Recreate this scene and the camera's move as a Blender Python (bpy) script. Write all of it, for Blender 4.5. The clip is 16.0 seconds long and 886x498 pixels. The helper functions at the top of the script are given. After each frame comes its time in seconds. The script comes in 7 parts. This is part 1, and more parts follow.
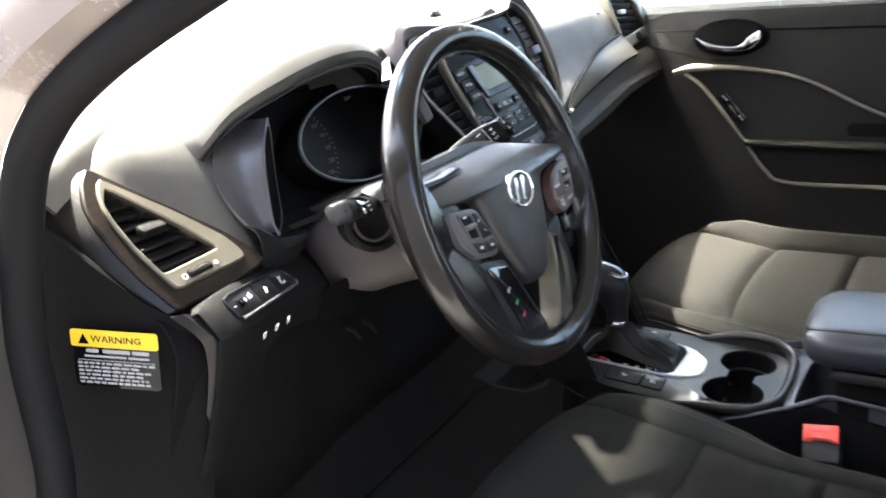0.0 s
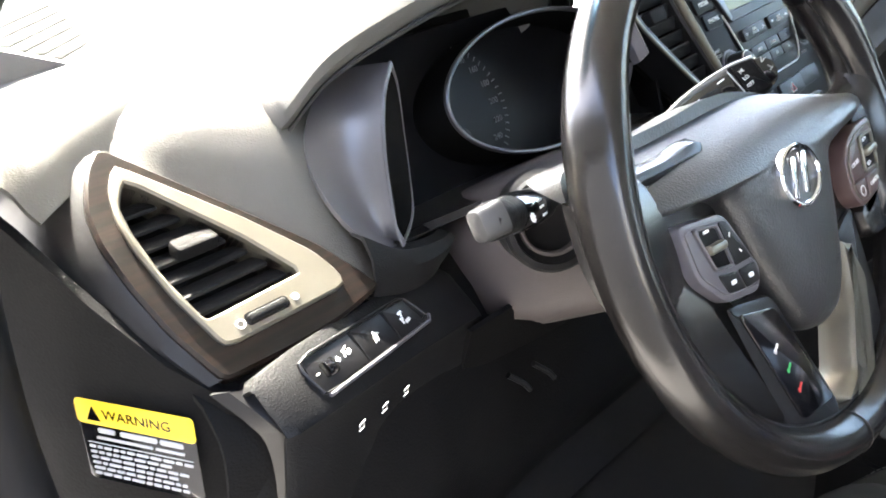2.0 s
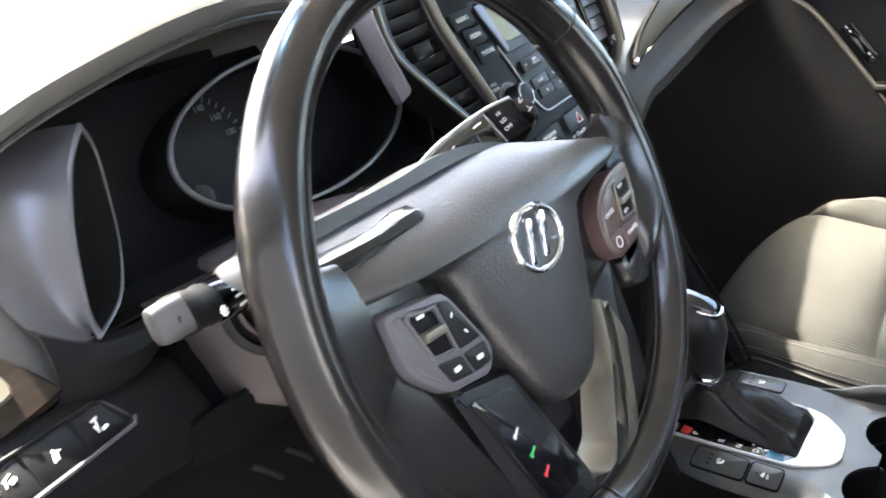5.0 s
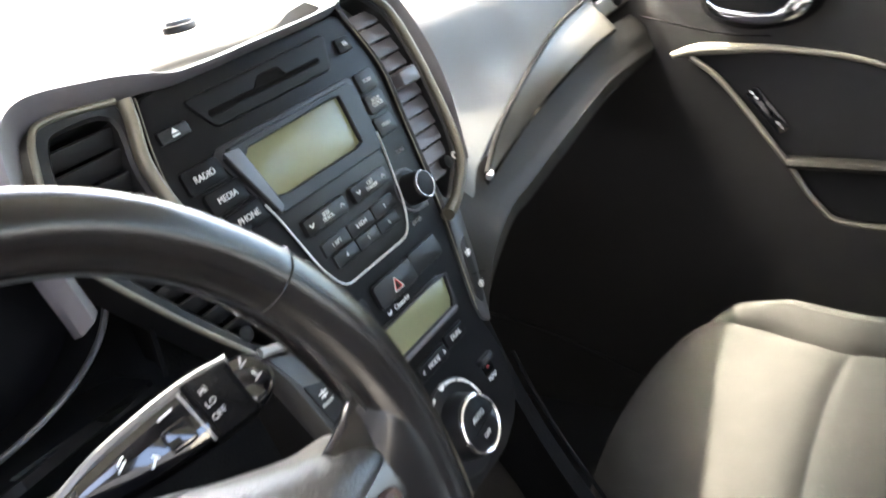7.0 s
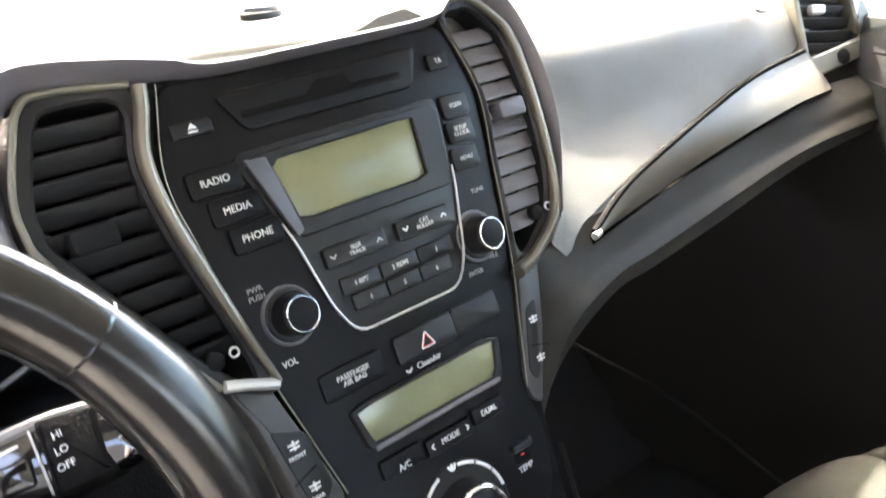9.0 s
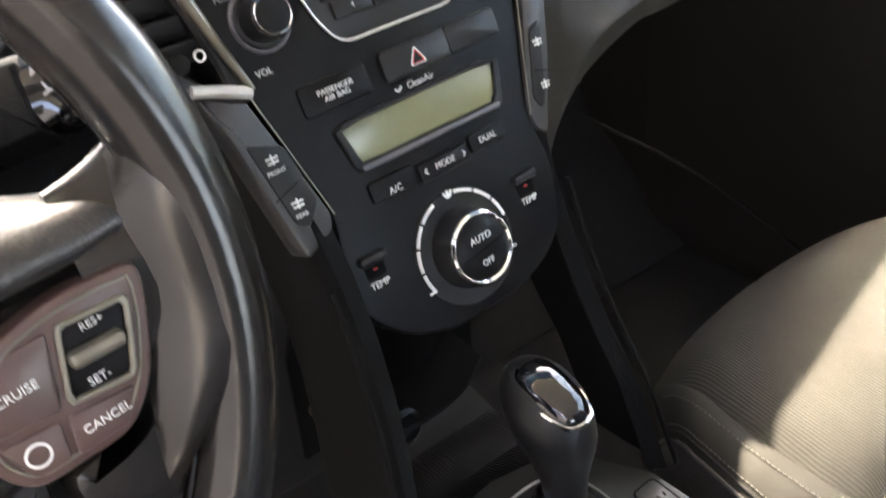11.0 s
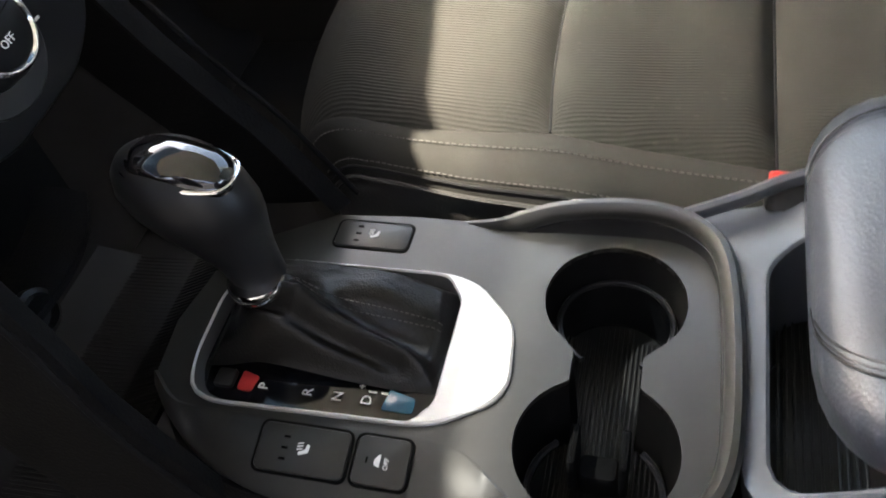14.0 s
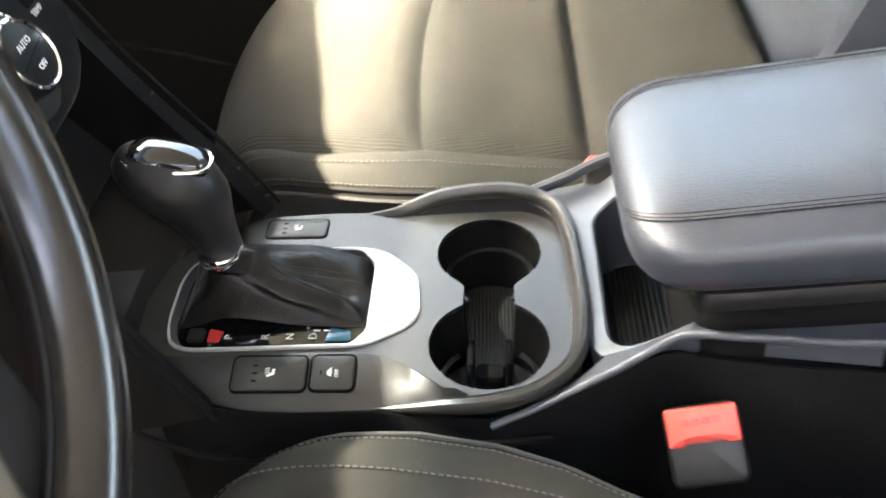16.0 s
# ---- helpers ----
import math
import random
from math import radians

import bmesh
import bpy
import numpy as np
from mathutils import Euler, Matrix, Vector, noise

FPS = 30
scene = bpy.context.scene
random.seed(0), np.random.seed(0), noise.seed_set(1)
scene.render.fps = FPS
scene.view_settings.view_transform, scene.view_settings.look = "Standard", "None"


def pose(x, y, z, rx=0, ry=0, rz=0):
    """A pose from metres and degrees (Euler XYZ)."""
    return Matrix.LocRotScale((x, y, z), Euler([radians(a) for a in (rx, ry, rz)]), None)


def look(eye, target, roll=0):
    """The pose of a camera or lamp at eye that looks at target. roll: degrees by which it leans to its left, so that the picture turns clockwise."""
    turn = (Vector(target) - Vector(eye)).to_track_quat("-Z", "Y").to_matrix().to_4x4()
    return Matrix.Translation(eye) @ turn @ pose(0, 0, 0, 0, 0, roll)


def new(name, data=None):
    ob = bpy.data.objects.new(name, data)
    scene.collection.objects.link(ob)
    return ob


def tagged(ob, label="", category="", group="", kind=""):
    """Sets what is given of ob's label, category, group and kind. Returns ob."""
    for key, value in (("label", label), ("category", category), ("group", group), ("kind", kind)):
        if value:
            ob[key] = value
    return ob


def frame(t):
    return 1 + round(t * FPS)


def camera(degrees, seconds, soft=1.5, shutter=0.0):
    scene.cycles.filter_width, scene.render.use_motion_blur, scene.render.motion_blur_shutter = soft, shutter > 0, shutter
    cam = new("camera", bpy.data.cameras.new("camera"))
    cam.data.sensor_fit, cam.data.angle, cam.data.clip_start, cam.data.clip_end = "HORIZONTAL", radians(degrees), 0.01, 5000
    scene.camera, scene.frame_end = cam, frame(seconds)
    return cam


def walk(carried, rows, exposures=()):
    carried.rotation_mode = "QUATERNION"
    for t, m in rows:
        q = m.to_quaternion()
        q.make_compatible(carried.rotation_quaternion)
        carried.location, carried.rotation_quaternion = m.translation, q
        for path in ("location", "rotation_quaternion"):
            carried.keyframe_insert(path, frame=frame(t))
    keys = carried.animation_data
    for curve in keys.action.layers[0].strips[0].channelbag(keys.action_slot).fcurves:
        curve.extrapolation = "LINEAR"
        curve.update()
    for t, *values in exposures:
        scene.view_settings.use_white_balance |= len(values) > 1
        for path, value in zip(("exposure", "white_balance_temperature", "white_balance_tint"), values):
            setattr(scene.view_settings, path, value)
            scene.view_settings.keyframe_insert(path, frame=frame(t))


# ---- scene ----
cam = camera(53.20, 16.0, soft=1.7, shutter=0.6)
PATH = [
    (0.0, (-1.1983, -0.5957, 1.4035), (-0.3982, -0.0835, 1.0912), -5.59),
    (0.5, (-1.1172, -0.5482, 1.3946), (-0.3501, 0.0127, 1.0831), -6.33),
    (1.0, (-1.0293, -0.4825, 1.3804), (-0.3094, 0.1334, 1.0603), -7.31),
    (1.5, (-0.9615, -0.4247, 1.3627), (-0.2817, 0.2281, 1.0284), -8.07),
    (2.0, (-0.9113, -0.4030, 1.3513), (-0.2699, 0.2768, 0.9957), -9.01),
    (2.5, (-0.8778, -0.3986, 1.3460), (-0.2475, 0.2855, 0.9787), -9.36),
    (3.0, (-0.8529, -0.3991, 1.3425), (-0.1994, 0.2621, 0.9740), -8.69),
    (3.5, (-0.8285, -0.4202, 1.3453), (-0.1535, 0.2199, 0.9785), -8.02),
    (3.7, (-0.8205, -0.4288, 1.3481), (-0.1326, 0.1962, 0.9791), -7.59),
    (5.8, (-0.7192, -0.4266, 1.3664), (0.0485, 0.0939, 0.9927), -10.01),
    (6.0, (-0.6828, -0.4073, 1.3798), (0.1000, 0.0870, 1.0019), -9.77),
    (6.5, (-0.5758, -0.3691, 1.3906), (0.2248, 0.0850, 0.9997), -9.58),
    (7.0, (-0.4766, -0.3653, 1.3993), (0.2953, 0.1361, 1.0084), -8.51),
    (7.5, (-0.4066, -0.3700, 1.4061), (0.3121, 0.2199, 1.0380), -5.79),
    (8.0, (-0.3611, -0.3761, 1.3968), (0.3133, 0.2825, 1.0628), -3.77),
    (8.2, (-0.3515, -0.3804, 1.3960), (0.3099, 0.2932, 1.0662), -3.08),
    (10.3, (-0.3059, -0.4258, 1.3487), (0.2219, 0.2691, 0.8604), -3.12),
    (10.5, (-0.3041, -0.4244, 1.3365), (0.2136, 0.2672, 0.8329), -3.87),
    (11.0, (-0.3016, -0.4174, 1.3092), (0.2141, 0.2503, 0.7723), -4.56),
    (11.5, (-0.2952, -0.4210, 1.2877), (0.2214, 0.2137, 0.7129), -4.91),
    (12.0, (-0.2947, -0.4165, 1.2561), (0.2295, 0.1410, 0.6123), -7.10),
    (12.5, (-0.2776, -0.4000, 1.2233), (0.2751, 0.0774, 0.5402), -8.97),
    (13.0, (-0.2693, -0.3880, 1.2005), (0.3454, 0.0065, 0.5175), -10.18),
    (13.5, (-0.2679, -0.3834, 1.1884), (0.3687, -0.0456, 0.4952), -13.11),
    (14.0, (-0.2736, -0.3813, 1.1847), (0.3591, -0.0748, 0.4736), -16.93),
    (14.5, (-0.2881, -0.3806, 1.1894), (0.3368, -0.0843, 0.4671), -19.87),
    (15.0, (-0.3177, -0.3799, 1.1977), (0.3197, -0.1124, 0.4750), -19.76),
    (15.5, (-0.3759, -0.3736, 1.2094), (0.3121, -0.1752, 0.5114), -15.46),
    (16.0, (-0.4716, -0.3695, 1.2362), (0.2819, -0.2480, 0.5901), -10.51),
]
EXPOSURES = [(0.0, 4.4, 6800, 8), (0.5, 4.65, 6800, 8), (2.0, 5.2, 6800, 8), (3.5, 5.3, 6800, 8), (6.5, 5.1, 6900, 9), (8.0, 5.3, 7200, 9), (10.5, 5.4, 7600, 13), (11.5, 4.85, 7900, 12), (12.5, 4.1, 7000, 9), (14.0, 4.55, 7300, 10), (15.5, 5.3, 7500, 8), (16.0, 5.7, 7800, 7)]
walk(cam, [(t, look(eye, target, roll)) for t, eye, target, roll in PATH], EXPOSURES)

# ---- world, sun, exposure ----
SUN_TO = Vector((0.10, 0.515, 0.855)).normalized()      # direction towards the sun, over the bonnet
world = bpy.data.worlds.new("sky")
scene.world = world
world.use_nodes = True
_nt = world.node_tree
_bg = _nt.nodes["Background"]
_sky = _nt.nodes.new("ShaderNodeTexSky")
_sky.sky_type = "NISHITA"
_sky.sun_disc = False
_sky.air_density, _sky.dust_density, _sky.ozone_density = 0.7, 4.0, 0.3
_sky.sun_elevation = math.asin(SUN_TO.z)
_sky.sun_rotation = math.atan2(SUN_TO.x, SUN_TO.y)
_nt.links.new(_sky.outputs[0], _bg.inputs[0])
_bg.inputs[1].default_value = 0.15
sun_data = bpy.data.lights.new("sun", "SUN")
sun_data.energy, sun_data.angle, sun_data.color = 2.7, radians(1.2), (1.0, 0.95, 0.87)
sun = new("sun", sun_data)
sun.matrix_world = look(SUN_TO * 20, (0, 0, 0))

# ---- materials ----
MATS = {}


def mat(name, colour, rough=0.5, metal=0.0, vary=0.12, scale=18.0, grain=0.0, grain_scale=900.0, coat=0.0,
        sheen=0.0, wear=0.0, kind="noise", spec=0.5, uneven=0.06):
    """A surface with colour that varies at two scales, uneven roughness and a fine relief."""
    m = bpy.data.materials.new(name)
    m.use_nodes = True
    n, links = m.node_tree.nodes, m.node_tree.links
    b = n["Principled BSDF"]
    b.inputs["Metallic"].default_value = metal
    b.inputs["Coat Weight"].default_value = coat
    b.inputs["Coat Roughness"].default_value = 0.06
    b.inputs["Sheen Weight"].default_value = sheen
    b.inputs["Specular IOR Level"].default_value = spec
    co = n.new("ShaderNodeTexCoord")
    big, small = n.new("ShaderNodeTexNoise"), n.new("ShaderNodeTexNoise")
    big.inputs["Scale"].default_value, big.inputs["Detail"].default_value = scale, 5
    small.inputs["Scale"].default_value, small.inputs["Detail"].default_value = scale * 14, 3
    both = n.new("ShaderNodeMath")
    both.operation = "MULTIPLY_ADD"
    both.inputs[1].default_value = 0.4
    for t in (big, small):
        links.new(co.outputs["Object"], t.inputs["Vector"])
    links.new(small.outputs["Fac"], both.inputs[0])
    links.new(big.outputs["Fac"], both.inputs[2])
    ramp = n.new("ShaderNodeValToRGB")
    ramp.color_ramp.elements[0].position, ramp.color_ramp.elements[1].position = 0.45, 0.95
    ramp.color_ramp.elements[0].color = (*[c * (1 - vary) for c in colour], 1)
    ramp.color_ramp.elements[1].color = (*[min(1, c * (1 + vary)) for c in colour], 1)
    links.new(both.outputs[0], ramp.inputs[0])
    links.new(ramp.outputs[0], b.inputs["Base Color"])
    rr = n.new("ShaderNodeMapRange")
    rr.inputs["From Min"].default_value, rr.inputs["From Max"].default_value = 0.45, 0.95
    rr.inputs["To Min"].default_value = max(0.02, rough - uneven - wear)
    rr.inputs["To Max"].default_value = min(1, rough + uneven + wear)
    links.new(both.outputs[0], rr.inputs["Value"])
    links.new(rr.outputs[0], b.inputs["Roughness"])
    if grain:
        if kind == "leather":
            g = n.new("ShaderNodeTexVoronoi")
            g.inputs["Scale"].default_value = grain_scale
            out = g.outputs["Distance"]
        elif kind == "rib":
            g = n.new("ShaderNodeTexWave")
            g.bands_direction = "Y"
            g.inputs["Scale"].default_value = grain_scale
            g.inputs["Distortion"].default_value = 1.2
            g.inputs["Detail"].default_value = 2
            out = g.outputs["Fac"]
        elif kind == "ribx":
            g = n.new("ShaderNodeTexWave")
            g.bands_direction = "X"
            g.inputs["Scale"].default_value = grain_scale
            g.inputs["Distortion"].default_value = 2.5
            g.inputs["Detail Scale"].default_value = 0.3
            g.inputs["Detail"].default_value = 1
            out = g.outputs["Fac"]
        else:
            g = n.new("ShaderNodeTexNoise")
            g.inputs["Scale"].default_value = grain_scale
            g.inputs["Detail"].default_value = 4
            out = g.outputs["Fac"]
        links.new(co.outputs["Object"], g.inputs["Vector"])
        bump = n.new("ShaderNodeBump")
        bump.inputs["Strength"].default_value = grain
        bump.inputs["Distance"].default_value = 0.0006
        links.new(out, bump.inputs["Height"])
        links.new(bump.outputs[0], b.inputs["Normal"])
    MATS[name] = m
    return m


def wood_mat(name):
    m = bpy.data.materials.new(name)
    m.use_nodes = True
    n, links = m.node_tree.nodes, m.node_tree.links
    b = n["Principled BSDF"]
    b.inputs["Roughness"].default_value = 0.36
    b.inputs["Specular IOR Level"].default_value = 0.3
    b.inputs["Coat Weight"].default_value = 0.25
    b.inputs["Coat Roughness"].default_value = 0.05
    co, mp = n.new("ShaderNodeTexCoord"), n.new("ShaderNodeMapping")
    mp.inputs["Rotation"].default_value = (0.7, 0.2, 0.5)
    mp.inputs["Scale"].default_value = (6, 160, 160)
    tex = n.new("ShaderNodeTexNoise")
    tex.inputs["Scale"].default_value, tex.inputs["Detail"].default_value = 1.6, 6
    tex.inputs["Distortion"].default_value = 0.4
    ramp = n.new("ShaderNodeValToRGB")
    e = ramp.color_ramp.elements
    e[0].position, e[0].color = 0.42, (0.004, 0.0025, 0.002, 1)
    e[1].position, e[1].color = 0.70, (0.017, 0.0100, 0.0066, 1)
    links.new(co.outputs["Object"], mp.inputs[0])
    links.new(mp.outputs[0], tex.inputs["Vector"])
    links.new(tex.outputs["Fac"], ramp.inputs[0])
    links.new(ramp.outputs[0], b.inputs["Base Color"])
    MATS[name] = m
    return m


def fabric_mat(name, colour, dots):
    """Woven upholstery: fine wavy ribs across, with rows of small pale flecks where dots is set."""
    m = mat(name, colour, rough=0.92, vary=0.16, scale=30, grain=0.5, grain_scale=100, kind="ribx", spec=0.10)
    n, links = m.node_tree.nodes, m.node_tree.links
    b = n["Principled BSDF"]
    co = n.new("ShaderNodeTexCoord")
    fine = n.new("ShaderNodeTexNoise")
    fine.inputs["Scale"].default_value = 1800
    links.new(co.outputs["Object"], fine.inputs["Vector"])
    old = b.inputs["Base Color"].links[0].from_socket
    mix = n.new("ShaderNodeMix")
    mix.data_type, mix.blend_type = "RGBA", "OVERLAY"
    mix.inputs["Factor"].default_value = 0.45
    links.new(old, mix.inputs["A"])
    links.new(fine.outputs["Fac"], mix.inputs["B"])
    rib = [k for k in n if k.bl_idname == "ShaderNodeTexWave"][0]
    dim = n.new("ShaderNodeMapRange")
    dim.inputs["To Min"].default_value, dim.inputs["To Max"].default_value = 0.86, 1.08
    links.new(rib.outputs["Fac"], dim.inputs["Value"])
    yarn = n.new("ShaderNodeMix")
    yarn.data_type, yarn.blend_type = "RGBA", "MULTIPLY"
    yarn.inputs["Factor"].default_value = 1.0
    links.new(mix.outputs["Result"], yarn.inputs["A"])
    links.new(dim.outputs[0], yarn.inputs["B"])
    last = yarn.outputs["Result"]
    if dots:
        v = n.new("ShaderNodeTexVoronoi")
        v.inputs["Scale"].default_value, v.inputs["Randomness"].default_value = 120, 0.35
        mp = n.new("ShaderNodeMapping")
        mp.inputs["Scale"].default_value = (1.0, 0.55, 1.0)
        links.new(co.outputs["Object"], mp.inputs[0])
        links.new(mp.outputs[0], v.inputs["Vector"])
        less = n.new("ShaderNodeMath")
        less.operation, less.inputs[1].default_value = "LESS_THAN", 0.13
        links.new(v.outputs["Distance"], less.inputs[0])
        mul = n.new("ShaderNodeMath")
        mul.operation, mul.inputs[1].default_value = "MULTIPLY", 0.5
        links.new(less.outputs[0], mul.inputs[0])
        mix2 = n.new("ShaderNodeMix")
        mix2.data_type = "RGBA"
        mix2.inputs["B"].default_value = (*[c * 2.2 for c in colour], 1)
        links.new(mul.outputs[0], mix2.inputs["Factor"])
        links.new(last, mix2.inputs["A"])
        last = mix2.outputs["Result"]
    links.new(last, b.inputs["Base Color"])
    return m


PLASTIC = mat("charcoal_plastic", (0.0095, 0.0095, 0.0100), 0.60, grain=0.4, grain_scale=800, kind="leather", uneven=0.04, spec=0.15)
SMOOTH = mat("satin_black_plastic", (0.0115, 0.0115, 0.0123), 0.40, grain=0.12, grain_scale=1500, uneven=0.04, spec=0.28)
STACK = mat("stack_black_plastic", (0.0065, 0.0065, 0.0075), 0.42, grain=0.10, grain_scale=1800, uneven=0.03, spec=0.12)
PAD = mat("grey_soft_dash", (0.078, 0.076, 0.069), 0.6, grain=0.25, grain_scale=800, kind="leather", wear=0.04)
TIPGREY = mat("mid_grey_plastic", (0.038, 0.038, 0.039), 0.45, grain=0.1, grain_scale=1200)
KNEE = mat("grey_knee_panel", (0.025, 0.0232, 0.0200), 0.6, spec=0.15, grain=0.3, grain_scale=800, kind="leather")
POD = mat("grey_satin_cowl", (0.10, 0.095, 0.105), 0.38, grain=0.1, grain_scale=1200)
SHROUD = mat("taupe_plastic", (0.075, 0.064, 0.062), 0.55, grain=0.4, grain_scale=900)
RUBBER = mat("seal_rubber", (0.009, 0.009, 0.0095), 0.7, spec=0.15, grain=0.2, grain_scale=600)
LEATHER = mat("wheel_leather", (0.0105, 0.0095, 0.009), 0.22, vary=0.25, grain=0.04, grain_scale=900, kind="leather", spec=0.5, uneven=0.03)
HUBMAT = mat("airbag_cover", (0.022, 0.022, 0.023), 0.40, vary=0.06, grain=0.35, grain_scale=620, kind="leather", spec=0.8, uneven=0.02)
SILVER = mat("champagne_silver", (0.185, 0.172, 0.138), 0.40, metal=0.6, vary=0.05, grain=0.05, grain_scale=2500, uneven=0.03)
BRIGHT = mat("bright_silver", (0.56, 0.56, 0.55), 0.32, metal=0.35, vary=0.03, uneven=0.02)
CHROME = mat("chrome", (0.85, 0.85, 0.86), 0.06, metal=1.0, vary=0.03)
GLOSS = mat("gloss_black", (0.006, 0.006, 0.007), 0.07, vary=0.1, coat=0.6)
# matte black for black parts, and for shade painted into slots and recesses
DARK = mat("black_and_recess_shade", (0.006, 0.006, 0.006), 0.9, grain=0.1, grain_scale=500, spec=0.05)
LCD = mat("lcd_panel", (0.17, 0.18, 0.10), 0.22, vary=0.06)
INK = mat("white_print", (0.75, 0.75, 0.74), 0.6, vary=0.04)
INKFAINT = mat("faint_print", (0.10, 0.10, 0.10), 0.6, vary=0.05)
INKDIM = mat("grey_print", (0.35, 0.35, 0.35), 0.6, vary=0.05)
RED = mat("red_print_and_reflection", (0.65, 0.04, 0.04), 0.5)
GREEN = mat("green_print", (0.06, 0.45, 0.12), 0.5)
# colour of the painted blue reflection on the selector panel
BLUE = mat("blue_reflection_paint", (0.01, 0.08, 0.13), 0.2)
YELLOW = mat("yellow_label", (0.85, 0.58, 0.03), 0.45, vary=0.05)
BUCKLE = mat("red_plastic", (0.72, 0.055, 0.04), 0.38, vary=0.06)
CONSOLE = mat("satin_grey_console", (0.022, 0.022, 0.0205), 0.36, grain=0.10, grain_scale=1600, uneven=0.03)
BLUEGREY = mat("painted_grey_console", (0.062, 0.068, 0.082), 0.36, vary=0.06, grain=0.08, grain_scale=1600)
ARMMAT = mat("armrest_vinyl", (0.034, 0.039, 0.050), 0.36, vary=0.06, grain=0.2, grain_scale=620, kind="leather", uneven=0.03)
CHEEK = mat("satin_grey_cowl", (0.070, 0.068, 0.073), 0.30, vary=0.04, grain=0.04, grain_scale=1500, spec=0.7, uneven=0.01)
FOOTWELL = mat("footwell_plastic", (0.0062, 0.0062, 0.0065), 0.75, vary=0.2, grain=0.4, grain_scale=500, kind="leather", spec=0.08)
PODRED = mat("bronze_grey_pod", (0.080, 0.048, 0.043), 0.36, vary=0.05, grain=0.06, grain_scale=1500)
BOOT = mat("boot_leather", (0.0055, 0.0052, 0.005), 0.34, spec=0.28, vary=0.2, grain=0.35, grain_scale=800, kind="leather", uneven=0.04)
RIBBED = mat("ribbed_rubber", (0.010, 0.010, 0.010), 0.6, grain=0.0, spec=0.3)
CARPET = mat("carpet", (0.014, 0.014, 0.015), 0.97, vary=0.3, scale=60, grain=0.8, grain_scale=1200)
FABRIC = fabric_mat("seat_fabric", (0.0235, 0.0228, 0.0200), False)
PLAINCLOTH = mat("plain_seat_cloth", (0.0220, 0.0214, 0.0190), 0.9, vary=0.12, scale=30, grain=0.35, grain_scale=1500, spec=0.12)
DOTTED = fabric_mat("flecked_seat_fabric", (0.0195, 0.0190, 0.0168), True)
SEATSIDE = mat("seat_vinyl", (0.018, 0.017, 0.0155), 0.62, grain=0.5, grain_scale=500, kind="leather")
THREAD = mat("thread", (0.060, 0.058, 0.052), 0.8)
TRIM = mat("champagne_blade", (0.105, 0.094, 0.073), 0.42, metal=0.2, vary=0.05, coat=0.0, uneven=0.02)
DOORMAT = mat("door_plastic", (0.013, 0.0126, 0.0122), 0.6, grain=0.4, grain_scale=700, kind="leather", spec=0.18)
PAINT = mat("body_paint", (0.34, 0.29, 0.26), 0.25, metal=0.3, vary=0.04, coat=1.0)
HEADLINER = mat("headliner", (0.45, 0.44, 0.41), 0.95, grain=0.4, grain_scale=900)
ADDED_WALL = mat("added_wall_grey", (0.15, 0.148, 0.148), 0.9, vary=0.2, scale=3, grain=0.6, grain_scale=200)
WOOD = wood_mat("dark_wood_trim")

TINT = bpy.data.materials.new("graded_sun_band_glass")      # clear at its lower edge, deep blue-grey at the roof
TINT.use_nodes = True
_n, _l = TINT.node_tree.nodes, TINT.node_tree.links
_co, _xyz, _mr, _rp = _n.new("ShaderNodeTexCoord"), _n.new("ShaderNodeSeparateXYZ"), _n.new("ShaderNodeMapRange"), _n.new("ShaderNodeValToRGB")
_tr, _gl, _mx = _n.new("ShaderNodeBsdfTransparent"), _n.new("ShaderNodeBsdfGlossy"), _n.new("ShaderNodeMixShader")
_mr.inputs["From Min"].default_value, _mr.inputs["From Max"].default_value = 1.588, 1.650
_rp.color_ramp.elements[0].color, _rp.color_ramp.elements[1].color = (1, 1, 1, 1), (0.08, 0.11, 0.14, 1)
_gl.inputs["Roughness"].default_value, _mx.inputs[0].default_value = 0.03, 0.05
_l.new(_co.outputs["Object"], _xyz.inputs[0])
_l.new(_xyz.outputs["Z"], _mr.inputs["Value"])
_l.new(_mr.outputs[0], _rp.inputs[0])
_l.new(_rp.outputs[0], _tr.inputs["Color"])
_l.new(_tr.outputs[0], _mx.inputs[1])
_l.new(_gl.outputs[0], _mx.inputs[2])
_l.new(_mx.outputs[0], _n["Material Output"].inputs["Surface"])
PRIVACY = bpy.data.materials.new("dark_window_glass")
PRIVACY.use_nodes = True
_g = PRIVACY.node_tree.nodes["Principled BSDF"]
_g.inputs["Transmission Weight"].default_value = 1.0
_g.inputs["Roughness"].default_value = 0.02
_g.inputs["Base Color"].default_value = (0.50, 0.56, 0.55, 1)
GLASS = bpy.data.materials.new("glass")
GLASS.use_nodes = True
_g = GLASS.node_tree.nodes["Principled BSDF"]
_g.inputs["Transmission Weight"].default_value = 1.0
_g.inputs["Roughness"].default_value = 0.02
_g.inputs["IOR"].default_value = 1.45
_g.inputs["Base Color"].default_value = (0.93, 0.97, 0.95, 1)

# ---- building helpers ----
V = Vector


def frame_at(o, right, up):
    """A plane's frame: local x to its right, y up along it, z out of it."""
    r = V(right).normalized()
    u = V(up)
    u = (u - r * u.dot(r)).normalized()
    n = r.cross(u)
    return Matrix(((r.x, u.x, n.x, o[0]), (r.y, u.y, n.y, o[1]), (r.z, u.z, n.z, o[2]), (0, 0, 0, 1)))


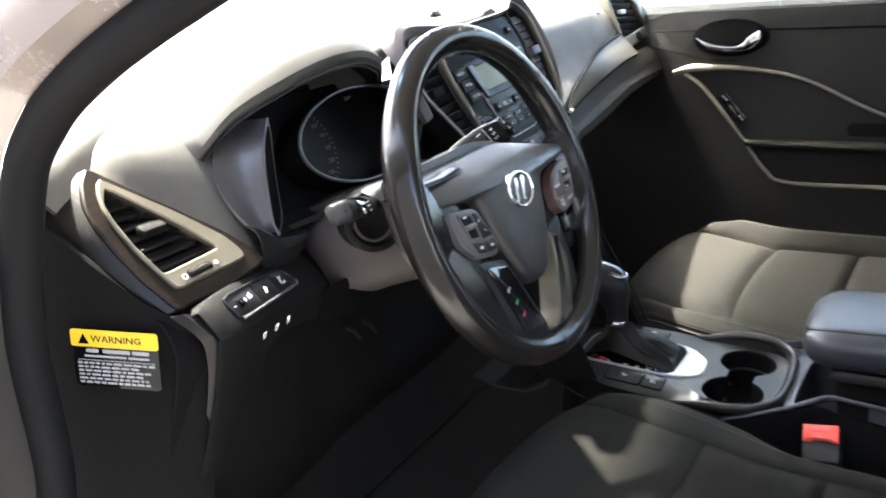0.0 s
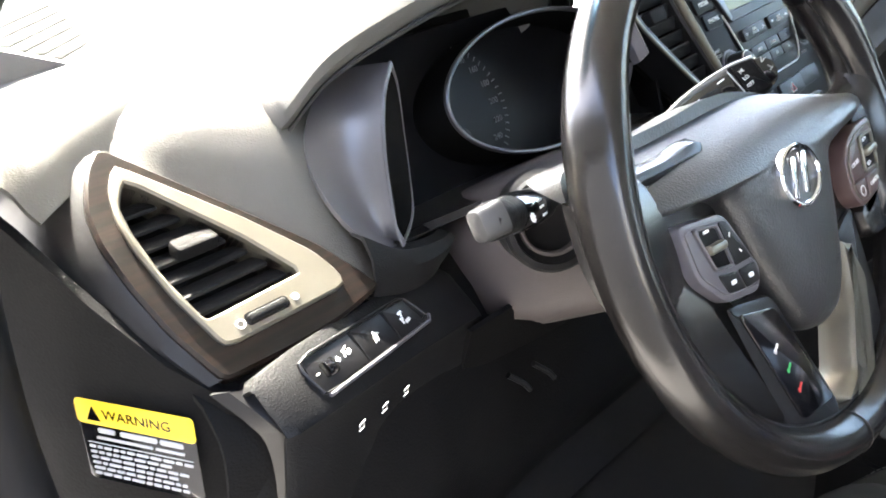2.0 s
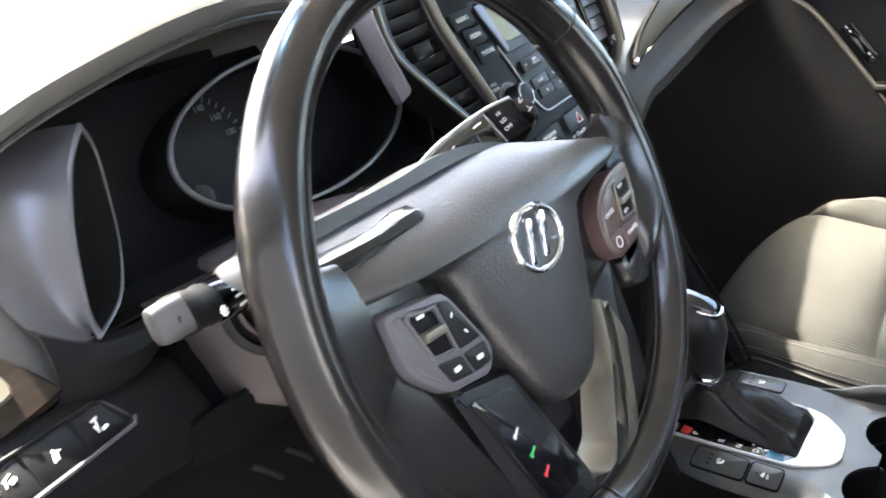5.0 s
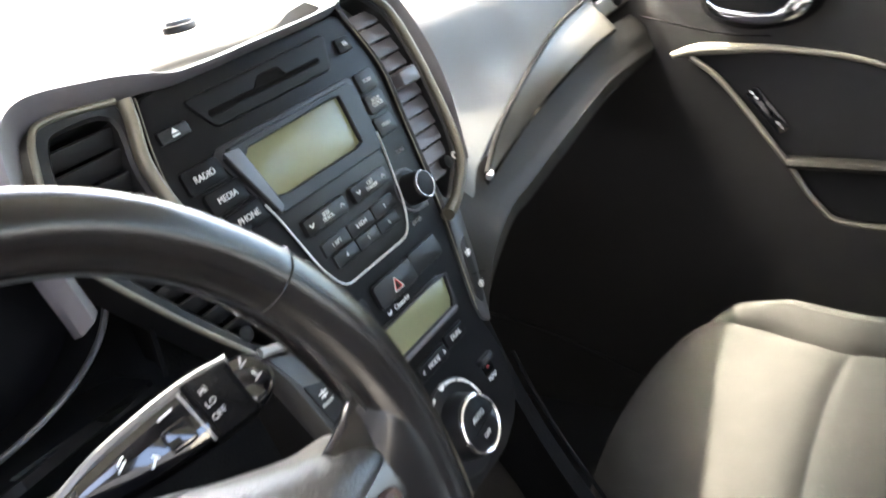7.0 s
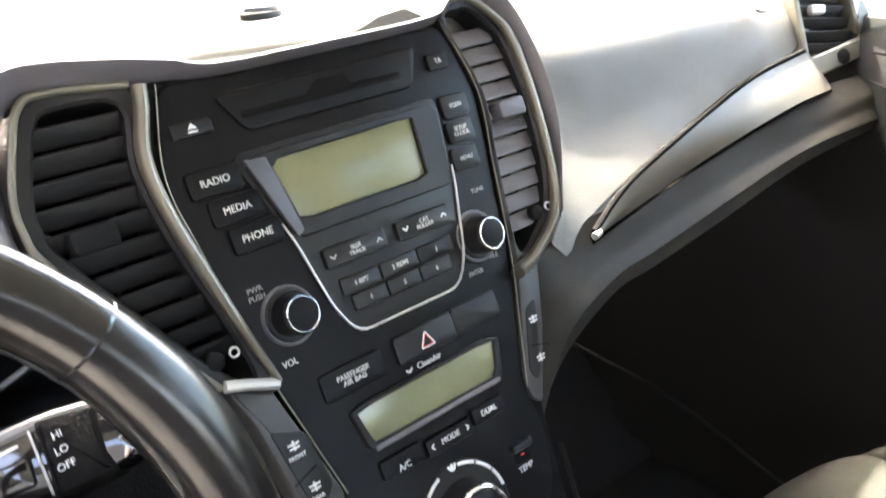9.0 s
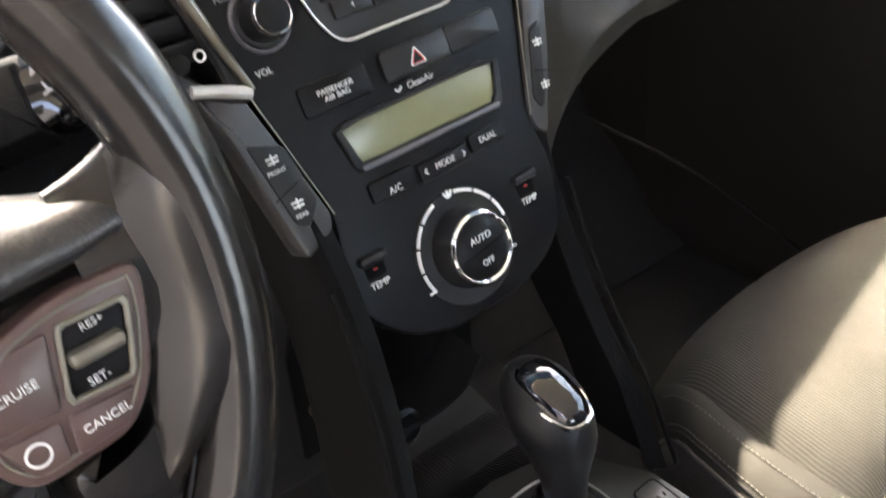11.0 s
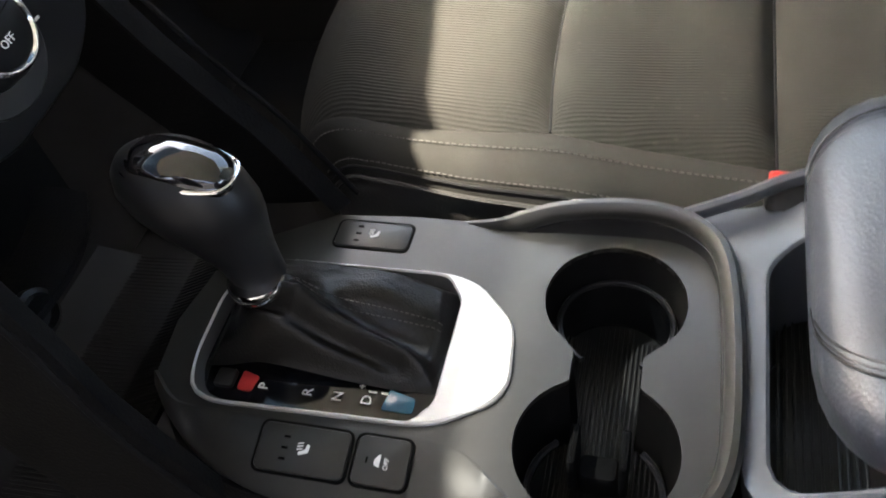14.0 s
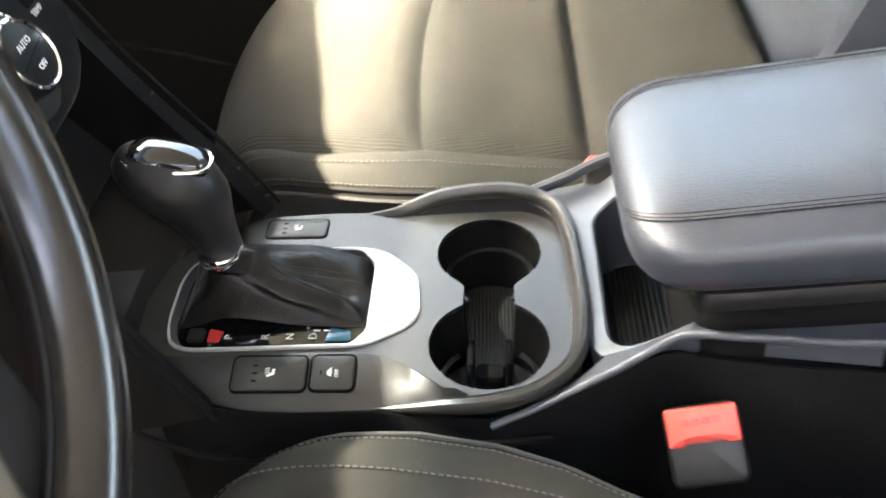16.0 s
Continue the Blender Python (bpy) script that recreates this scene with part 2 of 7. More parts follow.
IDENT = Matrix.Identity(4)
ST = frame_at((0, -0.002, 1.116), (1, 0, 0.05), (0, 0.375, 0.927))            # centre stack
LF = frame_at((-0.65, 0.018, 1.142), (1, 0, 0), (0, 0.63, 0.777))         # driver's vent panel
SWP = frame_at((-0.60, -0.004, 1.111), (1, 0.25, -0.1), (0, 0.66, 0.75))   # switch panel
WH = frame_at((-0.378, -0.158, 1.156), (1, 0, 0), (0, 0.3256, 0.9455))     # steering wheel
CT = frame_at((0, -0.1, 0.80), (1, 0, 0), (0, 1, 0.08))                    # console top, y counts forward from -0.1
CAP = frame_at((-0.736, 0.064, 1.095), (0.385, -0.92, -0.05), (0, 0, 1))   # dash end cap
CL = frame_at((-0.345, 0.075, 1.203), (1, 0, 0), (0, 0.33, 0.944))         # instrument cluster


def thing(name, at, label, category, group="", kind=""):
    ob = new(name)
    ob.location = at
    ob.empty_display_size = 0.05
    return tagged(ob, label, category, group, kind)


def world_base(ob):
    m = Matrix.Translation(ob.location) if ob.parent is None else world_base(ob.parent)
    return m


def part(name, bm, material, parent=None, label="", smooth=35):
    """Links a bmesh, given in world coordinates, as one mesh under a thing or a part."""
    bmesh.ops.recalc_face_normals(bm, faces=bm.faces[:])
    me = bpy.data.meshes.new(name)
    bm.to_mesh(me)
    bm.free()
    me.materials.append(material)
    if smooth:
        me.polygons.foreach_set("use_smooth", [True] * len(me.polygons))
        me.set_sharp_from_angle(angle=radians(smooth))
    ob = new(name, me)
    if parent is not None:
        ob.parent = parent
        if parent.type == "EMPTY":
            ob.matrix_parent_inverse = Matrix.Translation(-V(parent.location))
    if label:
        ob["label"] = label
    return ob


def solo(name, bm, material, label, category, group="", kind="", smooth=35):
    return tagged(part(name, bm, material, None, "", smooth), label, category, group, kind)


def rrect(cx, cy, w, h, r, n=4):
    pts = []
    for sx, sy, a0 in ((1, 1, 0), (-1, 1, 90), (-1, -1, 180), (1, -1, 270)):
        for k in range(n + 1):
            a = radians(a0 + 90 * k / n)
            pts.append((cx + sx * (w / 2 - r) + r * math.cos(a), cy + sy * (h / 2 - r) + r * math.sin(a)))
    return pts


def rpoly(pts, r, n=4):
    """A polygon with rounded corners."""
    out, m = [], len(pts)
    for i in range(m):
        p, a, b = V(pts[i]).to_2d(), V(pts[i - 1]).to_2d(), V(pts[(i + 1) % m]).to_2d()
        d = min(r, (a - p).length * 0.45, (b - p).length * 0.45)
        s, e = p + (a - p).normalized() * d, p + (b - p).normalized() * d
        for k in range(n + 1):
            t = k / n
            q = s * (1 - t) ** 2 + p * 2 * t * (1 - t) + e * t * t
            out.append((q.x, q.y))
    return out


def ellipse(cx, cy, rx, ry, n=40, a0=0.0, a1=360.0):
    full = abs(a1 - a0) >= 360
    k = n if full else n + 1
    return [(cx + rx * math.cos(radians(a0 + (a1 - a0) * i / n)), cy + ry * math.sin(radians(a0 + (a1 - a0) * i / n))) for i in range(k)]


def offset(pts, d):
    """Moves a closed outline inwards by d."""
    m = len(pts)
    area = sum(pts[i - 1][0] * pts[i][1] - pts[i][0] * pts[i - 1][1] for i in range(m))
    s = 1 if area > 0 else -1
    out = []
    for i in range(m):
        p, a, b = V(pts[i]), V(pts[i - 1]), V(pts[(i + 1) % m])
        t = (p - a).normalized() + (b - p).normalized()
        if t.length < 1e-6:
            t = b - p
        t.normalize()
        out.append((p.x - s * t.y * d, p.y + s * t.x * d))
    return out


def smoothed(pts, n=8):
    """A closed smooth curve through the points."""
    m, out = len(pts), []
    for i in range(m):
        p0, p1, p2, p3 = (V(pts[(i + k - 1) % m]) for k in range(4))
        for k in range(n):
            t = k / n
            q = 0.5 * ((2 * p1) + (p2 - p0) * t + (2 * p0 - 5 * p1 + 4 * p2 - p3) * t * t + (3 * p1 - p0 - 3 * p2 + p3) * t ** 3)
            out.append(tuple(q))
    return out


def spline(pts, n=8):
    """An open smooth curve through the points."""
    pts = [V(p) for p in pts]
    ext = [pts[0] * 2 - pts[1]] + pts + [pts[-1] * 2 - pts[-2]]
    out = []
    for i in range(len(pts) - 1):
        p0, p1, p2, p3 = ext[i:i + 4]
        for k in range(n):
            t = k / n
            out.append(0.5 * ((2 * p1) + (p2 - p0) * t + (2 * p0 - 5 * p1 + 4 * p2 - p3) * t * t + (3 * p1 - p0 - 3 * p2 + p3) * t ** 3))
    return out + [pts[-1]]


def rings(bm, loops, closed=True, cap0=True, cap1=True):
    """Skins a row of loops of equal length, given as 3D points."""
    vs = [[bm.verts.new(p) for p in loop] for loop in loops]
    n = len(vs[0])
    for a, b in zip(vs, vs[1:]):
        for i in range(n if closed else n - 1):
            j = (i + 1) % n
            try:
                bm.faces.new((a[i], a[j], b[j], b[i]))
            except ValueError:
                pass
    if closed and cap0:
        bm.faces.new(vs[0])
    if closed and cap1:
        bm.faces.new(vs[-1])
    return vs


def plate(M, pts, h0, h1, bev=0.0008, bm=None, dome=0.0):
    """A raised plate with that outline on the plane of M, its upper edge rounded."""
    bm = bm or bmesh.new()
    lo = [M @ V((x, y, h0)) for x, y in pts]
    up = [M @ V((x, y, h1 - bev)) for x, y in pts]
    inn = offset(pts, bev * 0.4)
    in2 = offset(pts, bev * 1.2)
    loops = [lo, up, [M @ V((x, y, h1 - bev * 0.3)) for x, y in inn], [M @ V((x, y, h1)) for x, y in in2]]
    if dome:
        cx, cy = sum(p[0] for p in pts) / len(pts), sum(p[1] for p in pts) / len(pts)
        for f in (0.75, 0.45, 0.15):
            loops.append([M @ V((cx + (x - cx) * f, cy + (y - cy) * f, h1 + dome * (1 - f * f))) for x, y in in2])
    rings(bm, loops)
    return bm


def ring_plate(M, outer, inner, h0, h1, bev=0.0008, hi=None, bm=None):
    """A frame between two outlines of equal length; its inner wall goes down to hi."""
    bm = bm or bmesh.new()
    hi = h0 if hi is None else hi
    o2, i2 = offset(outer, bev), offset(inner, -bev)
    P = lambda pts, h: [M @ V((x, y, h)) for x, y in pts]
    vs = rings(bm, [P(outer, h0), P(outer, h1 - bev), P(o2, h1), P(i2, h1), P(inner, h1 - bev), P(inner, hi)], cap0=False, cap1=False)
    n = len(outer)
    for i in range(n):
        j = (i + 1) % n
        bm.faces.new((vs[-1][i], vs[-1][j], vs[0][j], vs[0][i]))
    return bm


def resample(pts, n=64, c=None):
    """The outline at n even angles round its middle, so that two outlines can be joined."""
    c = c or (sum(p[0] for p in pts) / len(pts), sum(p[1] for p in pts) / len(pts))
    out = []
    for k in range(n):
        a = 2 * math.pi * k / n
        dx, dy = math.cos(a), math.sin(a)
        best = 0
        for i in range(len(pts)):
            x1, y1 = pts[i - 1][0] - c[0], pts[i - 1][1] - c[1]
            x2, y2 = pts[i][0] - c[0], pts[i][1] - c[1]
            den = (x2 - x1) * dy - (y2 - y1) * dx
            if abs(den) < 1e-12:
                continue
            s = (y1 * dx - x1 * dy) / den
            if -1e-9 <= s <= 1 + 1e-9:
                t = (x1 + s * (x2 - x1)) * dx + (y1 + s * (y2 - y1)) * dy
                best = max(best, t)
        out.append((c[0] + best * dx, c[1] + best * dy))
    return out


def box(M, cx, cy, cz, w, d, h, bev=0.002, bm=None):
    return plate(M @ Matrix.Translation((0, 0, cz - h / 2)), rrect(cx, cy, w, d, min(bev * 1.5, w * 0.4, d * 0.4)), 0, h, bev, bm)


def tube(path, r, seg=10, closed=False, bm=None, flat=1.0):
    """A round bar along a path; r is one radius or one for each point."""
    bm = bm or bmesh.new()
    pts = [V(p) for p in path]
    n = len(pts)
    rr = r if isinstance(r, (list, tuple)) else [r] * n
    side = None
    loops = []
    for i in range(n):
        a = pts[i - 1] if (i or closed) else pts[i]
        b = pts[(i + 1) % n] if (i < n - 1 or closed) else pts[i]
        t = (b - a).normalized()
        if side is None:
            side = t.cross(V((0, 0, 1)) if abs(t.z) < 0.9 else V((1, 0, 0))).normalized()
        side = (side - t * side.dot(t)).normalized()
        up = t.cross(side)
        loops.append([pts[i] + (side * math.cos(2 * math.pi * k / seg) + up * flat * math.sin(2 * math.pi * k / seg)) * rr[i] for k in range(seg)])
    if closed:
        loops.append(loops[0])
        vs = [[bm.verts.new(p) for p in l] for l in loops[:-1]]
        vs.append(vs[0])
        for a, b in zip(vs, vs[1:]):
            for k in range(seg):
                j = (k + 1) % seg
                bm.faces.new((a[k], a[j], b[j], b[k]))
    else:
        rings(bm, loops)
    return bm


def turned(M, profile, seg=32, bm=None, cap=True):
    """A turned body: (radius, height) pairs about the z axis of M."""
    bm = bm or bmesh.new()
    loops = [[M @ V((r * math.cos(2 * math.pi * k / seg), r * math.sin(2 * math.pi * k / seg), h)) for k in range(seg)] for r, h in profile]
    rings(bm, loops, cap0=cap, cap1=cap)
    return bm


def sheet(grid, thick=0.0, bm=None):
    """A surface over rows of points; thick gives it a back along its normals."""
    bm = bm or bmesh.new()
    rings(bm, grid, closed=False)
    if thick:
        bmesh.ops.recalc_face_normals(bm, faces=bm.faces[:])
        bmesh.ops.solidify(bm, geom=bm.faces[:], thickness=thick)
    return bm


def lettering(name, s, M, x, y, h, size, material, parent, spin=0.0, wide=1.0):
    cu = bpy.data.curves.new(name, "FONT")
    cu.body, cu.size, cu.align_x, cu.align_y, cu.extrude, cu.resolution_u = s, size, "CENTER", "CENTER", 0.0002, 3
    tmp = bpy.data.objects.new(name, cu)
    scene.collection.objects.link(tmp)
    bpy.context.view_layer.update()
    me = bpy.data.meshes.new_from_object(tmp.evaluated_get(bpy.context.evaluated_depsgraph_get()))
    bpy.data.objects.remove(tmp)
    bpy.data.curves.remove(cu)
    me.transform(M @ Matrix.Translation((x, y, h)) @ Matrix.Rotation(radians(spin), 4, "Z") @ Matrix.Diagonal((wide, 1, 1, 1)))
    me.materials.clear()
    me.materials.append(material)
    me.name = name
    ob = new(name, me)
    ob.parent = parent
    if parent.type == "EMPTY":
        ob.matrix_parent_inverse = Matrix.Translation(-V(parent.location))
    return ob


def marks(M, rects, h, bm=None):
    """Small flat printed bars: (x, y, w, h, turn) each."""
    bm = bm or bmesh.new()
    for x, y, w, d, a in rects:
        T = M @ Matrix.Translation((x, y, 0)) @ Matrix.Rotation(radians(a), 4, "Z")
        plate(T, rrect(0, 0, w, d, min(w, d) * 0.3, 2), h - 0.0003, h + 0.0003, 0.0001, bm)
    return bm

# ---- the setting: ground, floor, body shell ----
def rect3(x0, x1, y0, y1, z0, z1, bev=0.004):
    return box(IDENT, (x0 + x1) / 2, (y0 + y1) / 2, (z0 + z1) / 2, x1 - x0, y1 - y0, z1 - z0, bev)


def ground():
    bm = bmesh.new()
    vs = [bm.verts.new(p) for p in ((-400, -400, 0), (400, -400, 0), (400, 400, 0), (-400, 400, 0))]
    bm.faces.new(vs)
    solo("ground", bm, CONCRETE, "grey sunlit concrete ground outside the car", "ground", kind="structure", smooth=0)


CONCRETE = mat("pale_concrete", (0.16, 0.159, 0.158), 0.9, vary=0.2, scale=2, grain=0.5, grain_scale=150)
ground()


def shell():
    """Floor pan, roof, passenger side, rear and bonnet that close the cabin."""
    bm = rect3(-0.80, 0.86, -2.2, 0.75, 0.36, 0.42)
    solo("floor", bm, CARPET, "black carpeted cabin floor", "floor", kind="structure")
    toe = sheet([[V((x, y, z)) for x in (-0.80, 0.0, 0.86)] for y, z in ((0.38, 0.42), (0.62, 0.62), (0.70, 0.9), (0.72, 1.12))], 0.01)
    solo("wall_front", toe, CARPET, "black carpeted toe board under the dash", "toe board", kind="structure")
    bm = sheet([[V((x, y, z)) for x in (-0.72, -0.3, 0.1, 0.5, 0.78)] for y, z in ((0.06, 1.755), (-0.2, 1.77), (-0.8, 1.77), (-1.6, 1.73), (-2.2, 1.60))], 0.03)
    solo("ceiling", bm, HEADLINER, "light grey fabric headliner", "headliner", kind="structure")
    bm = rect3(-0.80, 0.86, -2.23, -2.2, 0.42, 1.15)
    solo("wall_back", bm, PLASTIC, "dark tailgate trim closing the cabin", "wall", kind="structure")
    bm = rect3(0.86, 0.93, -2.2, 0.75, 0.36, 1.14)
    solo("wall_right", bm, DOORMAT, "passenger side of the body behind the door trim", "wall", kind="structure")
    bm = rect3(-0.90, -0.80, -2.2, -1.25, 0.36, 1.14)
    solo("wall_left", bm, DOORMAT, "body side behind the open driver's door", "wall", kind="structure")
    for n, x0, x1, y in (("pillar_1", 0.80, 0.90, -1.05), ("pillar_2", 0.80, 0.90, -2.1), ("pillar_3", -0.88, -0.78, -1.3), ("pillar_4", -0.88, -0.78, -2.1)):
        bm = rect3(x0, x1, y - 0.08, y + 0.08, 1.14, 1.72)
        solo(n, bm, HEADLINER, "light grey roof pillar trim", "pillar", kind="structure")
    bon = sheet([[V((x, y, z - 0.10 * (x / 0.85) ** 2)) for x in (-0.85, -0.6, -0.3, 0, 0.3, 0.6, 0.85)] for y, z in ((0.86, 1.17), (1.2, 1.16), (1.6, 1.10), (1.95, 1.0), (2.0, 0.6))], 0.01)
    solo("bonnet", bon, PAINT, "painted bonnet beyond the windscreen", "bonnet", kind="structure")
    g = sheet([[V((x, 0.84 - s * 0.539 - 0.06 * (x / 0.8) ** 2, 1.20 + s * 0.388)) for x in (-0.78, -0.5, -0.2, 0.2, 0.5, 0.80)] for s in (0, 0.25, 0.5, 0.75, 1.0)], 0.005)
    w = solo("windscreen", g, GLASS, "clear raked windscreen over the dashboard", "windscreen", kind="structure")
    w.visible_shadow = False
    g = sheet([[V((x, 0.301 - s * 0.231 - 0.06 * (x / 0.8) ** 2, 1.588 + s * 0.167)) for x in (-0.78, -0.5, -0.2, 0.2, 0.5, 0.80)] for s in (0, 0.33, 0.66, 1.0)], 0.005)
    # side window added with dark glass to cut light on the passenger seat
    p = sheet([[V((0.835 - 0.05 * max(0, (z - 1.22) / 0.5), y, z)) for y in (-2.1, -1.4, -0.7, -0.2, 0.10 - 0.0 * z)] for z in (1.20, 1.38, 1.56, 1.735)], 0.004)
    solo("window_1", p, PRIVACY, "dark passenger side window added to dim light from the right", "window", kind="structure")
    solo("window_band", g, TINT, "tinted sun band along the top of the windscreen", "windscreen", kind="structure")
    # added wall, out of view: blocks sky and sets the bounce from the left
    w = sheet([[V((x, y, z)) for y in (-7, -3, 0, 4)] for x, z in ((-1.80, 0.0), (-1.80, 2.5), (-2.0, 2.5), (-2.0, 0.0))])
    solo("unseen_light_wall", w, ADDED_WALL, "unseen grey wall added to control light from the driver's side", "wall", kind="structure")


shell()


def driver_pillar():
    """A-pillar of the driver's side with its trim, painted edge and rubber door seal."""
    line = [(-0.82, 0.13, 0.60), (-0.82, 0.125, 0.85), (-0.80, 0.100, 0.985), (-0.80, 0.088, 1.13), (-0.80, 0.040, 1.262), (-0.80, -0.010, 1.318),
            (-0.80, -0.066, 1.352), (-0.80, -0.125, 1.378), (-0.795, -0.19, 1.404), (-0.775, -0.35, 1.47), (-0.74, -0.60, 1.56)]
    c = spline(line, 6)
    root = thing("door_1", (-0.82, 0.12, 0.36), "open driver's doorway with black rubber seal and painted pillar", "doorway", kind="structure")
    part("seal", tube(c, 0.017, 12), RUBBER, root, "black rubber door seal")
    part("seal_lip", tube([p + V((0.012, 0.016, 0.0)) for p in c], 0.008, 8), RUBBER, root)
    # painted pillar outside the seal
    grid = []
    for p in c:
        grid.append([p + V(d) for d in ((-0.012, 0.012, 0.006), (-0.030, 0.030, 0.012), (-0.034, 0.048, 0.02), (-0.036, 0.060, 0.026), (-0.025, 0.095, 0.045), (0.03, 0.13, 0.05))])
    grid = [g for g in grid if g[0].z > 1.20]
    part("pillar_skin", sheet(grid, 0.003), PAINT, root, "pale painted pillar with a brown reflection line")
    # inner pillar trim above the dash
    up = [p for p in c if p.z > 1.245]
    grid = [[p + V(d) for d in ((0.012, 0.014, 0.0), (0.035, 0.06, 0.03), (0.07, 0.13, 0.06))] for p in up]
    part("pillar_trim", sheet(grid, 0.003), HEADLINER, root, "light grey pillar trim")
    low = [[p + V(d) for d in ((-0.012, 0.010, 0.0), (-0.03, 0.025, 0.0), (-0.06, 0.03, 0.0), (-0.12, 0.03, 0.0))] for p in c if p.z < 1.235]
    part("hinge_jamb", sheet(low, 0.003), SMOOTH, root, "dark hinge jamb")
    sill = spline([(-0.83, 0.12, 0.62), (-0.84, 0.0, 0.50), (-0.84, -0.25, 0.44), (-0.84, -1.2, 0.43)], 6)
    part("sill", tube(sill, 0.03, 10, flat=1.6), PLASTIC, root, "black sill trim")


driver_pillar()


# ---- dashboard ----
def section(x, rows):
    return [V((x, y, z)) for y, z in rows]


def dashboard():
    root = thing("dashboard", (0, 0.4, 0.9), "two-tone charcoal and grey moulded dashboard with wood trim", "dashboard")
    # soft top: rows run from the windscreen to the rear crest and over it
    tops = [
        (-0.745, [(0.80, 1.19), (0.55, 1.228), (0.35, 1.246), (0.25, 1.256), (0.190, 1.262), (0.165, 1.258), (0.150, 1.245)]),
        (-0.695, [(0.82, 1.20), (0.55, 1.240), (0.35, 1.262), (0.24, 1.270), (0.175, 1.268), (0.135, 1.260), (0.112, 1.246)]),
        (-0.65, [(0.82, 1.20), (0.55, 1.246), (0.35, 1.268), (0.24, 1.274), (0.170, 1.274), (0.114, 1.260), (0.079, 1.206)]),
        (-0.62, [(0.82, 1.20), (0.55, 1.248), (0.35, 1.270), (0.24, 1.274), (0.170, 1.274), (0.105, 1.258), (0.052, 1.174)]),
        (-0.588, [(0.82, 1.20), (0.55, 1.250), (0.35, 1.272), (0.24, 1.276), (0.170, 1.274), (0.094, 1.254), (0.026, 1.142)]),
        (-0.55, [(0.82, 1.20), (0.55, 1.252), (0.35, 1.275), (0.24, 1.278), (0.175, 1.272), (0.106, 1.250), (0.034, 1.128)]),
        (-0.48, [(0.82, 1.20), (0.55, 1.255), (0.35, 1.280), (0.24, 1.285), (0.185, 1.280), (0.150, 1.262), (0.140, 1.21)]),
        (-0.30, [(0.83, 1.20), (0.55, 1.258), (0.35, 1.290), (0.24, 1.298), (0.185, 1.292), (0.155, 1.268), (0.145, 1.22)]),
        (-0.20, [(0.83, 1.20), (0.55, 1.262), (0.35, 1.305), (0.24, 1.310), (0.150, 1.307), (0.100, 1.302), (0.092, 1.292)]),
        (-0.10, [(0.83, 1.20), (0.55, 1.266), (0.35, 1.318), (0.24, 1.321), (0.150, 1.318), (0.090, 1.313), (0.078, 1.306)]),
        (0.0, [(0.83, 1.20), (0.55, 1.266), (0.35, 1.318), (0.24, 1.322), (0.150, 1.319), (0.090, 1.313), (0.078, 1.305)]),
        (0.10, [(0.83, 1.20), (0.55, 1.266), (0.35, 1.318), (0.24, 1.322), (0.150, 1.321), (0.100, 1.317), (0.086, 1.310)]),
        (0.165, [(0.83, 1.20), (0.55, 1.262), (0.35, 1.305), (0.24, 1.313), (0.170, 1.314), (0.120, 1.311), (0.100, 1.298)]),
        (0.21, [(0.83, 1.20), (0.55, 1.258), (0.35, 1.292), (0.24, 1.302), (0.180, 1.298), (0.126, 1.280), (0.090, 1.222)]),
        (0.30, [(0.83, 1.20), (0.55, 1.256), (0.35, 1.286), (0.24, 1.294), (0.180, 1.290), (0.124, 1.268), (0.090, 1.204)]),
        (0.45, [(0.83, 1.20), (0.55, 1.252), (0.35, 1.284), (0.26, 1.292), (0.195, 1.288), (0.138, 1.268), (0.105, 1.205)]),
        (0.60, [(0.82, 1.20), (0.55, 1.248), (0.35, 1.280), (0.27, 1.288), (0.205, 1.285), (0.155, 1.269), (0.127, 1.218)]),
        (0.72, [(0.80, 1.19), (0.55, 1.244), (0.35, 1.276), (0.27, 1.282), (0.210, 1.278), (0.170, 1.262), (0.145, 1.235)]),
        (0.80, [(0.80, 1.19), (0.55, 1.24), (0.35, 1.27), (0.27, 1.28), (0.200, 1.28), (0.160, 1.266), (0.135, 1.24)]),
        (0.87, [(0.78, 1.18), (0.55, 1.235), (0.35, 1.265), (0.27, 1.275), (0.190, 1.275), (0.145, 1.262), (0.118, 1.235)]),
    ]
    grid = []
    ends = {0.165: (0.022, 1.135), 0.21: (0.030, 1.140), 0.30: (0.052, 1.155), 0.45: (0.086, 1.172), 0.60: (0.114, 1.189), 0.72: (0.128, 1.200)}
    for x, rows in tops:
        (ya, za), (yb, zb) = rows[-2:]
        rows = rows + [ends.get(x, (yb + (yb - ya) * 0.12, zb + (zb - za) * 0.12))]
        grid.append(spline([(x, y, z) for y, z in rows], 4))
    cols = [spline([row[k] for row in grid], 4) for k in range(len(grid[0]))]
    skin = sheet(cols)
    sheet([[p + V((0, 0.004, -0.004)) for p in c] for c in cols], 0.0, skin)
    part("top_pad", skin, PAD, root, "grey grained soft dash top")
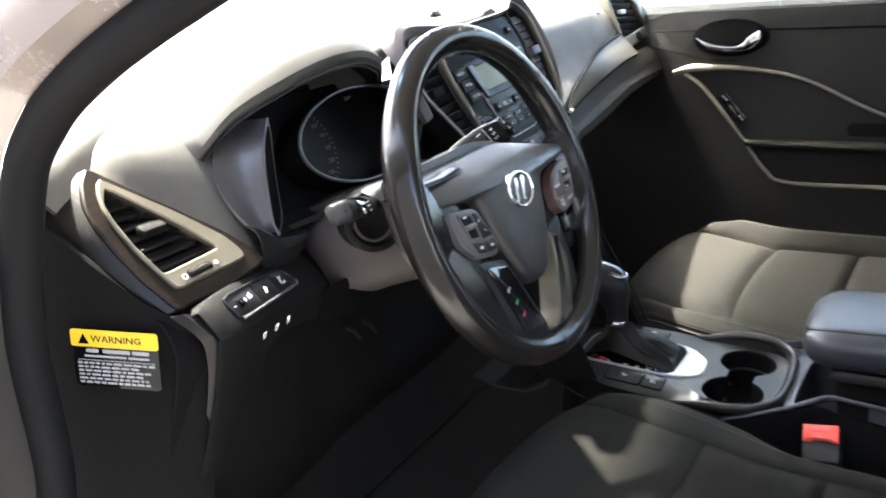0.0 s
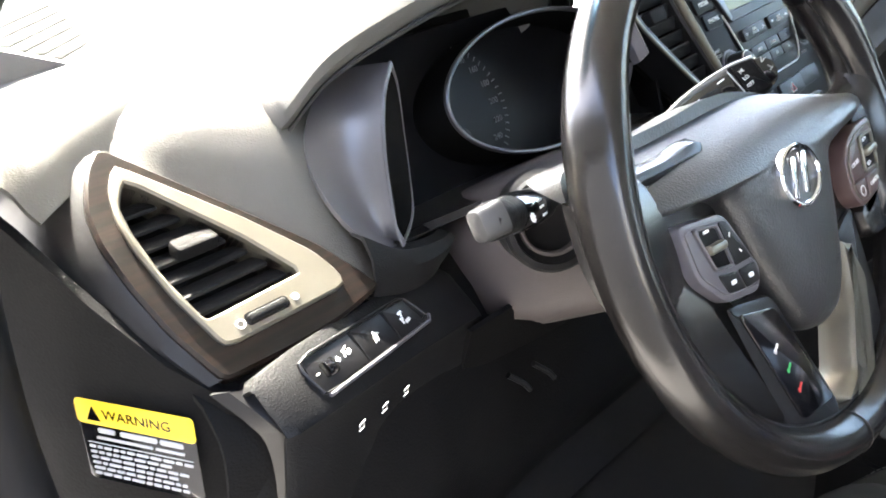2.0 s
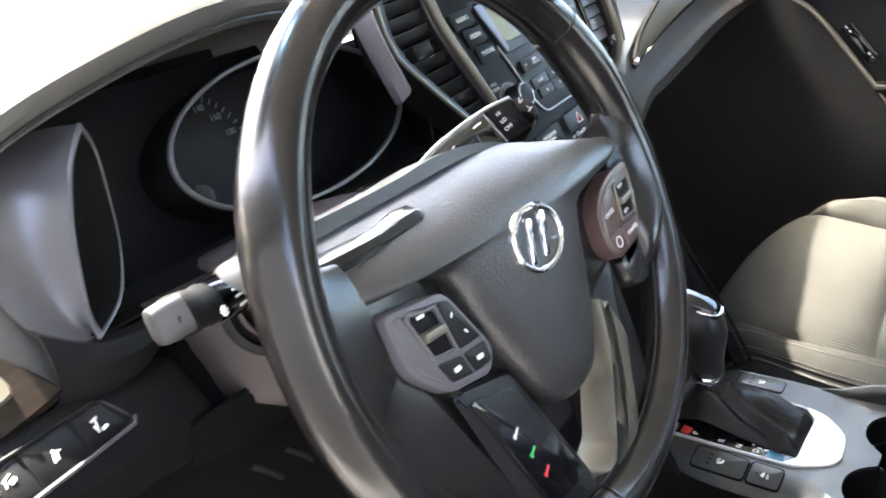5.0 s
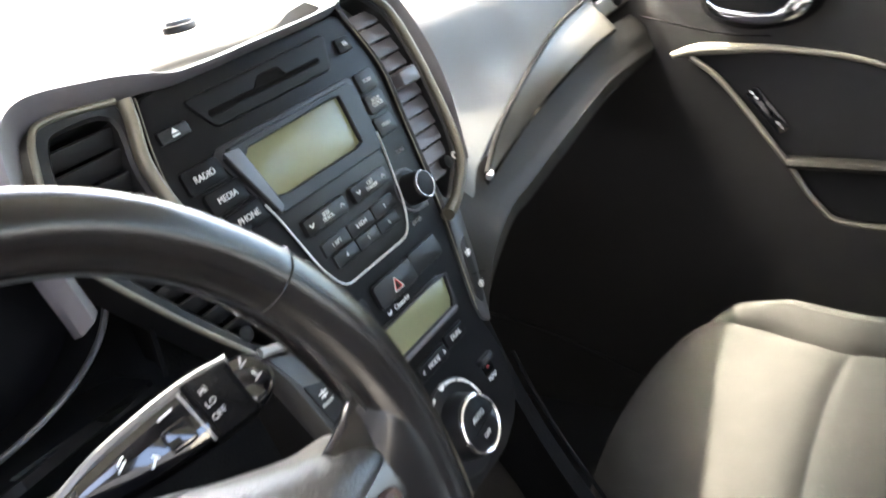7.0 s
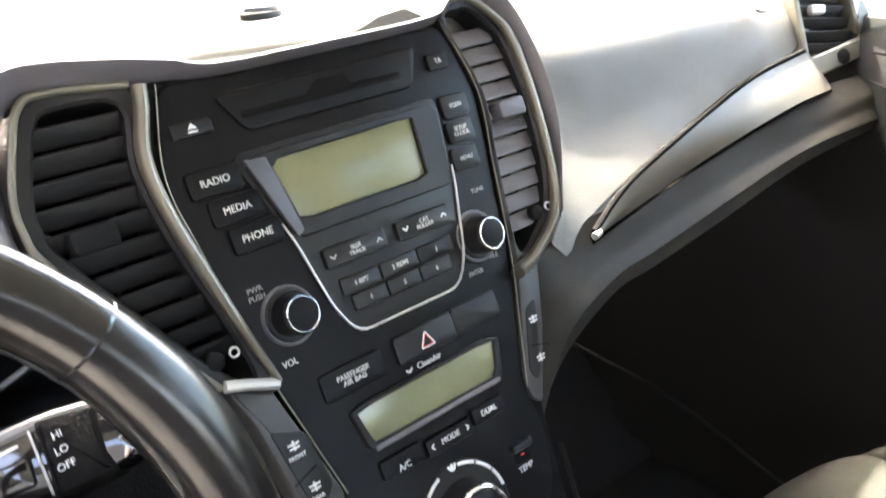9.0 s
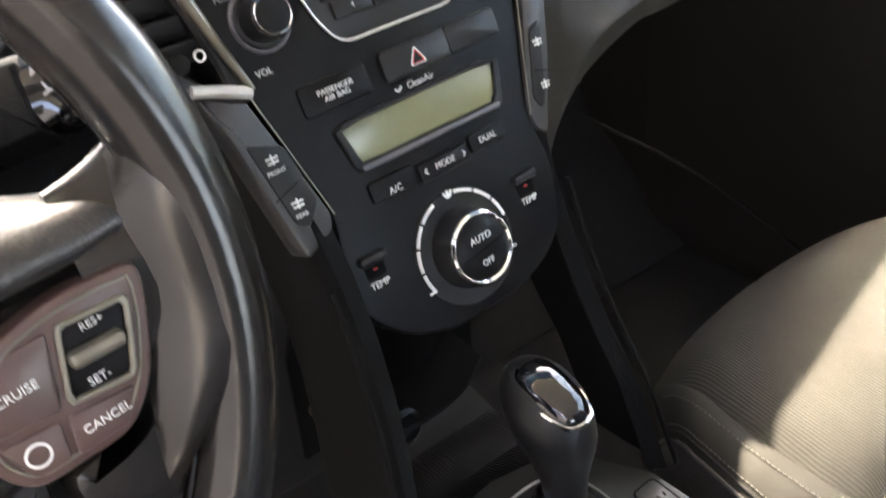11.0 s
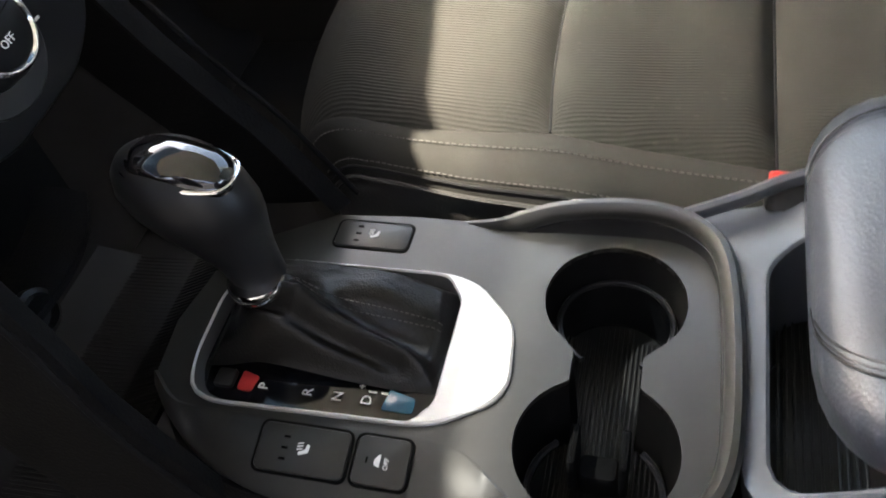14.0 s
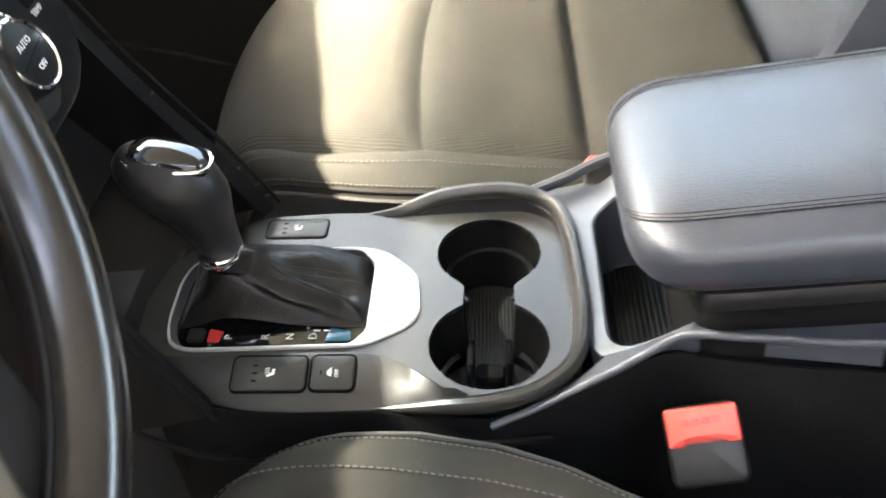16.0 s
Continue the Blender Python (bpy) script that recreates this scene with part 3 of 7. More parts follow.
    # lower body behind the fascias
    lows = [
        (-0.72, [(0.13, 1.235), (0.075, 1.19), (0.030, 1.135), (0.006, 1.11), (0.004, 1.07), (0.05, 0.95), (0.10, 0.82)]),
        (-0.64, [(0.12, 1.21), (0.070, 1.17), (0.026, 1.125), (-0.010, 1.09), (-0.006, 1.04), (0.03, 0.93), (0.10, 0.80)]),
        (-0.56, [(0.10, 1.19), (0.055, 1.15), (0.020, 1.11), (0.004, 1.075), (0.004, 1.02), (0.03, 0.92), (0.10, 0.80)]),
        (-0.50, [(0.13, 1.16), (0.085, 1.13), (0.040, 1.10), (0.020, 1.07), (0.016, 1.02), (0.04, 0.92), (0.10, 0.80)]),
        (-0.35, [(0.14, 1.16), (0.100, 1.13), (0.060, 1.10), (0.040, 1.06), (0.03, 1.00), (0.05, 0.90), (0.12, 0.80)]),
        (-0.20, [(0.12, 1.16), (0.085, 1.13), (0.050, 1.10), (0.030, 1.06), (0.02, 1.00), (0.05, 0.90), (0.12, 0.80)]),
        (-0.13, [(0.08, 1.18), (0.050, 1.13), (0.030, 1.10), (0.005, 1.04), (-0.01, 0.98), (0.02, 0.90), (0.12, 0.80)]),
    ]
    grid = [spline([(x, y, z) for y, z in rows], 4) for x, rows in lows]
    cols = [spline([row[k] for row in grid], 4) for k in range(len(grid[0]))]
    part("lower_panel", sheet(cols, 0.004), FOOTWELL, root, "black lower dash panel under the wheel")
    # passenger side lower face and knee bolster
    pas = [
        (0.112, [(0.030, 1.150), (0.012, 1.105), (-0.008, 1.050), (-0.014, 1.010), (0.030, 0.990), (0.30, 0.97)]),
        (0.132, [(0.032, 1.150), (0.013, 1.112), (-0.004, 1.075), (-0.010, 1.048), (0.030, 1.025), (0.30, 1.00)]),
        (0.160, [(0.034, 1.150), (0.014, 1.118), (0.000, 1.098), (-0.007, 1.077), (0.030, 1.050), (0.30, 1.02)]),
        (0.235, [(0.036, 1.140), (0.029, 1.124), (0.020, 1.105), (0.010, 1.089), (0.045, 1.067), (0.32, 1.03)]),
        (0.300, [(0.052, 1.138), (0.041, 1.1235), (0.032, 1.104), (0.021, 1.087), (0.055, 1.065), (0.33, 1.03)]),
        (0.450, [(0.080, 1.145), (0.067, 1.125), (0.056, 1.107), (0.043, 1.089), (0.075, 1.067), (0.35, 1.04)]),
        (0.640, [(0.094, 1.160), (0.077, 1.130), (0.068, 1.118), (0.057, 1.104), (0.090, 1.080), (0.36, 1.05)]),
        (0.800, [(0.087, 1.165), (0.062, 1.148), (0.055, 1.130), (0.049, 1.112), (0.090, 1.090), (0.36, 1.05)]),
        (0.860, [(0.077, 1.170), (0.057, 1.152), (0.050, 1.133), (0.046, 1.114), (0.090, 1.090), (0.36, 1.05)]),
    ]
    grid = [spline([(x, y, z) for y, z in rows], 4) for x, rows in pas]
    cols = [spline([row[k] for row in grid], 4) for k in range(len(grid[0]))]
    part("glove_box_panel", sheet(cols, 0.004), KNEE, root, "grey panel over the passenger's knees")
    # passenger trim: a blade that widens from its tip to the vent
    up = spline([(0.216, 0.026, 1.131), (0.268, 0.041, 1.148), (0.335, 0.057, 1.160), (0.510, 0.097, 1.179), (0.620, 0.115, 1.192), (0.735, 0.122, 1.202)], 6)
    lo = spline([(0.216, 0.0255, 1.128), (0.325, 0.050, 1.130), (0.430, 0.070, 1.134), (0.540, 0.080, 1.144), (0.660, 0.085, 1.156), (0.745, 0.086, 1.160)], 6)
    grid = [[l + (u - l) * k / 5 + V((0, -0.0015 * math.sin(math.pi * k / 5) - 0.004, 0)) for k in range(6)] for u, l in zip(up, lo)]
    part("passenger_trim", sheet(grid, 0.004), TRIM, root, "champagne trim blade")
    part("blade_tip", tube([up[0] + V((-0.003, -0.006, -0.001)), up[0] + V((0.006, -0.004, 0.000))], 0.0032, 10), BRIGHT, root, "bright tip of the trim")
    # black tube: shade of the pad's roll, also hides the blade's lit edge
    part("pad_roll_shade", tube([p + V((0, -0.003, 0.0015)) for p in up], 0.0030, 8), DARK, root, "dark tube standing in for the shade above the trim blade")
    part("lower_lip", tube([p + V((0, -0.001, -0.004)) for p in lo], 0.003, 8, flat=1.2), GLOSS, root, "dark wood lower edge of the trim")
    return root


DASH = dashboard()


def dash_speaker_lid(root):
    """Small sensor cap and grille seams on the dash top."""
    M = frame_at((-0.005, 0.140, 1.3195), (1, 0.18, 0), (0, 1, 0.02))
    s = thing("dash_sensor", (-0.005, 0.140, 1.319), "small dark oval sensor cap on the dash top", "sensor")
    part("base", plate(M, ellipse(0, 0, 0.0185, 0.0075, 28), -0.004, 0.0035, 0.001), SMOOTH, s)
    part("cap", plate(M, ellipse(0.001, 0.0005, 0.0155, 0.0055, 28), 0.003, 0.007, 0.0015, dome=0.001), BLUEGREY, s, "grey domed cap")
    # raised deck in front of the windscreen with its sloping riser
    line = spline([(-0.752, 0.100, 1.243), (-0.715, 0.112, 1.256), (-0.645, 0.140, 1.275), (-0.56, 0.205, 1.295), (-0.508, 0.240, 1.303), (-0.31, 0.40, 1.307), (-0.12, 0.51, 1.300), (0.10, 0.60, 1.285)], 5)
    deck = []
    for p in line:
        f = (p.x + 0.745) / 0.845
        deck.append([p + V((0.008, -0.010, -0.020)), p + V((0.004, -0.006, -0.012)), p, p + V((-0.008, 0.008, 0.009)), p + V((-0.018, 0.020, 0.015)), p + V((-0.034, 0.040, 0.017)),
                     V((p.x - 0.05 + 0.03 * f, p.y + 0.14, p.z + 0.012)), V((p.x - 0.05 + 0.05 * f, max(0.60, p.y + 0.16), 1.262)), V((p.x - 0.04 + 0.05 * f, 0.82, 1.205))])
    part("upper_deck", sheet([spline(d, 3) for d in deck], 0.004), PAD, root, "pale grey raised deck along the windscreen")
    G = frame_at((-0.640, 0.198, 1.2985), (0.80, 0.60, 0.10), (-0.55, 0.75, 0.36))
    g = part("defrost_grille", plate(G, rpoly([(-0.036, -0.022), (-0.006, -0.022), (0.088, 0.070), (-0.046, 0.070)], 0.005), -0.030, 0.0006, 0.0004), PAD, root, "side window demister grille")
    for k in range(8):
        y = -0.015 + 0.0112 * k
        x0, x1 = -0.032 - 0.0010 * k, -0.004 + 0.0100 * k
        part("slot", plate(G, rrect((x0 + x1) / 2, y, x1 - x0, 0.0068, 0.0012, 2), -0.002, 0.0014, 0.0002), DARK, g)


dash_speaker_lid(DASH)


def vane(M, x0, x1, y, tilt, depth, h, bm=None):
    """One air vent vane across the opening."""
    T = M @ Matrix.Translation(((x0 + x1) / 2, y, h)) @ Matrix.Rotation(radians(tilt), 4, "X")
    return box(T, 0, 0, 0, x1 - x0, depth, 0.0022, 0.0008, bm)


def driver_vent(root):
    wood = rpoly([(-0.046, 0.140), (-0.060, 0.127), (-0.0725, 0.104), (-0.0765, 0.081), (-0.0745, 0.050), (-0.069, 0.018), (-0.0565, -0.0200), (-0.010, -0.0215), (0.030, -0.0195), (0.069, -0.0125), (0.045, 0.031), (0.0135, 0.069)], 0.006)
    inner = rpoly([(-0.0450, 0.1120), (-0.0560, 0.0970), (-0.0578, 0.0800), (-0.0560, 0.0500), (-0.0485, 0.0150), (0.0205, 0.0172), (0.0000, 0.0520)], 0.004)
    outer = rpoly([(-0.0450, 0.1240), (-0.0555, 0.1100), (-0.0618, 0.0900), (-0.0622, 0.0700), (-0.0575, 0.0350), (-0.0475, -0.0020), (-0.0400, -0.0042), (0.0420, -0.0030), (0.0440, 0.0060), (0.0365, 0.0260), (0.0080, 0.0640)], 0.005)
    c = (-0.025, 0.050)
    v = part("air_vent", ring_plate(LF, resample(wood, 96, c), resample(inner, 96, c), -0.006, 0.004, 0.002, -0.028), WOOD, root, "dark glossy wood vent surround")
    part("vent_frame", ring_plate(LF, resample(outer, 96, c), resample(inner, 96, c), 0.003, 0.008, 0.0015, -0.02), SILVER, v, "champagne silver vent frame")
    part("vent_back", plate(LF, offset(inner, -0.002), -0.03, -0.025, 0.0005), DARK, v)
    for k in range(7):
        y = 0.0260 + k * 0.0118
        xs = []
        for (xa, ya), (xb, yb) in zip(inner, inner[1:] + inner[:1]):
            if (ya - y) * (yb - y) < 0:
                xs.append(xa + (xb - xa) * (y - ya) / (yb - ya))
        part("vane", vane(LF, min(xs) - 0.001, max(xs) + 0.001, y, -38, 0.0125, -0.005), PLASTIC, v)
    tab = LF @ Matrix.Translation((-0.0275, 0.0610, 0.004)) @ Matrix.Rotation(radians(-30), 4, "X")
    part("vane_tab", box(tab, 0, 0, 0, 0.028, 0.013, 0.008, 0.002), FOOTWELL, v, "grooved adjusting tab")
    part("thumbwheel_slot", plate(LF, rrect(-0.0135, 0.0045, 0.031, 0.0080, 0.003), 0.006, 0.0086, 0.0004), GLOSS, v)
    part("thumbwheel", box(LF, -0.0135, 0.0045, 0.0090, 0.027, 0.0052, 0.004, 0.0012), PLASTIC, v)
    part("open_mark", plate(LF, ellipse(0.0070, 0.0045, 0.0025, 0.0025, 16), 0.0078, 0.0086, 0.0002), INK, v)
    part("shut_mark", ring_plate(LF, ellipse(-0.0325, 0.0040, 0.003, 0.003, 16), ellipse(-0.0325, 0.0040, 0.002, 0.002, 16), 0.0078, 0.0086, 0.0001), INK, v)


driver_vent(DASH)


def switch_panel(root):
    """Folded knee panel: a sloping strip of switches over a steep lower face."""
    S = lambda x, y, h=0.0: SWP @ V((x, y, h))
    grid = []
    for x, yt, yb in ((-0.106, 0.014, -0.020), (-0.100, 0.019, -0.022), (-0.07, 0.0215, -0.023), (-0.03, 0.0225, -0.024), (0.02, 0.0225, -0.025), (0.06, 0.020, -0.027), (0.095, 0.016, -0.029), (0.104, 0.012, -0.030)):
        sink = -0.004 if abs(x) > 0.103 else 0.0
        b = S(x, yb, sink)
        grid.append([S(x, yt, -0.012), S(x, yt - 0.001, -0.002 + sink), S(x, yt - 0.004, sink), S(x, (yt + yb) / 2, sink), S(x, yb + 0.005, sink), b + V((0, 0.001, -0.001)), b + V((0, 0.004, -0.006)), b + V((0, 0.010, -0.025)), b + V((0, 0.020, -0.055)), b + V((0, 0.042, -0.11)), b + V((0, 0.075, -0.18))])
    p = part("switch_panel", sheet(grid, 0.003), PLASTIC, root, "grained black switch panel")
    o = rpoly([(-0.0755, 0.009), (-0.069, 0.0135), (0.037, 0.0130), (0.047, -0.005), (0.046, -0.0125), (-0.070, -0.0155)], 0.004)
    c = (-0.014, -0.001)
    part("bezel", ring_plate(SWP, resample(o, 64, c), resample(offset(o, 0.0022), 64, c), -0.001, 0.0022, 0.0008), SMOOTH, p, "raised black bezel")
    part("bezel_lip", tube([SWP @ V((x, y, 0.0022)) for x, y in ((-0.068, -0.0150), (-0.01, -0.0138), (0.044, -0.0120), (0.0475, -0.008))], 0.0013, 8), POD, p, "bright lower bezel edge")
    for x0, x1 in ((-0.0715, -0.0250), (-0.0240, 0.0105), (0.0115, 0.0420)):
        q = [(x0, -0.0125), (x1, -0.0115), (x1 - (0.007 if x1 > 0.04 else 0.001), 0.0103), (x0 + 0.001, 0.0106)]
        part("switch", plate(SWP, rpoly(q, 0.001), -0.0005, 0.0012, 0.0005), SMOOTH, p)
    part("dimmer_slot", plate(SWP, rrect(-0.0545, -0.001, 0.013, 0.010, 0.002), 0.0005, 0.0015, 0.0002), DARK, p)
    part("dimmer_wheel", turned(SWP @ Matrix.Translation((-0.0545, -0.001, -0.0025)) @ Matrix.Rotation(radians(90), 4, "Y"), [(0.0062, -0.003), (0.0065, 0.0), (0.0062, 0.003)], 20), GLOSS, p)
    # printed symbols
    part("minus", marks(SWP, [(-0.0655, -0.001, 0.0030, 0.0012, 0)], 0.0014), INK, p)
    part("plus", marks(SWP, [(-0.0455, 0.000, 0.0040, 0.0012, 0), (-0.0455, 0.000, 0.0012, 0.0040, 0)], 0.0014), INK, p)
    part("symbol", marks(SWP, [(-0.0365, 0.0035, 0.0060, 0.0011, 20), (-0.0385, 0.0010, 0.0050, 0.0011, 70), (-0.0345, 0.0005, 0.0045, 0.0030, 20)], 0.0014), INK, p)
    part("symbol", marks(SWP, [(-0.0085, -0.001, 0.0080, 0.0012, 65), (-0.0055, 0.001, 0.0060, 0.0012, -20), (-0.0065, -0.002, 0.0050, 0.0012, 65)], 0.0014), INK, p)
    part("symbol", marks(SWP, [(0.0250, 0.0035, 0.0050, 0.0018, 10), (0.0245, 0.0005, 0.0060, 0.0014, 70), (0.0275, -0.0035, 0.0055, 0.0024, 10), (0.0225, -0.002, 0.0014, 0.0050, 10)], 0.0014), INK, p)
    L = frame_at((-0.60, -0.012, 1.073), (1, 0.25, -0.1), (0, -0.36, 0.93))
    for cx, cy in ((-0.0700, 0.000), (-0.0470, 0.000), (-0.0240, 0.002)):
        T = Matrix.Translation(S(cx, -0.0355, 0.006) - L.translation) @ L
        part("symbol", marks(T, [(0, 0.0028, 0.0048, 0.0007, 20), (-0.0018, 0.0004, 0.0040, 0.0007, -65), (0.0018, 0.0004, 0.0040, 0.0007, -65), (0.0005, -0.0024, 0.0048, 0.0007, 15)], 0.0045), INKDIM, p)

switch_panel(DASH)


def end_cap(root):
    """Side cover of the dash that shows with the door open, its edge strip and the warning label."""
    cols = ((0.170, -0.772, 1.262), (0.135, -0.764, 1.250), (0.10, -0.752, 1.222), (0.06, -0.737, 1.180), (0.025, -0.719, 1.142), (0.005, -0.704, 1.122), (-0.003, -0.690, 1.114))
    grid = []
    for g in range(9):
        t = (g / 8) ** 1.3
        row = []
        for y, x, zt in cols:
            z = zt + (0.75 - zt) * t
            row.append(V((x - 0.008 * max(0, 1 - t * 6), y + 0.085 * max(0, (1.06 - z) / 0.31) ** 1.4, z)))
        grid.append(row)
    part("end_cap", sheet(grid, 0.006), FOOTWELL, root, "charcoal dash end cover")
    # dark side return between the wood panel and the end cover
    left = spline([LF @ V((x, y, 0.0)) for x, y in ((-0.044, 0.138), (-0.059, 0.126), (-0.0745, 0.085), (-0.0735, 0.045), (-0.066, 0.010), (-0.055, -0.018))], 5)
    part("side_return", sheet([[p, p + V((-0.008, 0.004, -0.002)), p + V((-0.018, 0.022, -0.006)), p + V((-0.022, 0.05, -0.012)), p + V((-0.020, 0.10, -0.02))] for p in left], 0.002), SMOOTH, root, "rounded black side of the vent panel")
    edge = spline([(-0.706, -0.010, 1.126), (-0.697, -0.026, 1.108), (-0.690, -0.028, 1.09), (-0.686, -0.018, 1.05), (-0.684, 0.01, 0.98), (-0.69, 0.06, 0.88), (-0.70, 0.12, 0.76)], 6)
    grid = [[p + V((-0.012, 0.012, 0.0)), p + V((-0.006, 0.002, 0.002)), p, p + V((0.008, 0.001, 0.0)), p + V((0.014, 0.006, -0.001))] for p in edge]
    part("edge_strip", sheet(grid, 0.003), SMOOTH, root, "grey edge strip")
    lab = thing("warning_label", (-0.738, 0.064, 1.09), "yellow and black warning sticker on the dash end cover", "label")
    T = frame_at((-0.7362, 0.057, 1.0925), (0.385, -0.92, -0.10), (0, 0.06, 1))
    part("black_field", plate(T, rrect(0, -0.005, 0.082, 0.056, 0.004), 0.0065, 0.0072, 0.0001), GLOSS, lab)
    part("yellow_field", plate(T, rrect(0, 0.0148, 0.083, 0.0165, 0.003), 0.0070, 0.0078, 0.0001), YELLOW, lab, "yellow heading band")
    part("triangle", plate(T, [(-0.034, 0.0095), (-0.024, 0.0095), (-0.029, 0.0195)], 0.0076, 0.0082, 0.0001), GLOSS, lab)
    lettering("heading", "WARNING", T, 0.002, 0.0145, 0.0081, 0.0090, GLOSS, lab, 0, 1.1)
    rows = [(-0.022, 0.0028, 0.012, 0.0035, 0), (0.001, 0.0028, 0.026, 0.0035, 0), (0.024, 0.0028, 0.016, 0.0035, 0), (-0.010, -0.0025, 0.040, 0.0018, 0), (0.022, -0.0025, 0.020, 0.0018, 0), (0.0, -0.0065, 0.074, 0.0005, 0)]
    random.seed(4)
    for k in range(6):
        y = -0.0095 - k * 0.0038
        x = -0.037
        while x < 0.034:
            w = random.uniform(0.003, 0.009)
            if x + w > 0.037 or (k in (1, 3) and x > 0.02):
                break
            rows.append((x + w / 2, y, w, 0.0019, 0))
            x += w + 0.0013
    part("small_print", marks(T, rows, 0.0074), INKDIM, lab, "rows of small print")


end_cap(DASH)


# ---- instrument binnacle ----
def binnacle():
    root = thing("instrument_cluster", (-0.36, 0.1, 1.15), "hooded instrument cluster with dark unlit dials", "instrument cluster")
    # hood: lip curve and crown
    lip = spline([(-0.578, 0.112, 1.222), (-0.588, 0.090, 1.231), (-0.580, 0.072, 1.247), (-0.546, 0.058, 1.275), (-0.472, 0.052, 1.295), (-0.392, 0.052, 1.307), (-0.32, 0.055, 1.306), (-0.275, 0.062, 1.292), (-0.252, 0.075, 1.278), (-0.235, 0.090, 1.266)], 6)
    crown = spline([(-0.584, 0.150, 1.232), (-0.594, 0.140, 1.243), (-0.584, 0.132, 1.264), (-0.546, 0.125, 1.300), (-0.468, 0.12, 1.320), (-0.392, 0.12, 1.326), (-0.31, 0.12, 1.324), (-0.255, 0.125, 1.308), (-0.225, 0.13, 1.296), (-0.205, 0.14, 1.288)], 6)
    back = spline([(-0.580, 0.22, 1.256), (-0.582, 0.22, 1.264), (-0.572, 0.235, 1.280), (-0.535, 0.25, 1.296), (-0.468, 0.25, 1.308), (-0.392, 0.25, 1.314), (-0.31, 0.25, 1.314), (-0.24, 0.24, 1.310), (-0.20, 0.22, 1.304), (-0.19, 0.20, 1.296)], 6)
    grid = [[l + V((0.004, 0.012, -0.020)), l + V((0, 0.001, -0.008)), l, l.lerp(c, 0.15) + V((0, 0, 0.006)), l.lerp(c, 0.5) + V((0, 0, 0.008)), c, c.lerp(b, 0.5) + V((0, 0, 0.004)), b] for l, c, b in zip(lip, crown, back)]
    part("hood", sheet(grid, 0.003), PAD, root, "grey soft hood over the dials")
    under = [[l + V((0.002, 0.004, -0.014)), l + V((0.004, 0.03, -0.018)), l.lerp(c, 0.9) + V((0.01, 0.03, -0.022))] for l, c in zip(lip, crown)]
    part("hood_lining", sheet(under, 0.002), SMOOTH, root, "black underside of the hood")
    # left cheek, a smooth bulged wall ending in a thin leaf-shaped flange
    rim = spline([(-0.5000, 0.0560, 1.2590), (-0.5180, 0.0480, 1.2400), (-0.5320, 0.0400, 1.2100), (-0.5420, 0.0310, 1.1800), (-0.5480, 0.0240, 1.1580), (-0.5490, 0.0190, 1.1470)], 6)
    rim_b = spline([(-0.5000, 0.0560, 1.2590), (-0.4900, 0.0640, 1.2400), (-0.4880, 0.0680, 1.2070), (-0.4940, 0.0630, 1.1750), (-0.5150, 0.0430, 1.1540), (-0.5490, 0.0190, 1.1470)], 6)
    wall = spline([(-0.520, 0.100, 1.254), (-0.556, 0.084, 1.236), (-0.578, 0.066, 1.214), (-0.584, 0.044, 1.187), (-0.577, 0.026, 1.163), (-0.555, 0.0175, 1.145)], 6)
    grid = [[w.lerp(r, f) + V((0.006 * math.sin(math.pi * f), 0.010 * math.sin(math.pi * f), 0)) for f in (0, 0.1, 0.2, 0.3, 0.4, 0.5, 0.6, 0.7, 0.8, 0.9, 1.0)] for w, r in zip(wall, rim)]
    part("cheek", sheet(grid, 0.003), CHEEK, root, "smooth grey side wall of the cluster")
    hi = spline([(-0.582, 0.0175, 1.166), (-0.5560, 0.0150, 1.1475), (-0.530, 0.0180, 1.1400), (-0.505, 0.0250, 1.1350), (-0.490, 0.0330, 1.1330)], 5)
    lo_ = spline([(-0.586, 0.0130, 1.126), (-0.5600, 0.0120, 1.1180), (-0.532, 0.0160, 1.1160), (-0.505, 0.0280, 1.1200), (-0.490, 0.0380, 1.1230)], 5)
    part("cheek_ledge", sheet([[h + V((0, 0.012, 0.001)), h, h.lerp(l, 0.35) + V((0, -0.006, 0)), h.lerp(l, 0.7) + V((0, -0.005, 0)), l, l + V((0, 0.014, -0.004))] for h, l in zip(hi, lo_)], 0.002), PLASTIC, root, "black ledge under the cluster wall")
    part("cheek_rim", tube(rim, 0.0013, 8), CHEEK, root)
    part("flange", sheet([[a, a.lerp(b, 0.5) + V((0, 0.010, 0)), b] for a, b in zip(rim, rim_b)], 0.001), DARK, root, "black inner flange")
    part("flange_rim", tube(rim_b, 0.0013, 8), CHEEK, root)
    part("dial_backing", plate(CL, rpoly([(-0.19, -0.075), (0.17, -0.075), (0.19, 0.03), (0.14, 0.085), (-0.14, 0.085), (-0.20, 0.03)], 0.02), -0.060, -0.055, 0.001), DARK, root)
    part("cluster_lens", plate(CL, rpoly([(-0.175, -0.062), (0.16, -0.062), (0.18, 0.03), (0.13, 0.075), (-0.13, 0.075), (-0.185, 0.03)], 0.02), -0.045, -0.043, 0.001), STACK, root, "dark dial face")
    o, i = ellipse(0.042, 0.0, 0.128, 0.060, 72), ellipse(0.042, 0.0, 0.1245, 0.0565, 72)
    part("dial_ring", ring_plate(CL, o, i, -0.003, 0.001, 0.0010, -0.003), CHEEK, root, "thin grey oval dial ring")
    part("dial_wall", ring_plate(CL, ellipse(0.042, 0.0, 0.1275, 0.0595, 72), ellipse(0.042, 0.0, 0.1250, 0.0570, 72), -0.050, -0.003, 0.0005, -0.046), DARK, root, "black dial well")
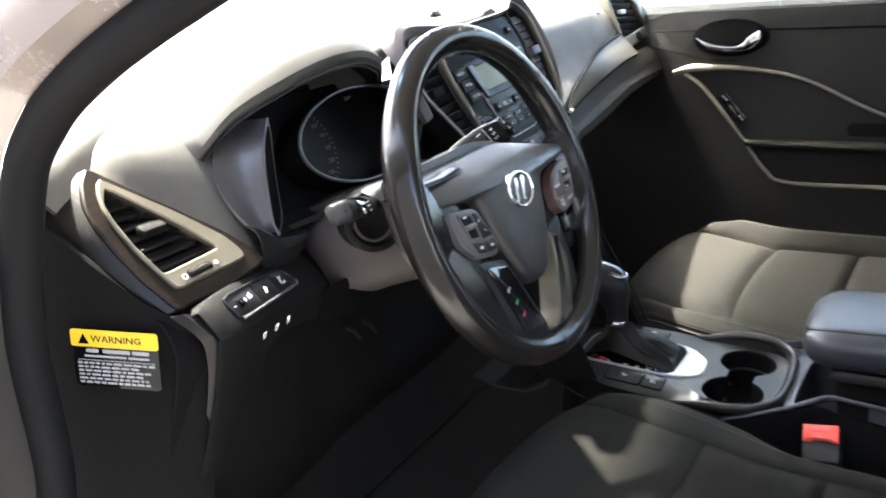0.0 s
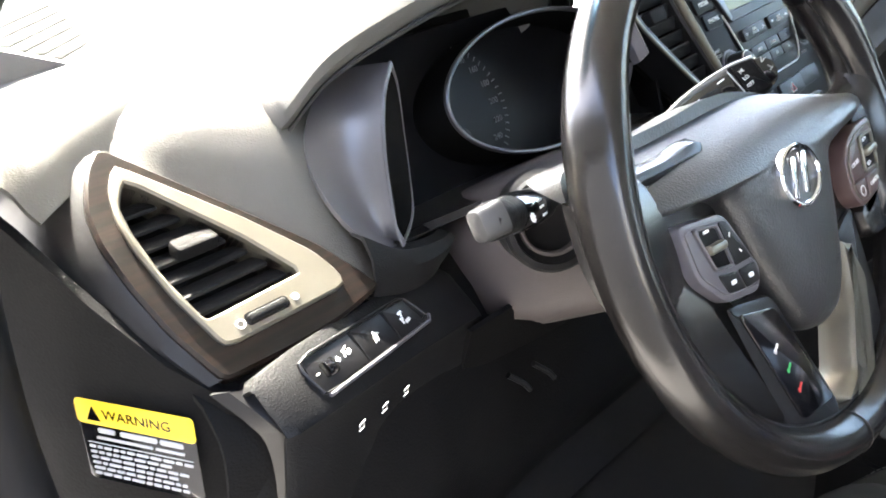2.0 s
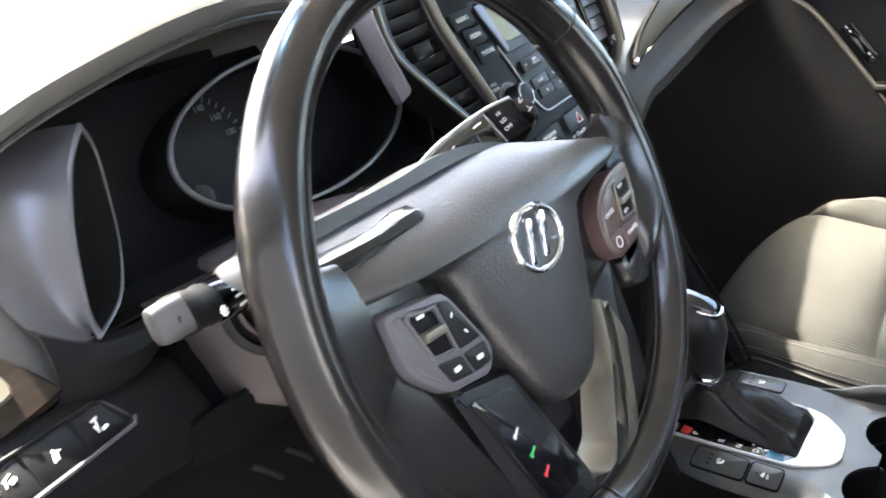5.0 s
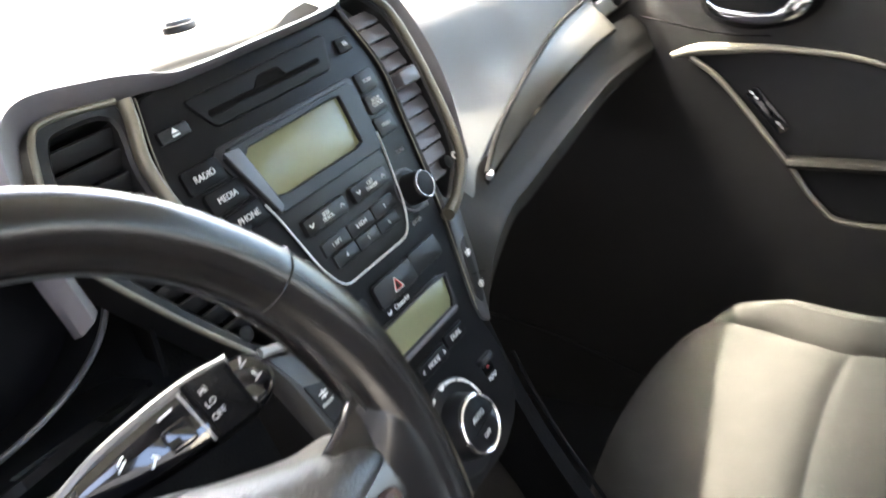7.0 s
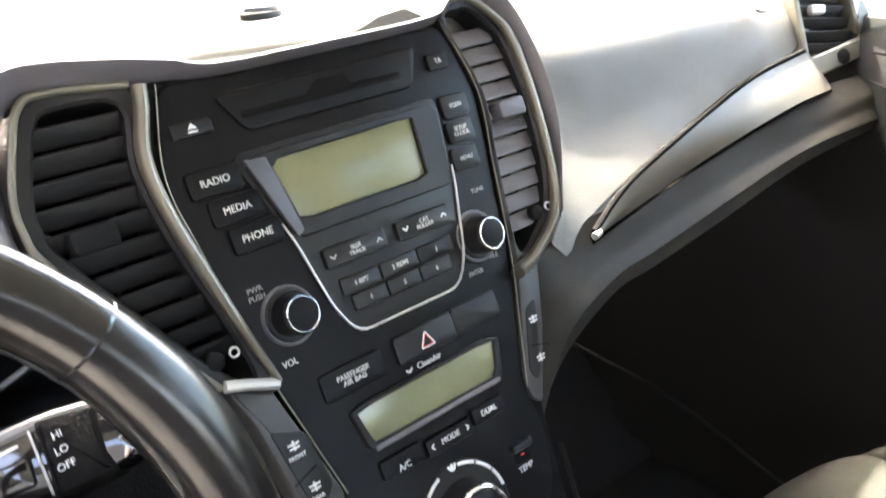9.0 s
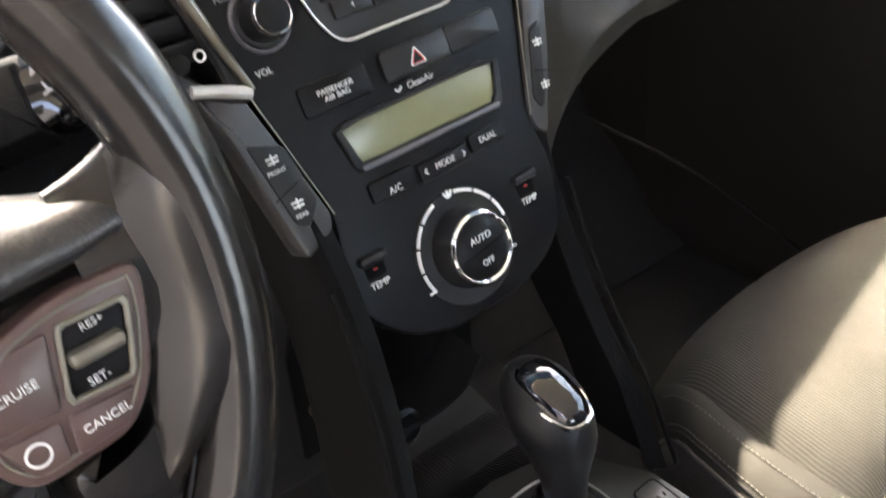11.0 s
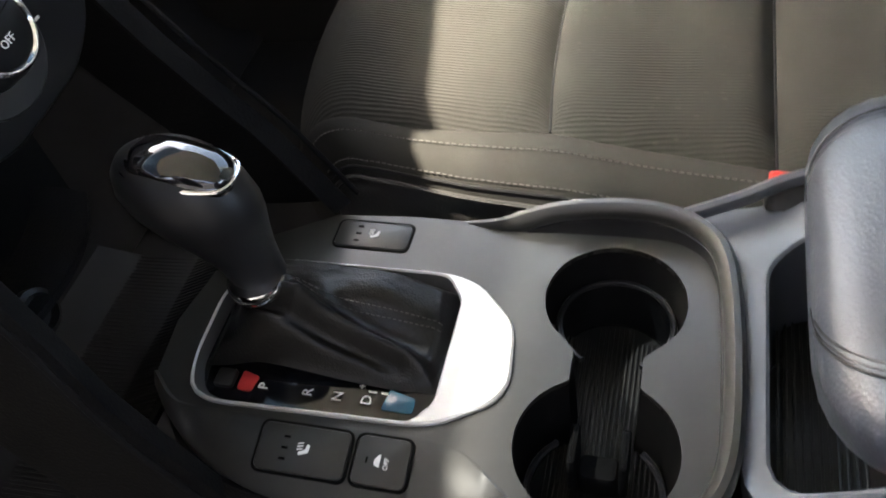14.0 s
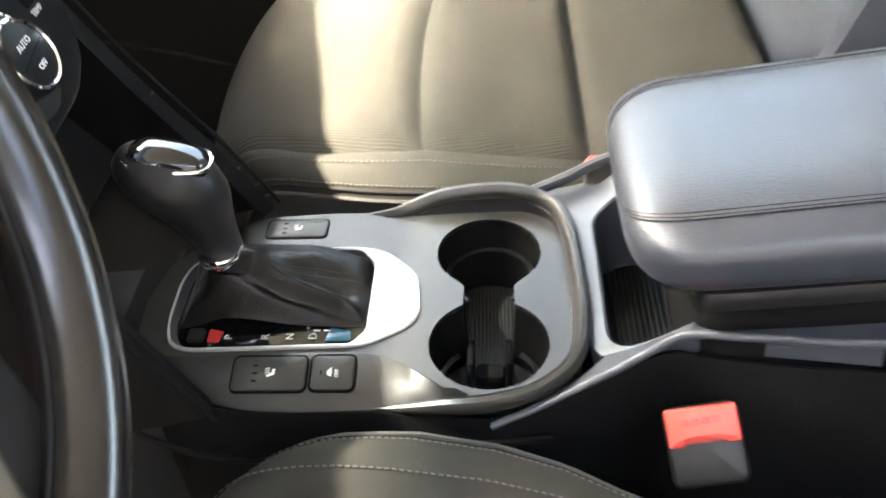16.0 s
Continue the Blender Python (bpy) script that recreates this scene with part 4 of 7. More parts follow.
    # speed scale of the dial
    for k, s in enumerate(("140", "160", "180", "200", "220", "240")):
        a = radians(62 - k * 21)
        lettering("numeral", s, CL, -0.030 + 0.040 * math.cos(a), 0.0 + 0.046 * math.sin(a), -0.0415, 0.0075, INKFAINT, root)
    part("ticks", marks(CL, [(-0.030 + 0.052 * math.cos(radians(a)), 0.055 * math.sin(radians(a)), 0.005, 0.001, a) for a in range(-60, 80, 7)], -0.0425), INKFAINT, root)
    part("needle_hub", turned(CL @ Matrix.Translation((-0.045, -0.022, 0)), [(0.009, -0.044), (0.009, -0.036), (0.006, -0.035)], 20), SMOOTH, root)
    part("warning_marks", marks(CL, [(-0.040, -0.040, 0.006, 0.0015, 30), (-0.032, -0.044, 0.005, 0.0015, -20)], -0.042), RED, root)
    # shelf that joins the cluster to the dash below
    grid = [spline([(x, 0.030 + 0.25 * abs(x + 0.37) ** 1.5, 1.137), (x, 0.05, 1.134), (x, 0.11, 1.128)], 3) for x in (-0.56, -0.50, -0.44, -0.36, -0.28, -0.22, -0.18)]
    part("lower_rim", sheet(grid, 0.006), SMOOTH, root, "black lower rim of the cluster")
    grid = [[V((-0.175 + 0.02 * f, 0.045 + 0.03 * f, 1.14 + 0.13 * f)) + V((d, e, 0)) for d, e in ((0, 0), (0.012, 0.02), (0.02, 0.06))] for f in (0, 0.25, 0.5, 0.75, 1)]
    part("right_cheek", sheet(grid, 0.003), FOOTWELL, root, "black right side wall")


binnacle()

# ---- steering column and wheel ----
def column():
    root = thing("steering_column", (-0.378, 0.0, 1.08), "taupe plastic column shroud with two control stalks", "steering column")
    C = frame_at((-0.378, -0.05, 1.115), (1, 0, 0), (0, 0.3256, 0.9455))
    loops = []
    for h, w, t, b in ((0.045, 0.050, 0.045, 0.044), (0.035, 0.060, 0.050, 0.050), (0.0, 0.078, 0.056, 0.054), (-0.05, 0.096, 0.062, 0.052), (-0.09, 0.100, 0.064, 0.040), (-0.12, 0.095, 0.064, 0.030)):
        pts = resample(rpoly([(-w, -b * 0.75), (-w * 0.7, -b), (w * 0.7, -b), (w, -b * 0.75), (w, t * 0.5), (w * 0.6, t), (-w * 0.6, t), (-w, t * 0.5)], 0.018), 48, (0, 0))
        loops.append([C @ V((x, y, h)) for x, y in pts])
    bm = bmesh.new()
    rings(bm, loops)
    part("shroud", bm, SHROUD, root, "taupe grained shroud")
    # left stalk
    path = spline([(-0.455, -0.040, 1.160), (-0.490, -0.052, 1.165), (-0.522, -0.062, 1.172), (-0.548, -0.070, 1.178), (-0.566, -0.074, 1.181)], 4)
    s = part("light_stalk", tube(path, [0.009, 0.009, 0.009, 0.0095, 0.0125, 0.0135, 0.0135, 0.0115, 0.0130, 0.0135, 0.0130, 0.0115, 0.0128, 0.0132, 0.0130, 0.0125, 0.0110], 18, flat=0.9), PLASTIC, root, "black light stalk")
    part("twist_ring", tube(path[6:11], [0.0134, 0.0142, 0.0142, 0.0142, 0.0134], 24, flat=0.9), GLOSS, s)
    E_ = frame_at(path[-1], (0, 0.35, 0.94), (0.25, 0.9, -0.33))
    part("stalk_end", plate(E_, rrect(0, 0, 0.0205, 0.0185, 0.006), -0.012, 0.006, 0.003, dome=0.001), TIPGREY, s, "grey squared twist end")
    S = frame_at((-0.542, -0.084, 1.176), (1, 0.3, -0.05), (0, 0.35, 0.9))
    part("symbol", marks(S, [(0, 0, 0.006, 0.0012, k * 45) for k in range(4)] + [(0.016, 0.006, 0.006, 0.0012, 0), (0.016, 0.002, 0.006, 0.0012, 0), (0.016, -0.003, 0.006, 0.0012, 0)], 0.006), INK, s)
    B = frame_at((-0.474, -0.050, 1.146), (0.82, -0.56, 0.0), (0.08, 0.14, 0.98))
    part("collar", turned(B, [(0.034, -0.030), (0.0345, 0.0), (0.0325, 0.0025), (0.0285, 0.0025), (0.0275, -0.001), (0.0240, -0.003), (0.0225, -0.010), (0.012, -0.012)], 36), SMOOTH, root, "black ringed collar of the light stalk")
    part("collar_ring", ring_plate(B, ellipse(0, 0, 0.0235, 0.0235, 36), ellipse(0, 0, 0.0205, 0.0205, 36), -0.006, 0.0005, 0.0008), SHROUD, root, "taupe inner ring")
    # right stalk: a flattened paddle with a dark marked face and a pale upper edge
    S = frame_at((-0.246, -0.066, 1.182), (1, -0.46, 0.30), (0.18, 0.62, 0.80))
    pad = smoothed([(-0.070, -0.006), (-0.045, -0.012), (-0.010, -0.0155), (0.025, -0.0150), (0.038, -0.009), (0.040, 0.004), (0.030, 0.0125), (0.0, 0.0155), (-0.040, 0.0125), (-0.070, 0.006)], 4)
    s = part("wiper_stalk", plate(S, pad, -0.013, 0.009, 0.006), GLOSS, root, "black wiper stalk with white markings")
    top = [S @ V((x, y, h)) for x, y, h in ((-0.068, 0.005, 0.003), (-0.040, 0.0115, 0.004), (0.0, 0.0145, 0.004), (0.026, 0.0120, 0.004))]
    part("stalk_edge", tube(spline(top, 5), 0.0042, 10), CHEEK, s, "satin upper edge")
    part("twist_ring", plate(S, rpoly([(0.000, -0.0165), (0.026, -0.0160), (0.026, 0.0135), (0.000, 0.0165)], 0.003), -0.012, 0.0098, 0.003), FOOTWELL, s)
    part("ring_line", marks(S, [(-0.0005, -0.001, 0.0010, 0.028, 4)], 0.0098), INKDIM, s)
    part("lever_tab", box(S, -0.011, -0.003, 0.0095, 0.014, 0.012, 0.004, 0.0012), GLOSS, s)
    for tx, y in (("HI", 0.0070), ("LO", 0.0005), ("OFF", -0.0060)):
        lettering("lettering", tx, S, 0.0085, y, 0.0100, 0.0044, INK, s, 6)
    part("symbol", marks(S, [(-0.011, 0.0085, 0.0080, 0.0012, 6)], 0.0092), INK, s)
    part("symbol", marks(S, [(0.0305, 0.006, 0.0045, 0.0009, 20), (0.0300, 0.0080, 0.0045, 0.0009, 60)], 0.0092), INKDIM, s)
    part("symbol", marks(S, [(0.0325, -0.003, 0.0050, 0.0009, 20), (0.0320, -0.0010, 0.0009, 0.0040, 20)], 0.0092), INKDIM, s)
    part("symbol", marks(S, [(-0.026, -0.006, 0.0060, 0.0012, 40), (-0.0245, -0.0045, 0.0012, 0.0040, 40)], 0.0092), INK, s)
    part("symbol", marks(S, [(-0.038, 0.001, 0.0060, 0.0012, 30), (-0.0375, 0.0035, 0.0050, 0.0011, 30)], 0.0090), INK, s)
    root_path = spline([(-0.330, -0.010, 1.150), (-0.312, -0.030, 1.160), (-0.296, -0.042, 1.167)], 4)
    part("stalk_neck", tube(root_path, 0.010, 14), PLASTIC, s)
    # under the column
    part("knee_cover", sheet([[V((x, y, z)) for x in (-0.52, -0.46, -0.38, -0.30, -0.24)] for y, z in ((0.0, 1.075), (0.02, 1.03), (0.05, 0.98), (0.10, 0.92))], 0.004), FOOTWELL, root, "charcoal cover under the column")
    for x, z in ((-0.485, 1.02), (-0.455, 1.015)):
        part("lever", tube([(x, 0.0, z), (x + 0.012, -0.004, z - 0.012), (x + 0.02, -0.002, z - 0.022)], 0.0025, 8), SMOOTH, root)


column()


def wheel():
    root = thing("steering_wheel", (-0.378, -0.158, 1.156), "black leather steering wheel with silver accents and button pods", "steering wheel")
    # rim, a little fatter at the thumb grips
    n, seg = 120, 18
    loops = []
    for k in range(n):
        a = 2 * math.pi * k / n
        fat = 1.0 + 0.12 * (math.exp(-((math.degrees(a) % 360 - 25) / 14) ** 2) + math.exp(-((math.degrees(a) % 360 - 155) / 14) ** 2))
        R = 0.1735
        loops.append([WH @ V(((R + 0.0150 * fat * math.cos(b)) * math.cos(a), (R + 0.0150 * fat * math.cos(b)) * math.sin(a), 0.0178 * fat * math.sin(b))) for b in (2 * math.pi * j / seg for j in range(seg))])
    bm = bmesh.new()
    vs = [[bm.verts.new(p) for p in l] for l in loops]
    vs.append(vs[0])
    for p, q in zip(vs, vs[1:]):
        for j in range(seg):
            bm.faces.new((p[j], p[(j + 1) % seg], q[(j + 1) % seg], q[j]))
    rim = part("rim", bm, LEATHER, root, "black leather rim worn shiny")
    # leather joints and the inner seam
    for deg in (38, 263):
        a = radians(deg)
        c = [WH @ V(((0.1735 + 0.0150 * 1.05 * math.cos(b)) * math.cos(a), (0.1735 + 0.0150 * 1.05 * math.cos(b)) * math.sin(a), 0.0178 * 1.05 * math.sin(b))) for b in (2 * math.pi * j / 20 for j in range(20))]
        part("joint", tube(c, 0.0006, 6, closed=True), LEATHER, rim)
    part("seam", tube([WH @ V((0.158 * math.cos(2 * math.pi * k / 90), 0.158 * math.sin(2 * math.pi * k / 90), 0.003)) for k in range(90)], 0.0008, 5, closed=True), SMOOTH, rim)
    # airbag cover: a domed shield
    out = [(-0.158, 0.062), (-0.12, 0.064), (-0.07, 0.063), (-0.035, 0.063), (0.0, 0.064), (0.035, 0.061), (0.07, 0.052), (0.10, 0.040), (0.13, 0.029), (0.155, 0.024), (0.158, 0.014), (0.135, 0.008), (0.10, 0.004), (0.076, -0.002), (0.064, -0.02), (0.052, -0.048), (0.036, -0.080), (0.020, -0.098), (0.0, -0.102), (-0.020, -0.098), (-0.036, -0.080), (-0.052, -0.048), (-0.064, -0.02), (-0.072, 0.008), (-0.10, 0.016), (-0.135, 0.020), (-0.160, 0.036)]
    out = smoothed(out, 5)
    loops = []
    for f, h in ((1.0, -0.030), (1.0, -0.004), (0.985, 0.003), (0.95, 0.007), (0.88, 0.0105), (0.75, 0.0135), (0.55, 0.0160), (0.35, 0.0175), (0.15, 0.018)):
        loops.append([WH @ V((x * f, (y - 0.012) * f + 0.012, h - (0.046 * max(0.0, ((y - 0.012) * f + 0.010) / 0.056) ** 2 if h > -0.02 else 0.0))) for x, y in out])
    bm = bmesh.new()
    rings(bm, loops)
    hub = part("airbag_cover", bm, HUBMAT, root, "grained black airbag cover")
    # upper wings that carry the pods
    for s in (-1, 1):
        top_y = 0.052 if s < 0 else 0.016
        w = [(s * x, y) for x, y in ((0.050, top_y - 0.006), (0.090, top_y - 0.004), (0.130, top_y - 0.002), (0.158, top_y), (0.165, min(0.030, top_y)), (0.166, 0.005), (0.160, -0.020), (0.150, -0.034), (0.128, -0.050), (0.100, -0.062), (0.060, -0.058), (0.058, 0.0))]
        w = smoothed(w if s > 0 else w[::-1], 4)
        part("spoke", plate(WH, w, -0.034, -0.004, 0.010), LEATHER, root)
        # leather fillet between spoke and rim
        loops = []
        for x, cy, hy, hz in ((0.130, 0.016, 0.026, 0.010), (0.138, 0.016, 0.028, 0.0115), (0.146, 0.015, 0.032, 0.0130), (0.154, 0.014, 0.038, 0.0145), (0.161, 0.012, 0.046, 0.0155), (0.170, 0.008, 0.058, 0.0160)):
            cy -= 0.010 if s < 0 else 0.024
            hy += 0.012
            loops.append([WH @ V((s * x, cy + hy * math.sin(a), -0.006 + hz * math.cos(a))) for a in (2 * math.pi * k / 28 for k in range(28))])
        bm = bmesh.new()
        rings(bm, loops)
        part("spoke_root", bm, LEATHER, root)
        if s > 0:
            # broad web that runs from the pod up onto the rim
            loops = []
            for x, y0, y1, zt in ((0.142, -0.052, 0.026, 0.0020), (0.1475, -0.062, 0.030, 0.0062), (0.152, -0.070, 0.036, 0.0090), (0.157, -0.076, 0.044, 0.0118), (0.163, -0.074, 0.050, 0.0142), (0.170, -0.062, 0.048, 0.0162)):
                web = []
                for k in range(15):
                    y = y0 + (y1 - y0) * k / 14
                    xx = x - 0.018 * max(0.0, -(y + 0.010) / 0.05) ** 1.6
                    web.append(WH @ V((xx, y, zt - 0.010 * abs((k - 7) / 7) ** 6)))
                loops.append(web)
            part("spoke_web", sheet(loops, 0.004), LEATHER, root, "leather web between button pod and rim")
        if s > 0:
            o = [(0.1474, 0.0029), (0.117, 0.0010), (0.0965, -0.006), (0.086, -0.018), (0.082, -0.040), (0.092, -0.054), (0.126, -0.050), (0.1376, -0.036), (0.144, -0.017)][::-1]
        else:
            o = [(-0.129, 0.012), (-0.081, 0.004), (-0.062, -0.038), (-0.071, -0.050), (-0.108, -0.043), (-0.128, -0.022)][::-1]
        o = rpoly(o, 0.008)
        pod = part("button_pod", plate(WH, o, -0.022, 0.0085, 0.0015), PODRED if s > 0 else POD, root, "satin button pod")
        groove = offset(o, 0.0035)
        c = (sum(p[0] for p in o) / len(o), sum(p[1] for p in o) / len(o))
        part("pod_line", ring_plate(WH, resample(groove, 64, c), resample(offset(groove, 0.0009), 64, c), 0.008, 0.0094, 0.0003), SILVER if s > 0 else POD, pod)
        if s > 0:
            fr = rpoly([(0.1155, -0.0068), (0.1400, -0.0062), (0.1330, -0.0330), (0.1100, -0.0330)], 0.003)
            keys = ([(0.099, -0.0095), (0.113, -0.0078), (0.1080, -0.033), (0.0880, -0.033), (0.0890, -0.022)], [(0.1085, -0.0355), (0.1315, -0.0355), (0.1245, -0.0470), (0.1075, -0.0490)], [(0.0875, -0.0355), (0.1065, -0.0355), (0.1055, -0.0490), (0.0940, -0.0495)])
            bar = (0.1245, -0.0190)
        else:
            fr = rpoly([(-0.1180, 0.0065), (-0.0930, 0.0010), (-0.0900, -0.0270), (-0.1100, -0.0230)], 0.003)
            keys = ([(-0.0905, 0.0010), (-0.0825, -0.0005), (-0.0690, -0.0290), (-0.0880, -0.0275)], [(-0.1080, -0.0260), (-0.0890, -0.0300), (-0.0860, -0.0425), (-0.1030, -0.0390)], [(-0.0870, -0.0305), (-0.0680, -0.0320), (-0.0685, -0.0440), (-0.0840, -0.0430)])
            bar = (-0.1030, -0.0105)
        c = (sum(p[0] for p in fr) / len(fr), sum(p[1] for p in fr) / len(fr))
        rk = part("rocker", plate(WH, fr, 0.006, 0.0088, 0.0006), STACK, pod)
        part("rocker_frame", ring_plate(WH, resample(fr, 48, c), resample(offset(fr, 0.0020), 48, c), 0.0080, 0.0108, 0.0006), SILVER if s > 0 else POD, rk)
        part("rocker_bar", box(WH @ Matrix.Translation((bar[0], bar[1], 0)) @ Matrix.Rotation(radians(4 * s), 4, "Z"), 0, 0, 0.0105, 0.0185, 0.0055, 0.007, 0.0018), SILVER, rk, "champagne rocker bar")
        for q in keys:
            a = sum(q[i - 1][0] * q[i][1] - q[i][0] * q[i - 1][1] for i in range(len(q)))
            part("button", plate(WH, rpoly(q if a > 0 else q[::-1], 0.0022), 0.006, 0.0096, 0.0008), PODRED if s > 0 else SMOOTH, pod)
        if s > 0:
            for tx, x, y, z_ in (("CRUISE", 0.0985, -0.0220, 0.0042), ("RES+", 0.1262, -0.0110, 0.0036), ("SET-", 0.1222, -0.0285, 0.0040), ("CANCEL", 0.1195, -0.0415, 0.0042)):
                lettering("lettering", tx, WH, x, y, 0.0098 if tx[0] == "C" else 0.0090, z_, INK, pod, 6)
            part("symbol", ring_plate(WH, ellipse(0.0970, -0.0425, 0.0042, 0.0042, 20), ellipse(0.0970, -0.0425, 0.0032, 0.0032, 20), 0.0094, 0.0099, 0.0001), INK, pod)
        else:
            for x, y, w_, h_, a in ((-0.0845, -0.009, 0.0030, 0.0009, 50), (-0.0790, -0.021, 0.0030, 0.0009, -50), (-0.0965, -0.0345, 0.0055, 0.0026, -4), (-0.0770, -0.0375, 0.0055, 0.0026, -4), (-0.1060, 0.0005, 0.0060, 0.0018, -4)):
                part("symbol", marks(WH, [(x, y, w_, h_, a)], 0.0099), INK, pod)
    # lower spokes: a key panel on the driver's left, a silver arm on the other side
    legs = {-1: [(-0.104, -0.046), (-0.049, -0.060), (-0.016, -0.150), (-0.020, -0.166), (-0.078, -0.150), (-0.092, -0.100)],
            1: [(0.098, -0.050), (0.058, -0.062), (0.062, -0.085), (0.046, -0.130), (0.044, -0.168), (0.084, -0.150), (0.094, -0.110)]}
    for s in (-1, 1):
        leg = legs[s]
        leg = rpoly(leg if s > 0 else leg[::-1], 0.008)
        l = part("lower_spoke", plate(WH, leg, -0.022, -0.002 if s > 0 else 0.002, 0.004), SMOOTH, root, "black lower spoke")
        if s < 0:
            kp = rpoly([(-0.094, -0.056), (-0.055, -0.067), (-0.024, -0.145), (-0.066, -0.140)][::-1], 0.006)
            part("phone_keys", plate(WH, kp, -0.002, 0.0036, 0.0008), GLOSS, l, "gloss black key panel")
            for x, y, m_ in ((-0.069, -0.089, INK), (-0.0625, -0.105, GREEN), (-0.058, -0.1205, RED)):
                part("symbol", marks(WH, [(x, y, 0.0065, 0.0018, 30), (x - 0.0025, y - 0.0015, 0.0022, 0.0032, 30)], 0.0037), m_, l)
        else:
            strip = rpoly([(0.058, -0.062), (0.070, -0.070), (0.078, -0.099), (0.060, -0.135), (0.040, -0.172), (0.000, -0.172), (-0.006, -0.156), (0.020, -0.146), (0.044, -0.112)][::-1], 0.006)
            part("silver_arm", plate(WH, strip, -0.026, 0.004, 0.008), SILVER, root, "champagne silver lower arm")
    fill = rpoly([(-0.136, 0.020), (-0.155, -0.010), (-0.157, -0.030), (-0.142, -0.078), (-0.105, -0.124), (-0.060, -0.152), (-0.018, -0.161), (-0.014, -0.150), (-0.068, -0.138), (-0.094, -0.054), (-0.116, 0.008)], 0.010)
    part("lower_spoke_skin", plate(WH, fill, -0.020, 0.001, 0.007), LEATHER, root, "black leather between key panel and rim")
    fill = rpoly([(0.148, 0.016), (0.143, -0.017), (0.137, -0.036), (0.126, -0.050), (0.100, -0.056), (0.104, -0.080), (0.136, -0.086), (0.157, -0.034), (0.160, 0.010)][::-1], 0.008)
    part("lower_spoke_skin", plate(WH, fill, -0.020, 0.003, 0.007), LEATHER, root, "black leather between button pod and rim")
    # emblem: plain oval ring with a slanted bar
    E = WH @ Matrix.Translation((0, -0.001, 0.0178))
    em = part("emblem", ring_plate(E, ellipse(0, 0, 0.0265, 0.0205, 48), ellipse(0, 0, 0.0225, 0.0168, 48), -0.002, 0.003, 0.0012), CHROME, root, "plain chrome oval emblem")
    for x, a in ((-0.0075, 66), (0.0075, 66)):
        part("emblem_bar", plate(E @ Matrix.Translation((x, 0, 0)) @ Matrix.Rotation(radians(a), 4, "Z"), rrect(0, 0, 0.028, 0.0058, 0.002), -0.002, 0.0022, 0.001), CHROME, em)


wheel()


